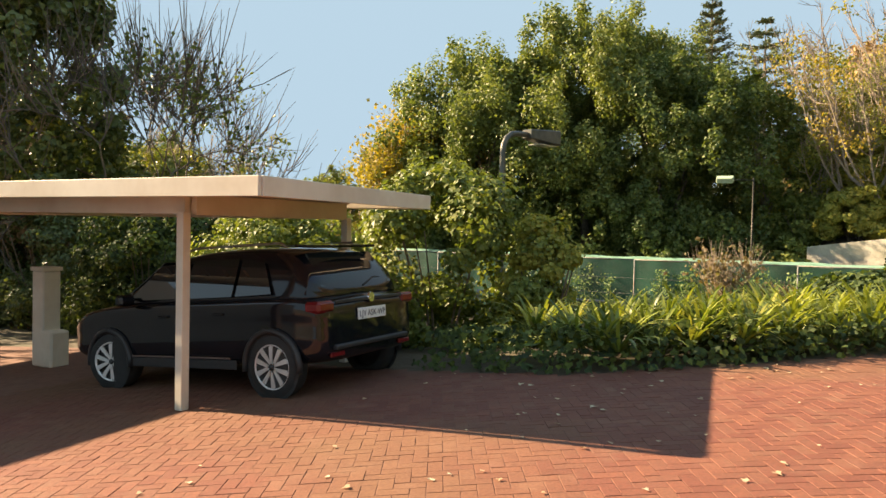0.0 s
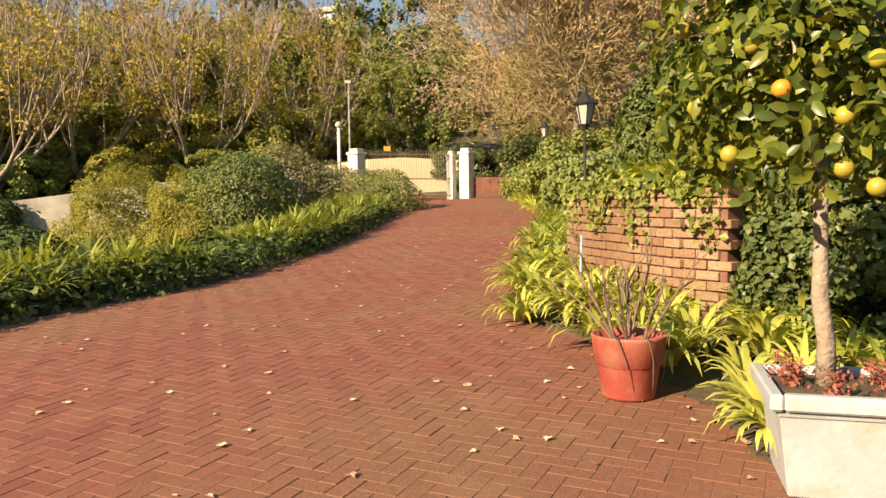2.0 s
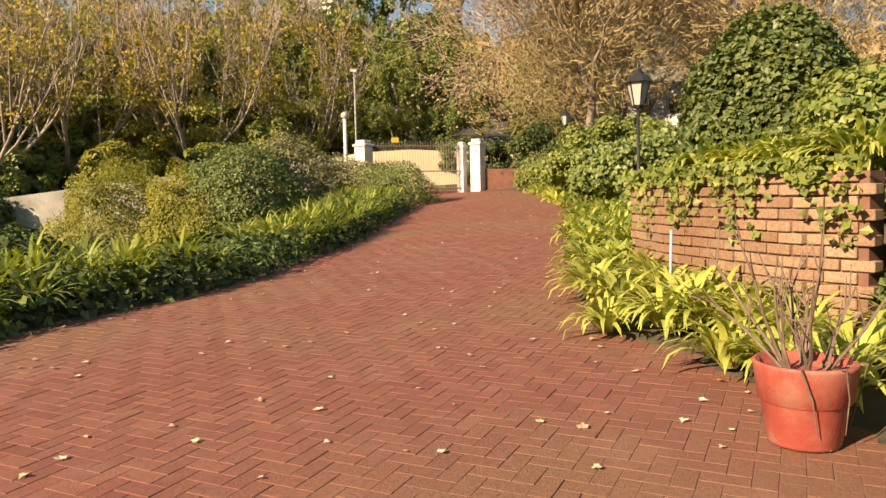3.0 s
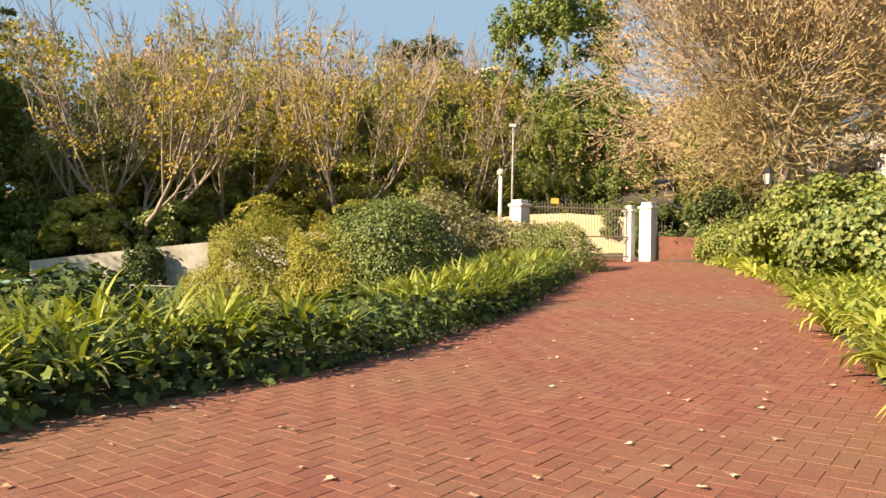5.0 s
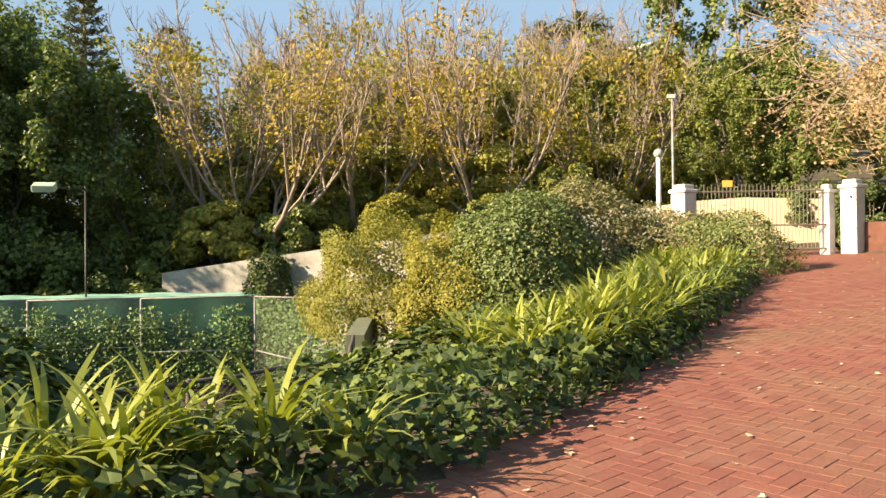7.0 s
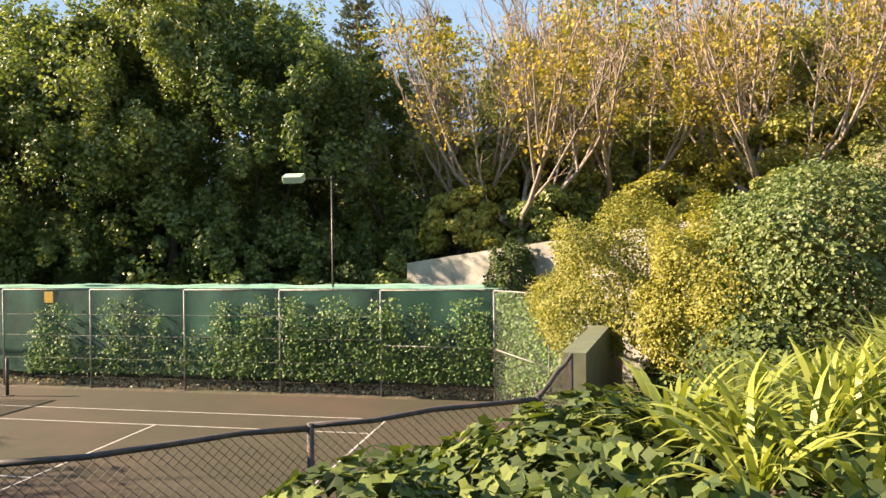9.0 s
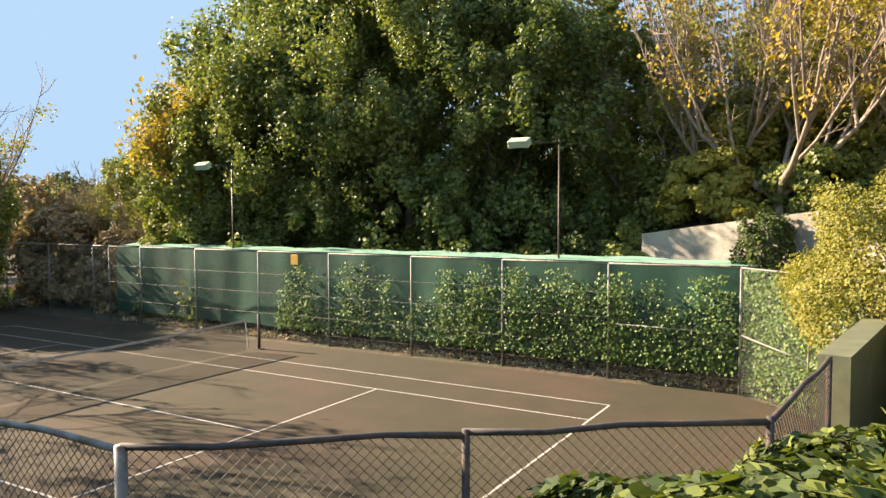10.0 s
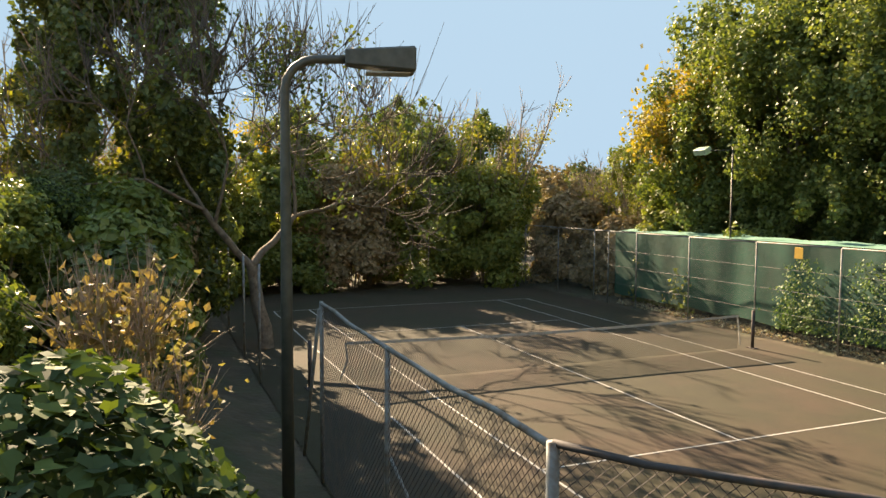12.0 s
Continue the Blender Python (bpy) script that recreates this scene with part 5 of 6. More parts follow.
def strap_thing(name, variants, k, m, s, label, group, leafy):
    """One plant; leafy: with each of its leaves a part of its own."""
    whole, single = variants[k]
    if leafy:
        ob = new(name)
        for me in single:
            part("leaf", me, ob)
    else:
        ob = part(name, whole)
    ob.matrix_basis = m
    ob.scale = (s,) * 3
    return tagged(ob, label, "plant", group)


AGA = [strap_plant(80 + k, 32, 0.62, 0.04, L_STRAP, 1.3) for k in range(5)]
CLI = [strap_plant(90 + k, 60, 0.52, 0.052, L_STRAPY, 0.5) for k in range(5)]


def line_points(line, step):
    out = []
    for (ax, ay), (bx, by) in zip(line[:-1], line[1:]):
        n = max(1, int(math.hypot(bx - ax, by - ay) / step))
        for k in range(n):
            u = k / n
            out.append((ax + (bx - ax) * u, ay + (by - ay) * u, math.atan2(by - ay, bx - ax)))
    return out


r = np.random.default_rng(10)
LEFTBED = DRIVE_LEFT[4:15]
for row, (off, prob) in enumerate(((0.45, 0.8), (0.75, 1.0), (1.1, 1.0), (1.5, 1.0), (1.95, 0.8))):
    for x, y, a in line_points(LEFTBED, 0.3):
        if r.random() > prob:
            continue
        px_, py_ = x - math.sin(a) * (off + r.normal() * 0.1) + r.normal() * 0.08, y + math.cos(a) * (off + r.normal() * 0.1) + r.normal() * 0.08
        if px_ < 9.5 or (13.4 < px_ < 16.3 and -11.0 < py_ < -9.0):
            continue
        if 15.3 < px_ < 17.15 and -10.95 < py_ < -7.5 or math.hypot(px_ - 16.75, py_ + 10.1) < 1.1 or (14.6 < px_ < 16.0 and -9.6 < py_ < -7.0):
            continue
        m = pose(px_, py_, land_at(px_, py_) + (0.14, 0.2, 0.24, 0.24, 0.2)[row], r.normal() * 6, r.normal() * 6, r.uniform(0, 360))
        strap_thing("agapanthus", AGA, int(r.integers(5)), m, r.uniform(0.75, 1.05), "clump of bright green strap leaves in the bed along the drive", "strap-leaved plants along the drive", 12.4 < px_ < 19.6 and row < 4)
RB = DRIVE_RIGHT[2:10]
for off, prob in ((-0.12, 1.0), (-0.55, 1.0), (-1.0, 1.0), (-1.45, 0.9)):
    for x, y, a in line_points(RB, 0.31):
        if r.random() > prob or (math.hypot(x - 16.35, y + 18.2) < 0.5 and off > -0.6):
            continue
        px_, py_ = x - math.sin(a) * (off + r.normal() * 0.1) + r.normal() * 0.08, y + math.cos(a) * (off + r.normal() * 0.1) + r.normal() * 0.08
        if math.hypot(px_ - 16.5, py_ + 20.0) < 0.75 or math.hypot(px_ - 16.35, py_ + 18.25) < 0.36:
            continue
        m = pose(px_, py_, land_at(px_, py_) + 0.03, r.normal() * 6, r.normal() * 6, r.uniform(0, 360))
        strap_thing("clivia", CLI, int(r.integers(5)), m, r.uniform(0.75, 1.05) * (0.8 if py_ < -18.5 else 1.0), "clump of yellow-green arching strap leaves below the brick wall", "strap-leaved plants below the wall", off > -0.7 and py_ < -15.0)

for k in range(26):
    x, y = 18.95 + 1.4 * (k / 26) + r.normal() * 0.12, -17.2 + 2.4 * (k / 26) + r.normal() * 0.15
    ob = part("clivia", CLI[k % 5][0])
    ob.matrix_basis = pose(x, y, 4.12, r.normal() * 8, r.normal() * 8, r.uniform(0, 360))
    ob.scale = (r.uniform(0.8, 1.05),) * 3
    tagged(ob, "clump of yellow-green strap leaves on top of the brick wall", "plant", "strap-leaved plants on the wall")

# creeper hanging over the wall's top
P = []
for x, y, a in line_points([(20.5, -13.95), (19.9, -14.25), (19.3, -14.75), (18.85, -15.5), (18.5, -16.4), (18.3, -17.1), (18.3, -17.6)], 0.05):
    k = 16
    drop = r.random(k) ** 2.2 * (0.35 + 0.3 * math.sin(x * 9 + y * 5))
    P.append(np.stack([x - 0.08 - 0.08 * r.random(k), y + r.normal(size=k) * 0.05, 4.2 - np.abs(drop)], 1))
P = np.concatenate(P)
Vl, Fl = leaves(r, P, np.tile([-1.0, 0, 0.6], (len(P), 1)), 0.07, 0.45, 0.8)
tagged(part("wall_creeper", raw_mesh("wall_creeper", Vl, Fl, L_MID)), "small-leaved creeper trailing over the brick wall", "creeper", kind="stuff")

# ivy skirt along the drive's edge
def ivy_leaves(r, P, N, size):
    """Broad five-pointed leaves, four triangles each."""
    n = len(P)
    N = N + 0.45 * r.normal(size=(n, 3))
    N /= np.linalg.norm(N, axis=1)[:, None]
    t = r.normal(size=(n, 3)) + [0, 0, -0.6]
    t -= N * np.sum(t * N, 1)[:, None]
    t /= np.linalg.norm(t, axis=1)[:, None]
    s = np.cross(N, t)
    L = (size * r.uniform(0.6, 1.3, n))[:, None]
    shape = ((-0.35, 0, 0), (-0.45, 0.4, 0.06), (0.0, 0.55, 0.1), (0.15, 0.22, 0.04), (0.6, 0, -0.06), (0.15, -0.22, 0.04), (0.0, -0.55, 0.1), (-0.45, -0.4, 0.06))
    V = np.stack([P + t * L * a + s * L * b + N * L * c for a, b, c in shape], 1).reshape(-1, 3)
    i = np.arange(n)[:, None] * 8
    F = np.concatenate([i + f for f in ([0, 1, 2], [0, 2, 3], [0, 3, 4], [0, 4, 5], [0, 5, 6], [0, 6, 7])], 0)
    return V, F


P, N = [], []
for x, y, a in line_points(DRIVE_LEFT[3:14], 0.1):
    k = 22
    o = r.uniform(0.0, 0.9, k) ** 1.4
    hgt = 0.40 * np.clip(o / 0.14, 0, 1) * r.uniform(0.15, 1.0, k)
    px_, py_ = x - math.sin(a) * o + r.normal(size=k) * 0.06, y + math.cos(a) * o + r.normal(size=k) * 0.06
    P.append(np.stack([px_, py_, land(px_, py_) + hgt * 1.0 + 0.03], 1))
    N.append(np.stack([np.full(k, math.sin(a)) * (0.9 - o), np.full(k, -math.cos(a)) * (0.9 - o), 0.5 + 0 * o], 1))
Vl, Fl = ivy_leaves(r, np.concatenate(P), np.concatenate(N), 0.082)
tagged(part("ivy_edging", raw_mesh("ivy_edging", Vl, Fl, L_IVY)), "dark glossy ivy skirting the paved drive", "ivy", kind="stuff")

# the ivy mound near the end of the walk, and ground cover down the bank
def ivy_mound(name, label, x, y, z, rx, ry, rz_, n, size, seed):
    r = np.random.default_rng(seed)
    p, d = shell_points(r, n, (0, 0, 0), (rx, ry, rz_), 0.35, -0.1)
    p[:, 2] += 0.06 * np.sin(p[:, 0] * 5) + 0.05 * np.sin(p[:, 1] * 7)
    V, F = ivy_leaves(r, p, d + [0, 0, 0.4], size)
    t = part(name, raw_mesh(name, V, F, L_IVY))
    t.matrix_basis = pose(x, y, z)
    return tagged(t, label, "ivy", kind="stuff")


for k in range(13):
    bush("undergrowth", "dark leafy undergrowth behind the shade cloth", -9 + k * 1.65, 10.4 + 0.3 * math.sin(k * 2.1), 0, 1.3, 0.9, 3.3 + 0.5 * math.sin(k * 1.3), 5000, (L_DARK, L_MID, L_DARK)[k % 3], 0.14, 30, 200 + k, cat="shrub")
P = []
n = 26000
x, y = r.uniform(7, 20, n), r.uniform(-14, -1, n)
de, df = seg_dist(x, y, DRIVE_LEFT), seg_dist(x, y, FENCE)
ok = ~inside(x, y, DRIVE_POLY) & ~inside(x, y, COURT_POLY) & (df > 0.12)
x, y = x[ok], y[ok]
Vl, Fl = ivy_leaves(r, np.stack([x, y, land(x, y) + r.uniform(0.0, 0.3, len(x))], 1), np.tile([0, 0, 1.0], (len(x), 1)), 0.1)
tagged(part("bank_ivy", raw_mesh("bank_ivy", Vl, Fl, L_IVY)), "ivy ground cover down the bank to the court", "ivy", kind="stuff")
ivy_mound("ivy_mound", "thick sunlit ivy mound above the court corner", 13.55, -10.45, 2.7, 1.45, 0.95, 1.05, 8500, 0.085, 3)
ivy_mound("ivy_mound", "leafy ivy mound at the top of the bank", 16.75, -8.1, 2.5, 1.0, 0.8, 1.02, 2600, 0.105, 6)
ivy_mound("ivy_mound", "leafy ivy mound at the top of the bank", 15.7, -8.9, 2.4, 0.8, 0.7, 0.95, 1700, 0.10, 7)
ivy_mound("ivy_mound", "low ivy mound at the fence", 15.9, -6.1, 1.9, 1.2, 1.0, 0.75, 3200, 0.12, 4)
ivy_mound("ivy_mound", "low ivy mound at the fence", 16.9, -4.6, 2.0, 0.9, 1.0, 0.75, 2400, 0.12, 5)

# rusty twiggy shrub
rt = bare_tree(81, 2.6, 420, L_RUST, M_BARK, 0.5, 5, 0.16, 0.09, tr=0.008, clump=0.12, twigmat=M_TWIG)
for x, y, s in ((11.6, -10.3, 1.0), (12.2, -10.0, 0.75)):
    tree("rusty_shrub", "thin twiggy shrub with rust-orange leaves in the bed", "shrub", x, y, land_at(x, y) + 0.4, x * 40, rt[0], rt[2], twigs=rt[1], scale=s)
bush("loose_shrub", "loose yellow-green shrub at the bed's end", 9.2, -12.4, 2.0, 0.7, 0.6, 2.4, 6000, L_OLIVE, 0.08, 24, 82)

# ---- brick retaining wall, its bricks laid in courses round the bend ----
WALL_LINE = [(20.5, -13.95), (19.9, -14.25), (19.3, -14.75), (18.85, -15.5), (18.5, -16.4), (18.3, -17.1), (18.3, -17.6)]
wcum = [0.0]
for (ax, ay), (bx, by) in zip(WALL_LINE[:-1], WALL_LINE[1:]):
    wcum.append(wcum[-1] + math.hypot(bx - ax, by - ay))


def along(line, cum, s):
    s = min(max(s, 0), cum[-1] - 1e-6)
    k = max(i for i in range(len(cum) - 1) if cum[i] <= s)
    u = (s - cum[k]) / (cum[k + 1] - cum[k])
    (ax, ay), (bx, by) = line[k], line[k + 1]
    return ax + (bx - ax) * u, ay + (by - ay) * u, math.degrees(math.atan2(by - ay, bx - ax))


WTOP = 4.12
rw = wall_run("retaining_wall", [(x + 0.07, y, WTOP - 0.012) for x, y in WALL_LINE], 0.2, M_SAND, base=-0.6)
wbrick = bpy.data.meshes.new("wall_brick")
bm = boxm(0.222, 0.11, 0.074, bevel=0.006)
bm.to_mesh(wbrick)
bm.free()
wbrick.materials.append(M_WALLBRICK)


# ---- orange tree in a white planter ----
PANG = math.degrees(math.atan2(0.65, 0.76))
pz = float(drive_z(16.17, -19.61))
planter = thing("planter", "square tapered white planter with a moulded rim and red succulents", "planter", 16.17, -19.61, pz, PANG)
H = 3.235 - pz


def taper(w0, w1, z0, z1):
    bm = bmesh.new()
    lo = [bm.verts.new((sx * w0, sy * w0, z0)) for sx, sy in ((-1, -1), (1, -1), (1, 1), (-1, 1))]
    hi = [bm.verts.new((sx * w1, sy * w1, z1)) for sx, sy in ((-1, -1), (1, -1), (1, 1), (-1, 1))]
    bm.faces.new(lo[::-1])
    bm.faces.new(hi)
    for k in range(4):
        bm.faces.new([lo[k], lo[(k + 1) % 4], hi[(k + 1) % 4], hi[k]])
    bmesh.ops.bevel(bm, geom=list(bm.edges), offset=0.006, segments=2, affect="EDGES")
    return bm


part("body", taper(0.225, 0.268, 0.0, H - 0.09), planter, mat=M_WHITEP)
part("moulding", taper(0.275, 0.285, H - 0.1, H - 0.07), planter, mat=M_WHITEP)
for k in range(4):
    m = pose(0, 0, 0, 0, 0, 90 * k)
    part("rim", boxm(0.62 if k % 2 == 0 else 0.508, 0.055, 0.07, m @ pose(0, -0.2825, H - 0.034), 0.01), planter, mat=M_WHITEP)
part("soil", boxm(0.5, 0.5, 0.03, pose(0, 0, H - 0.05)), planter, mat=M_SOIL)
r = np.random.default_rng(31)
for k in range(7):
    x, y = ((-0.19, -0.17), (-0.05, -0.2), (0.1, -0.17), (0.2, -0.02), (-0.2, 0.05), (0.02, 0.18), (0.18, 0.17))[k]
    P = np.array([x, y, H - 0.03]) + r.normal(size=(90, 3)) * [0.03, 0.03, 0.0] + np.stack([0 * r.random(90), 0 * r.random(90), 0.11 * r.random(90)], 1)
    V, F = leaves(r, P, np.tile([0, 0, 0.6], (90, 1)), 0.03, 0.3, 1.0)
    ob = part("succulent", raw_mesh("succulent", V, F, M_REDTIP))
    ob.matrix_basis = pose(16.17, -19.61, pz, 0, 0, PANG)
    tagged(ob, "small red-tipped succulent growing in the white planter", "plant", "succulents in the planter")

otree = thing("orange_tree", "clipped orange tree with ripening fruit and a bare pale trunk", "tree", 16.17, -19.61, pz + H - 0.04, 0)
trunkp = [(0.02, 0.06, -0.02), (0.0, 0.05, 0.2), (-0.04, 0.06, 0.4), (-0.02, 0.07, 0.62), (-0.05, 0.06, 0.85), (0.02, 0.08, 1.1)]
part("trunk", tube_mesh("trunk", [trunkp, [trunkp[4], (-0.25, 0.0, 1.15), (-0.4, 0.0, 1.5)], [trunkp[4], (0.25, 0.2, 1.2), (0.4, 0.3, 1.5)], [trunkp[5], (0.0, -0.2, 1.4), (0.1, -0.35, 1.7)]],
                        [[0.045, 0.038, 0.036, 0.03, 0.03, 0.02]] + [[0.02, 0.014, 0.008]] * 3, M_PALEBARK, 10), otree)


def broad_leaves(r, P, N, size, width=0.24):
    """Pointed oval leaves folded along the midrib, eight triangles each."""
    n = len(P)
    N = N + 0.7 * r.normal(size=(n, 3))
    N /= np.linalg.norm(N, axis=1)[:, None]
    t = r.normal(size=(n, 3)) + [0, 0, -0.3]
    t -= N * np.sum(t * N, 1)[:, None]
    t /= np.linalg.norm(t, axis=1)[:, None]
    s = np.cross(N, t)
    L = (size * r.uniform(0.6, 1.25, n))[:, None]
    shape = [(-0.5, 0, 0), (-0.2, width, 0.08), (0.15, width * 0.9, 0.06), (0.5, 0, -0.1), (0.15, -width * 0.9, 0.06), (-0.2, -width, 0.08), (-0.15, 0, 0.0), (0.2, 0, -0.02)]
    V = np.stack([P + t * L * a + s * L * b + N * L * c for a, b, c in shape], 1).reshape(-1, 3)
    i = np.arange(n)[:, None] * 8
    F = np.concatenate([i + f for f in ([0, 6, 1], [1, 6, 7], [1, 7, 2], [2, 7, 3], [0, 5, 6], [6, 5, 4], [6, 4, 7], [7, 4, 3])], 0)
    return V, F


r = np.random.default_rng(33)
pts, nrm = shell_points(r, 5200, (-0.02, 0.17, 1.34), (0.62, 0.62, 0.68), 0.55, -0.75)
bum = 0.06 * np.sin(pts[:, 0] * 14) + 0.06 * np.cos(pts[:, 2] * 13 + pts[:, 1] * 9)
V, F = broad_leaves(r, pts + nrm * bum[:, None], nrm + [0, 0, 0.3], 0.078)
part("crown", raw_mesh("crown", V, F, L_CITRUS, True), otree)
fruit = bmesh.new()
bmesh.ops.create_icosphere(fruit, subdivisions=3, radius=0.036)
fme = bpy.data.meshes.new("fruit")
fruit.to_mesh(fme)
fruit.free()
for p in fme.polygons:
    p.use_smooth = True
fme.materials.append(M_LEMON)
fme2 = fme.copy()
fme2.materials[0] = M_ORANGE
FRUIT = [(-0.33, -0.36, 1.42, 0), (-0.12, -0.5, 1.5, 0), (-0.24, -0.42, 1.24, 1), (0.05, -0.55, 1.32, 0), (-0.4, -0.32, 1.0, 0), (-0.05, -0.52, 0.93, 0), (0.08, -0.5, 0.86, 0), (0.15, -0.5, 0.95, 0), (0.24, -0.47, 0.86, 0),
         (-0.28, -0.45, 1.75, 0), (0.1, -0.45, 1.68, 0), (-0.5, -0.2, 1.2, 0), (-0.52, -0.05, 1.55, 0), (0.32, -0.45, 1.15, 1), (-0.06, -0.54, 1.12, 0)]
for k, (x, y, z, c) in enumerate(FRUIT):
    # fruit hang on the side towards the drive
    ca, sa = math.cos(radians(-38)), math.sin(radians(-38))
    part("fruit", fme2 if c else fme, otree, "ripe orange fruit" if c else "yellow-green fruit", m=pose(-0.02 + x * ca - y * sa, 0.17 + x * sa + y * ca, z, 20 * k, 0, 0))

# ---- terracotta pot with a bare rose ----
potx, poty = 16.42, -18.22
pot = thing("flower_pot", "round terracotta flower pot with a thick rim holding bare stems", "flower pot", potx, poty, float(drive_z(potx, poty)))


def lathe(name, prof, mat, n=28):
    V = [(rr * math.cos(6.28318 * k / n), rr * math.sin(6.28318 * k / n), z) for rr, z in prof for k in range(n)]
    F = [[j * n + k, j * n + (k + 1) % n, (j + 1) * n + (k + 1) % n, (j + 1) * n + k] for j in range(len(prof) - 1) for k in range(n)]
    return raw_mesh(name, V, F, mat, True)


part("body", lathe("body", [(0.0, 0.0), (0.15, 0.0), (0.157, 0.012), (0.185, 0.19), (0.192, 0.2), (0.2, 0.205), (0.222, 0.36), (0.226, 0.372), (0.22, 0.38), (0.205, 0.38), (0.198, 0.34), (0.0, 0.34)], M_TERRA), pot)
st, sr = [], []
r = np.random.default_rng(35)
for k in range(16):
    a, ln = r.uniform(0, 6.28), r.uniform(0.35, 0.8)
    p = np.array([0.09 * math.cos(a), 0.09 * math.sin(a), 0.33])
    d = np.array([math.cos(a) * r.uniform(0.1, 0.9), math.sin(a) * r.uniform(0.1, 0.9), 1.0])
    d /= np.linalg.norm(d)
    pts = [p]
    for s in range(5):
        d = d + r.normal(size=3) * 0.14
        d /= np.linalg.norm(d)
        pts.append(pts[-1] + d * ln / 5)
        if s in (1, 2, 3):
            e = d + r.normal(size=3) * 0.6
            e /= np.linalg.norm(e)
            st.append([pts[-1], pts[-1] + e * 0.08, pts[-1] + e * 0.17 + [0, 0, 0.02]])
            sr.append([0.005, 0.004, 0.002])
    st.append(pts)
    sr.append([0.01, 0.008, 0.007, 0.006, 0.004, 0.003])
for k in range(4):
    a = 3.6 + k * 0.75
    st.append([(0.17 * math.cos(a), 0.17 * math.sin(a), 0.37), (0.25 * math.cos(a), 0.25 * math.sin(a), 0.39), (0.225 * math.cos(a + 0.2), 0.225 * math.sin(a + 0.2), 0.25), (0.19 * math.cos(a + 0.35), 0.19 * math.sin(a + 0.35), 0.08)])
    sr.append([0.005, 0.005, 0.004, 0.002])
part("stem", tube_mesh("stem", st, sr, M_STEM, 5, False), thing("rose_bush", "leggy bare rose stems growing in the terracotta pot", "plant", potx, poty, float(drive_z(potx, poty))))
stake = thing("garden_stake", "pale blue plastic garden stake among the strap leaves", "stake", 18.0, -16.2, float(drive_z(18.0, -16.2)))
part("rod", tube_mesh("rod", [[(0, 0, 0), (0.02, 0, 0.75)]], [[0.012, 0.012]], M_STAKE), stake)


# ---- lanterns ----
def lantern(name, x, y, z0, top, label, s=1.0):
    t = thing(name, label, "lamp", x, y, z0)
    h = top - z0
    part("post", tube_mesh("post", [[(0, 0, 0), (0, 0, 0.3), (0, 0, 0.32), (0, 0, h - 0.42 * s)]], [[0.04, 0.035, 0.026, 0.02]], M_IRON, 10), t)
    part("crossbar", tube_mesh("crossbar", [[(-0.12 * s, 0, h - 0.44 * s), (0.12 * s, 0, h - 0.44 * s)]], [[0.008, 0.008]], M_IRON, 6), t)

    def frustum(w0, w1, z0_, z1_):
        bm = bmesh.new()
        n = 6
        lo = [bm.verts.new((w0 * math.cos(k * 1.0472), w0 * math.sin(k * 1.0472), z0_)) for k in range(n)]
        hi = [bm.verts.new((w1 * math.cos(k * 1.0472), w1 * math.sin(k * 1.0472), z1_)) for k in range(n)]
        bm.faces.new(lo[::-1])
        bm.faces.new(hi)
        for k in range(n):
            bm.faces.new([lo[k], lo[(k + 1) % n], hi[(k + 1) % n], hi[k]])
        return bm
    part("collar", frustum(0.035 * s, 0.06 * s, h - 0.42 * s, h - 0.38 * s), t, mat=M_IRON)
    part("glass", frustum(0.062 * s, 0.115 * s, h - 0.38 * s, h - 0.15 * s), t, mat=M_LAMPGLASS)
    for k in range(6):
        a = k * 1.0472
        part("glazing_bar", tube_mesh("glazing_bar", [[(0.064 * s * math.cos(a), 0.064 * s * math.sin(a), h - 0.38 * s), (0.118 * s * math.cos(a), 0.118 * s * math.sin(a), h - 0.15 * s)]], [[0.007 * s] * 2], M_IRON, 4), t)
    part("roof", frustum(0.16 * s, 0.05 * s, h - 0.15 * s, h - 0.05 * s), t, mat=M_IRON)
    part("finial", lathe("finial", [(0.05 * s, h - 0.05 * s), (0.03 * s, h - 0.02 * s), (0.012 * s, h), (0.02 * s, h + 0.02 * s), (0.0, h + 0.06 * s)], M_IRON, 10), t)


lantern("lantern", 20.75, -13.5, 3.2, 5.6, "black iron garden lantern on a slender post", 1.25)
lantern("lantern", 27.4, -5.2, 4.0, 6.3, "smaller black iron garden lantern further up the drive", 1.1)
lantern("lantern", 17.3, -19.75, 2.9, 5.35, "black iron garden lantern behind the orange tree", 1.25)

# ---- the parked car ----
CAR_L = 4.11
zf, zr = float(drive_z(5.57, -16.0)), float(drive_z(8.1, -16.0))
car = thing("car", "black compact suv with bright alloy wheels parked under the carport", "car", 8.72, -15.93, zr + 0.015, 180)
car.rotation_euler = (0, math.atan2(zr - zf, 2.53), math.pi)


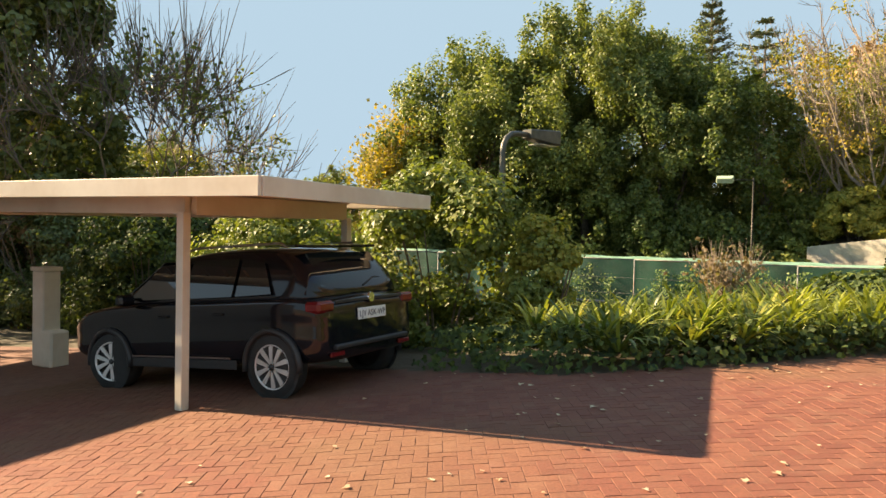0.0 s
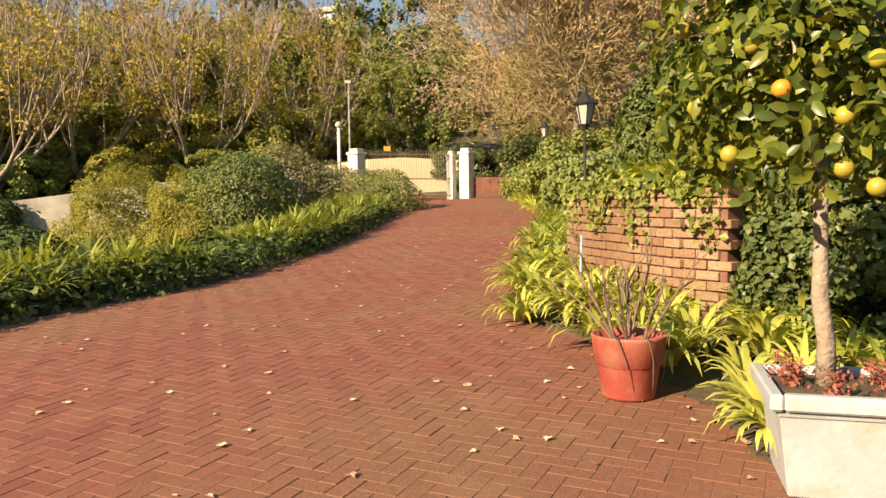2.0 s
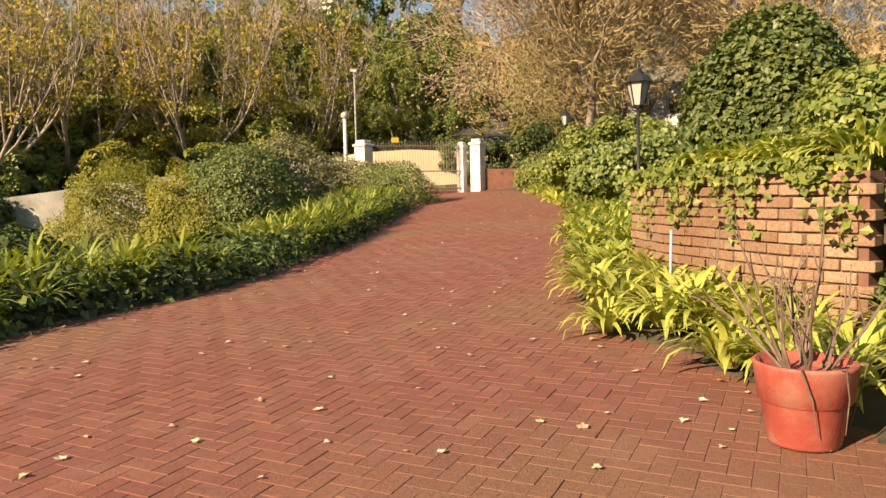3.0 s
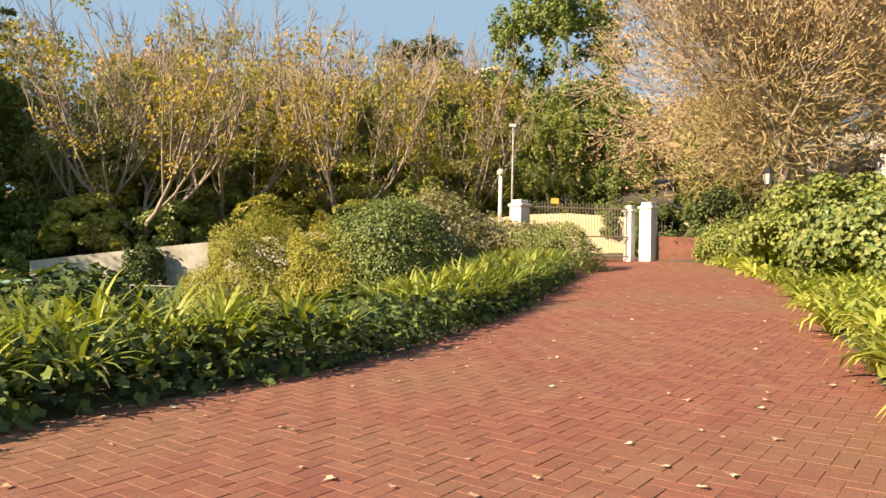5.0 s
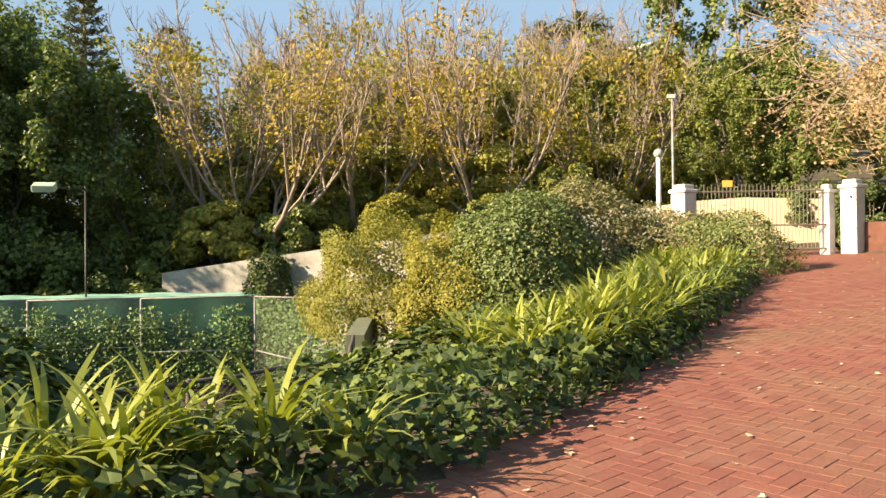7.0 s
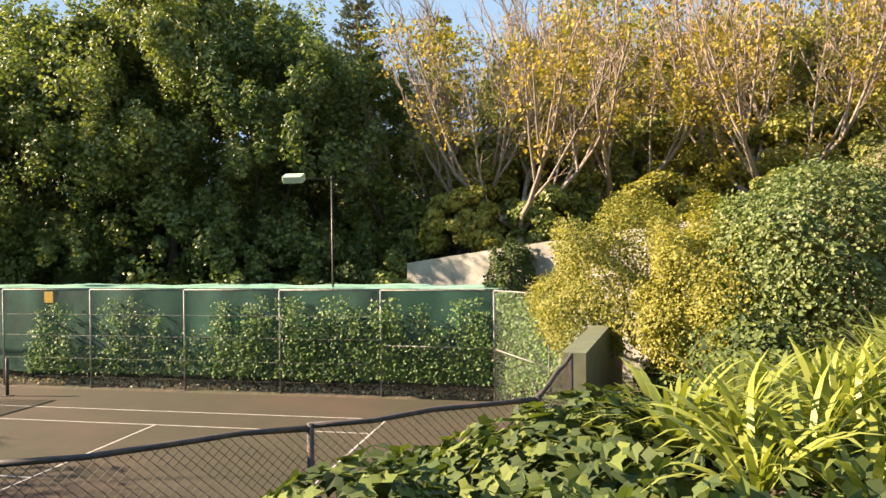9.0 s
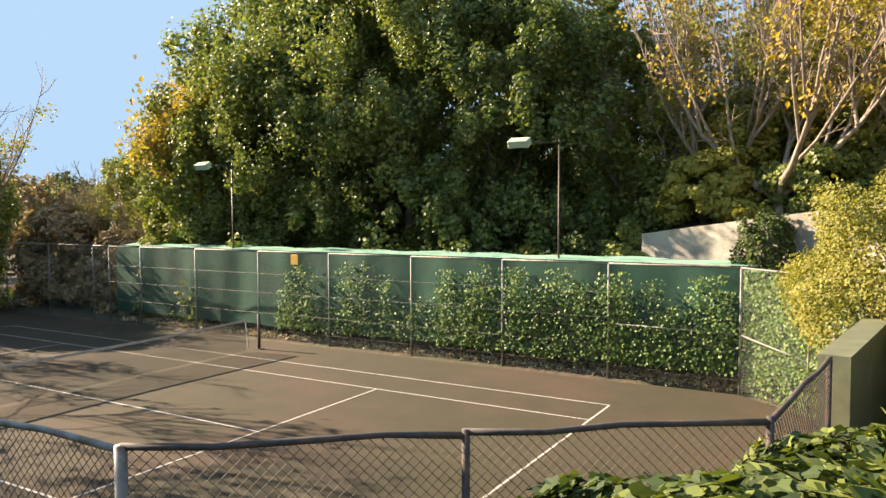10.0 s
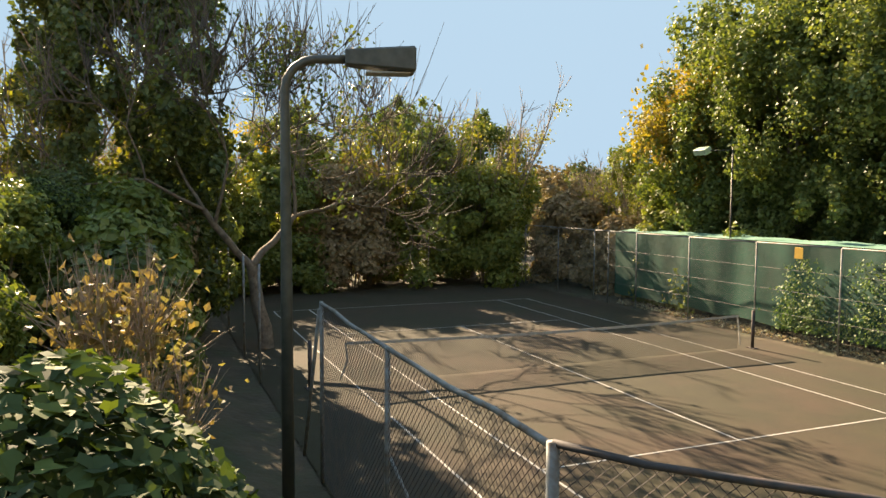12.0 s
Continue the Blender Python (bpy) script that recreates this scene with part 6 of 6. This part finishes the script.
def loft(stations, sections, mat, name, parent, label=""):
    """stations: x of each ring; sections: the ring's half profile from sill to roof's middle as (y, z)."""
    V, F = [], []
    n = len(sections[0])
    for x, sec in zip(stations, sections):
        V += [(x, y, z) for y, z in sec] + [(x, -y, z) for y, z in sec[::-1]]
    m = 2 * n
    for k in range(len(stations) - 1):
        for j in range(m):
            F.append([k * m + j, k * m + (j + 1) % m, (k + 1) * m + (j + 1) % m, (k + 1) * m + j])
    bm = bmesh.new()
    vs = [bm.verts.new(v) for v in V]
    for f in F:
        bm.faces.new([vs[i] for i in f])
    bm.faces.new(vs[:m][::-1])
    bm.faces.new(vs[-m:])
    bmesh.ops.recalc_face_normals(bm, faces=bm.faces)
    me = bpy.data.meshes.new(name)
    bm.to_mesh(me)
    bm.free()
    for p in me.polygons:
        p.use_smooth = True
    me.materials.append(mat)
    ob = part(name, me, parent, label)
    md = ob.modifiers.new("s", "SUBSURF")
    md.levels = md.render_levels = 2
    return ob


def sec(w, z0, zb, zt, crown=0.03):
    return [(0.0, z0), (w * 0.9, z0), (w * 0.98, z0 + 0.08), (w, z0 + 0.35 * (zb - z0)), (w * 0.985, z0 + 0.62 * (zb - z0)), (w, zb - 0.07), (w * 0.97, zb), (w * 0.8, zt), (0.0, zt + crown)]


BX = [0.0, 0.04, 0.2, 0.5, 1.1, 1.9, 2.7, 3.1, 3.5, 3.78, 3.95, 4.0]
BS = [sec(0.74, 0.42, 0.86, 0.88), sec(0.84, 0.36, 0.95, 0.97), sec(0.875, 0.33, 1.0, 1.01), sec(0.88, 0.31, 1.02, 1.03), sec(0.88, 0.3, 1.01, 1.02), sec(0.875, 0.3, 1.0, 1.01), sec(0.875, 0.3, 0.99, 1.01),
      sec(0.88, 0.3, 0.97, 0.99, 0.05), sec(0.88, 0.31, 0.93, 0.96, 0.05), sec(0.85, 0.33, 0.85, 0.89, 0.04), sec(0.78, 0.38, 0.74, 0.78), sec(0.68, 0.44, 0.66, 0.69)]
loft(BX, BS, M_CAR, "body", car)
CX = [0.1, 0.3, 0.5, 0.9, 1.5, 2.1, 2.5, 2.85, 3.12]


def csec(w, zt, wt):
    return [(0.0, 0.97), (w, 0.97), (w * 0.995, 1.0), (w + (wt - w) * 0.55, 0.97 + (zt - 0.97) * 0.55), (wt, zt - 0.05), (wt * 0.9, zt - 0.008), (wt * 0.5, zt + 0.01), (0.0, zt + 0.014)]


CS = [csec(0.8, 1.06, 0.76), csec(0.82, 1.36, 0.7), csec(0.83, 1.49, 0.67), csec(0.84, 1.54, 0.65), csec(0.84, 1.55, 0.65), csec(0.84, 1.52, 0.65), csec(0.83, 1.38, 0.68), csec(0.82, 1.18, 0.73), csec(0.8, 1.02, 0.77)]
loft(CX, CS, M_CAR, "cabin", car)


def pane(name, pts, mat, parent, label=""):
    bm = bmesh.new()
    bm.faces.new([bm.verts.new(p) for p in pts])
    r_ = bmesh.ops.extrude_face_region(bm, geom=list(bm.faces))
    c = sum((Vector(p) for p in pts), Vector()) / len(pts)
    n = (Vector(pts[1]) - Vector(pts[0])).cross(Vector(pts[2]) - Vector(pts[0])).normalized()
    if n.dot(c - Vector((1.8, 0, 0.8))) < 0:
        n = -n
    bmesh.ops.translate(bm, verts=[v for v in r_["geom"] if isinstance(v, bmesh.types.BMVert)], vec=n * 0.012)
    bmesh.ops.recalc_face_normals(bm, faces=bm.faces)
    return part(name, bm, parent, label, mat)


for sy in (1, -1):
    def sp(x, v):
        return (x, sy * (0.838 + (0.668 - 0.838) * v + 0.012), 1.02 + 0.44 * v)
    pane("side_window", [sp(0.62, 0.08), sp(1.12, 0.04), sp(1.12, 0.93), sp(0.8, 0.82)], M_CARGLASS, car)
    pane("side_window", [sp(1.17, 0.04), sp(1.9, 0.02), sp(1.86, 0.96), sp(1.17, 0.94)], M_CARGLASS, car)
    pane("side_window", [sp(1.96, 0.02), sp(2.8, 0.02), sp(2.38, 0.86), sp(1.92, 0.96)], M_CARGLASS, car)
    part("roof_rail", tube_mesh("roof_rail", [[(0.6, sy * 0.6, 1.53), (0.68, sy * 0.6, 1.575), (1.9, sy * 0.6, 1.585), (2.1, sy * 0.6, 1.55)]], [[0.014] * 4], M_GALV, 8), car)
    part("sill_trim", boxm(1.75, 0.03, 0.1, pose(2.0, sy * 0.865, 0.33), 0.01), car, mat=M_CARTRIM)
    part("sill_strip", boxm(1.6, 0.012, 0.018, pose(2.0, sy * 0.882, 0.4), 0.003), car, mat=M_CHROME)
    mir = boxm(0.12, 0.2, 0.13, pose(2.72, sy * 0.97, 1.04), 0.03)
    part("wing_mirror", mir, car, mat=M_CAR)
    part("door_handle", boxm(0.16, 0.025, 0.025, pose(1.35, sy * 0.882, 0.86), 0.008), car, mat=M_CAR)
    part("door_handle", boxm(0.16, 0.025, 0.025, pose(2.2, sy * 0.882, 0.84), 0.008), car, mat=M_CAR)
    part("head_lamp", boxm(0.3, 0.12, 0.12, pose(3.77, sy * 0.68, 0.76, 0, 0, -sy * 28), 0.03), car, mat=M_CHROME)
    part("tail_lamp", boxm(0.2, 0.26, 0.12, pose(0.1, sy * 0.73, 0.91), 0.03), car, mat=M_TAIL)
    part("reflector", boxm(0.03, 0.22, 0.045, pose(0.005, sy * 0.6, 0.43), 0.008), car, mat=M_TAIL)
    for wx in (0.62, 3.15):
        wh = new("wheel")
        wh.parent = car
        wh.matrix_basis = pose(wx, sy * 0.79, 0.325, 90 if sy < 0 else -90, 0, 14 if wx > 2 else 0)
        part("tyre", lathe("tyre", [(0.225, 0.1), (0.30, 0.1), (0.322, 0.075), (0.325, 0.0), (0.322, -0.075), (0.30, -0.1), (0.225, -0.1)], M_TYRE, 36), wh)
        part("barrel", lathe("barrel", [(0.0, -0.02), (0.215, -0.03), (0.226, 0.09)], M_CARTRIM, 36), wh)
        part("rim", lathe("rim", [(0.213, 0.085), (0.228, 0.104), (0.232, 0.09)], M_ALLOY, 36), wh)
        for k in range(5):
            for off in (-0.2, 0.2):
                a = k * 1.25664 + off
                b1, b2 = a - off * 0.9, a + (0.16 if off > 0 else -0.1)
                bm = bmesh.new()
                q = [(0.03, b1 - 0.5), (0.03, b1 + 0.5), (0.2, b2 + 0.13), (0.213, b2 + 0.06), (0.213, b2 - 0.13)]
                lo = [bm.verts.new((rr * math.cos(t_), rr * math.sin(t_), 0.085)) for rr, t_ in q]
                hi = [bm.verts.new((rr * math.cos(t_) * 0.995, rr * math.sin(t_) * 0.995, 0.1)) for rr, t_ in q]
                bm.faces.new(hi)
                for j in range(5):
                    bm.faces.new([lo[j], lo[(j + 1) % 5], hi[(j + 1) % 5], hi[j]])
                part("spoke", bm, wh, mat=M_ALLOY)
        part("hub_cap", lathe("hub_cap", [(0.0, 0.108), (0.03, 0.106), (0.034, 0.09)], M_CARTRIM, 20), wh)
        arc = [(wx + 0.365 * math.cos(radians(a)), sy * 0.885, 0.325 + 0.365 * math.sin(radians(a))) for a in range(-8, 189, 14)]
        part("arch_trim", tube_mesh("arch_trim", [arc], [[0.034] * len(arc)], M_CARTRIM, 8), car)
        V = [(wx + 0.35 * math.cos(k * 6.28318 / 32), sy * 0.879, 0.325 + 0.35 * math.sin(k * 6.28318 / 32)) for k in range(32)]
        bm = bmesh.new()
        f = bm.faces.new([bm.verts.new(v) for v in V])
        part("wheel_well", bm, car, mat=M_TYRE)
pane("rear_window", [(0.16, 0.62, 1.1), (0.16, -0.62, 1.1), (0.40, -0.55, 1.45), (0.40, 0.55, 1.45)], M_CARGLASS, car)
pane("windscreen", [(3.05, 0.7, 1.05), (3.05, -0.7, 1.05), (2.46, -0.6, 1.44), (2.46, 0.6, 1.44)], M_CARGLASS, car)
part("spoiler", boxm(0.22, 1.16, 0.03, pose(0.42, 0, 1.53, 0, -6, 0), 0.012), car, mat=M_CAR)
part("light_bar", boxm(0.02, 1.2, 0.035, pose(0.005, 0, 0.95), 0.006), car, mat=M_CARTRIM)
part("bumper_trim", boxm(0.06, 1.3, 0.05, pose(-0.005, 0, 0.5), 0.012), car, mat=M_CARTRIM)
badge = bmesh.new()
bmesh.ops.create_cone(badge, segments=24, radius1=0.055, radius2=0.05, depth=0.02, cap_ends=True, matrix=pose(-0.008, 0, 0.96, 0, -90, 0))
part("badge", badge, car, mat=M_CHROME)
np_ = part("number_plate", boxm(0.015, 0.5, 0.12, pose(-0.012, 0, 0.8), 0.004), car, "white number plate", M_PLATE)
txt = bpy.data.curves.new("plate_text", "FONT")
txt.body, txt.size, txt.align_x, txt.extrude = "LJV ASK-WP", 0.088, "CENTER", 0.001
to = new("plate_text", txt)
to.parent = np_
to.matrix_basis = Matrix(((0, 0, -1, -0.0215), (-1, 0, 0, 0), (0, 1, 0, 0.77), (0, 0, 0, 1)))
txt.materials.append(M_INK)
part("wiper", tube_mesh("wiper", [[(0.12, -0.05, 1.09), (0.17, -0.3, 1.17), (0.17, -0.42, 1.16)]], [[0.012, 0.009, 0.006]], M_CARTRIM, 6), car)

# ---- hillside house ----
for x, y, z, w, label in ((60, 19.5, 8.0, 7, "small white house with shuttered windows beyond the trees"), (59, 78, 26.5, 8, "white house with pale roof on the hilltop")):
    t = thing("house", label, "house", x, y, z, -55)
    part("wall", boxm(w, 6, 4.2, pose(0, 0, 2.1)), t, mat=M_WHITE)
    bm = bmesh.new()
    vs = [bm.verts.new(p) for p in ((-w / 2 - 0.4, -3.4, 4.1), (w / 2 + 0.4, -3.4, 4.1), (w / 2 + 0.4, 3.4, 4.1), (-w / 2 - 0.4, 3.4, 4.1), (-w / 2, 0, 5.8), (w / 2, 0, 5.8))]
    for f in ((0, 1, 5, 4), (2, 3, 4, 5), (1, 2, 5), (3, 0, 4), (3, 2, 1, 0)):
        bm.faces.new([vs[k] for k in f])
    part("roof", bm, t, mat=M_GREYWALL)
    for k in (-1, 0, 1):
        wn = part("window", boxm(1.3, 0.1, 1.5, pose(k * 2.2, -3.04, 2.4)), t, mat=M_WHITEP)
        part("pane", boxm(0.9, 0.04, 1.2, pose(k * 2.2, -3.11, 2.4)), wn, mat=M_CARGLASS)

# ---- fallen leaves on the drive ----
r = np.random.default_rng(40)
x, y = r.uniform(9, 30, 3600), r.uniform(-22, 2, 3600)
de = np.minimum(seg_dist(x, y, DRIVE_LEFT), seg_dist(x, y, DRIVE_RIGHT))
ok = inside(x, y, DRIVE_POLY) & (r.random(3600) < 0.3 + 0.6 * np.exp(-de / 0.8))
x, y = x[ok], y[ok]
V, F = ivy_leaves(r, np.stack([x, y, drive_z(x, y) + 0.012], 1), np.tile([0, 0, 4.0], (len(x), 1)), 0.045)
tagged(part("fallen_leaves", raw_mesh("fallen_leaves", V, F, M_DRYLEAF)), "dry curled leaves scattered over the brick drive", "leaf litter", kind="stuff")

# ---- pieces: wall bricks and pavers ----
for c in range(12):
    z = WTOP - 0.045 - c * 0.086
    s = 0.115 * (c % 2)
    while s < wcum[-1] - 0.1:
        x, y, a = along(WALL_LINE, wcum, s + 0.115)
        ob = part("brick", wbrick, rw)
        ob.matrix_basis = pose(x - 0.005 * (1 + rng.normal()) , y, z + rng.normal() * 0.002, 0, 0, a + rng.normal() * 0.8)
        s += 0.235

PW, PL, GAP = 0.1, 0.2, 0.0022


LAY = radians(30)
CL, SL = math.cos(LAY), math.sin(LAY)


def paver_cells():
    """Herringbone cells: x, y and which way each lies, turned to the laying angle."""
    I, J = np.meshgrid(np.arange(-320, 520), np.arange(-560, 80))
    I, J = I.ravel(), J.ravel()
    k = (I - J) % 4
    h, v = k == 0, k == 3
    C = np.concatenate([np.stack([(I[h] + 1) * PW, (J[h] + 0.5) * PW, np.zeros(h.sum())], 1), np.stack([(I[v] + 0.5) * PW, (J[v] + 1) * PW, np.ones(v.sum())], 1)])
    C = np.stack([C[:, 0] * CL - C[:, 1] * SL, C[:, 0] * SL + C[:, 1] * CL, C[:, 2]], 1)
    C = C[(C[:, 0] > 4.5) & (C[:, 0] < 31) & (C[:, 1] > -23.5) & (C[:, 1] < 10)]
    return C[inside(C[:, 0], C[:, 1], DRIVE_POLY)]


C = paver_cells()
near = (C[:, 0] > 14.1) & (C[:, 0] < 16.1) & (C[:, 1] > -16.6) & (C[:, 1] < -13.65)
far = C[~near]
n = len(far)
hx = np.where(far[:, 2] == 0, PL / 2, PW / 2) - GAP
hy = np.where(far[:, 2] == 0, PW / 2, PL / 2) - GAP
lift, tx, ty = rng.normal(size=n) * 0.0009, rng.normal(size=n) * 0.006, rng.normal(size=n) * 0.006
V = []
for inset, dz in ((0.0, -0.02), (0.0, -0.002), (0.0022, 0.0)):
    for sx, sy in ((-1, -1), (1, -1), (1, 1), (-1, 1)):
        ox, oy = sx * (hx - inset), sy * (hy - inset)
        x, y = far[:, 0] + ox * CL - oy * SL, far[:, 1] + ox * SL + oy * CL
        V.append(np.stack([x, y, drive_z(x, y) + dz + lift + tx * sx * hx + ty * sy * hy], 1))
V = np.stack(V, 1).reshape(-1, 3)
i = np.arange(n)[:, None] * 12
F = [i + [8, 9, 10, 11]]
for b in (0, 4):
    for k in range(4):
        F.append(i + [b + k, b + (k + 1) % 4, b + 4 + (k + 1) % 4, b + 4 + k])
drive_ob = bpy.data.objects["drive"]
tagged(part("pavers", raw_mesh("pavers", V, np.concatenate(F), M_PAVER), drive_ob), kind="stuff")
bm = boxm(PL - 2 * GAP, PW - 2 * GAP, 0.03, pose(0, 0, -0.015), 0.002)
pme = bpy.data.meshes.new("paver")
bm.to_mesh(pme)
bm.free()
pme.materials.append(M_PAVER_ONE)
for x, y, v in C[near]:
    sxp, syp = (float(drive_z(x + 0.1, y)) - float(drive_z(x - 0.1, y))) / 0.2, (float(drive_z(x, y + 0.1)) - float(drive_z(x, y - 0.1))) / 0.2
    ob = part("paver", pme, drive_ob)
    ax, ay = Vector((1, 0, sxp)).normalized(), Vector((0, 1, syp)).normalized()
    az = ax.cross(ay).normalized()
    ay = az.cross(ax)
    turn = Matrix((ax, ay, az)).transposed().to_4x4()
    ob.matrix_basis = Matrix.Translation((x, y, float(drive_z(x, y)) + rng.normal() * 0.0009)) @ turn @ pose(0, 0, 0, rng.normal() * 0.4, rng.normal() * 0.3, 30 + 90 * v)
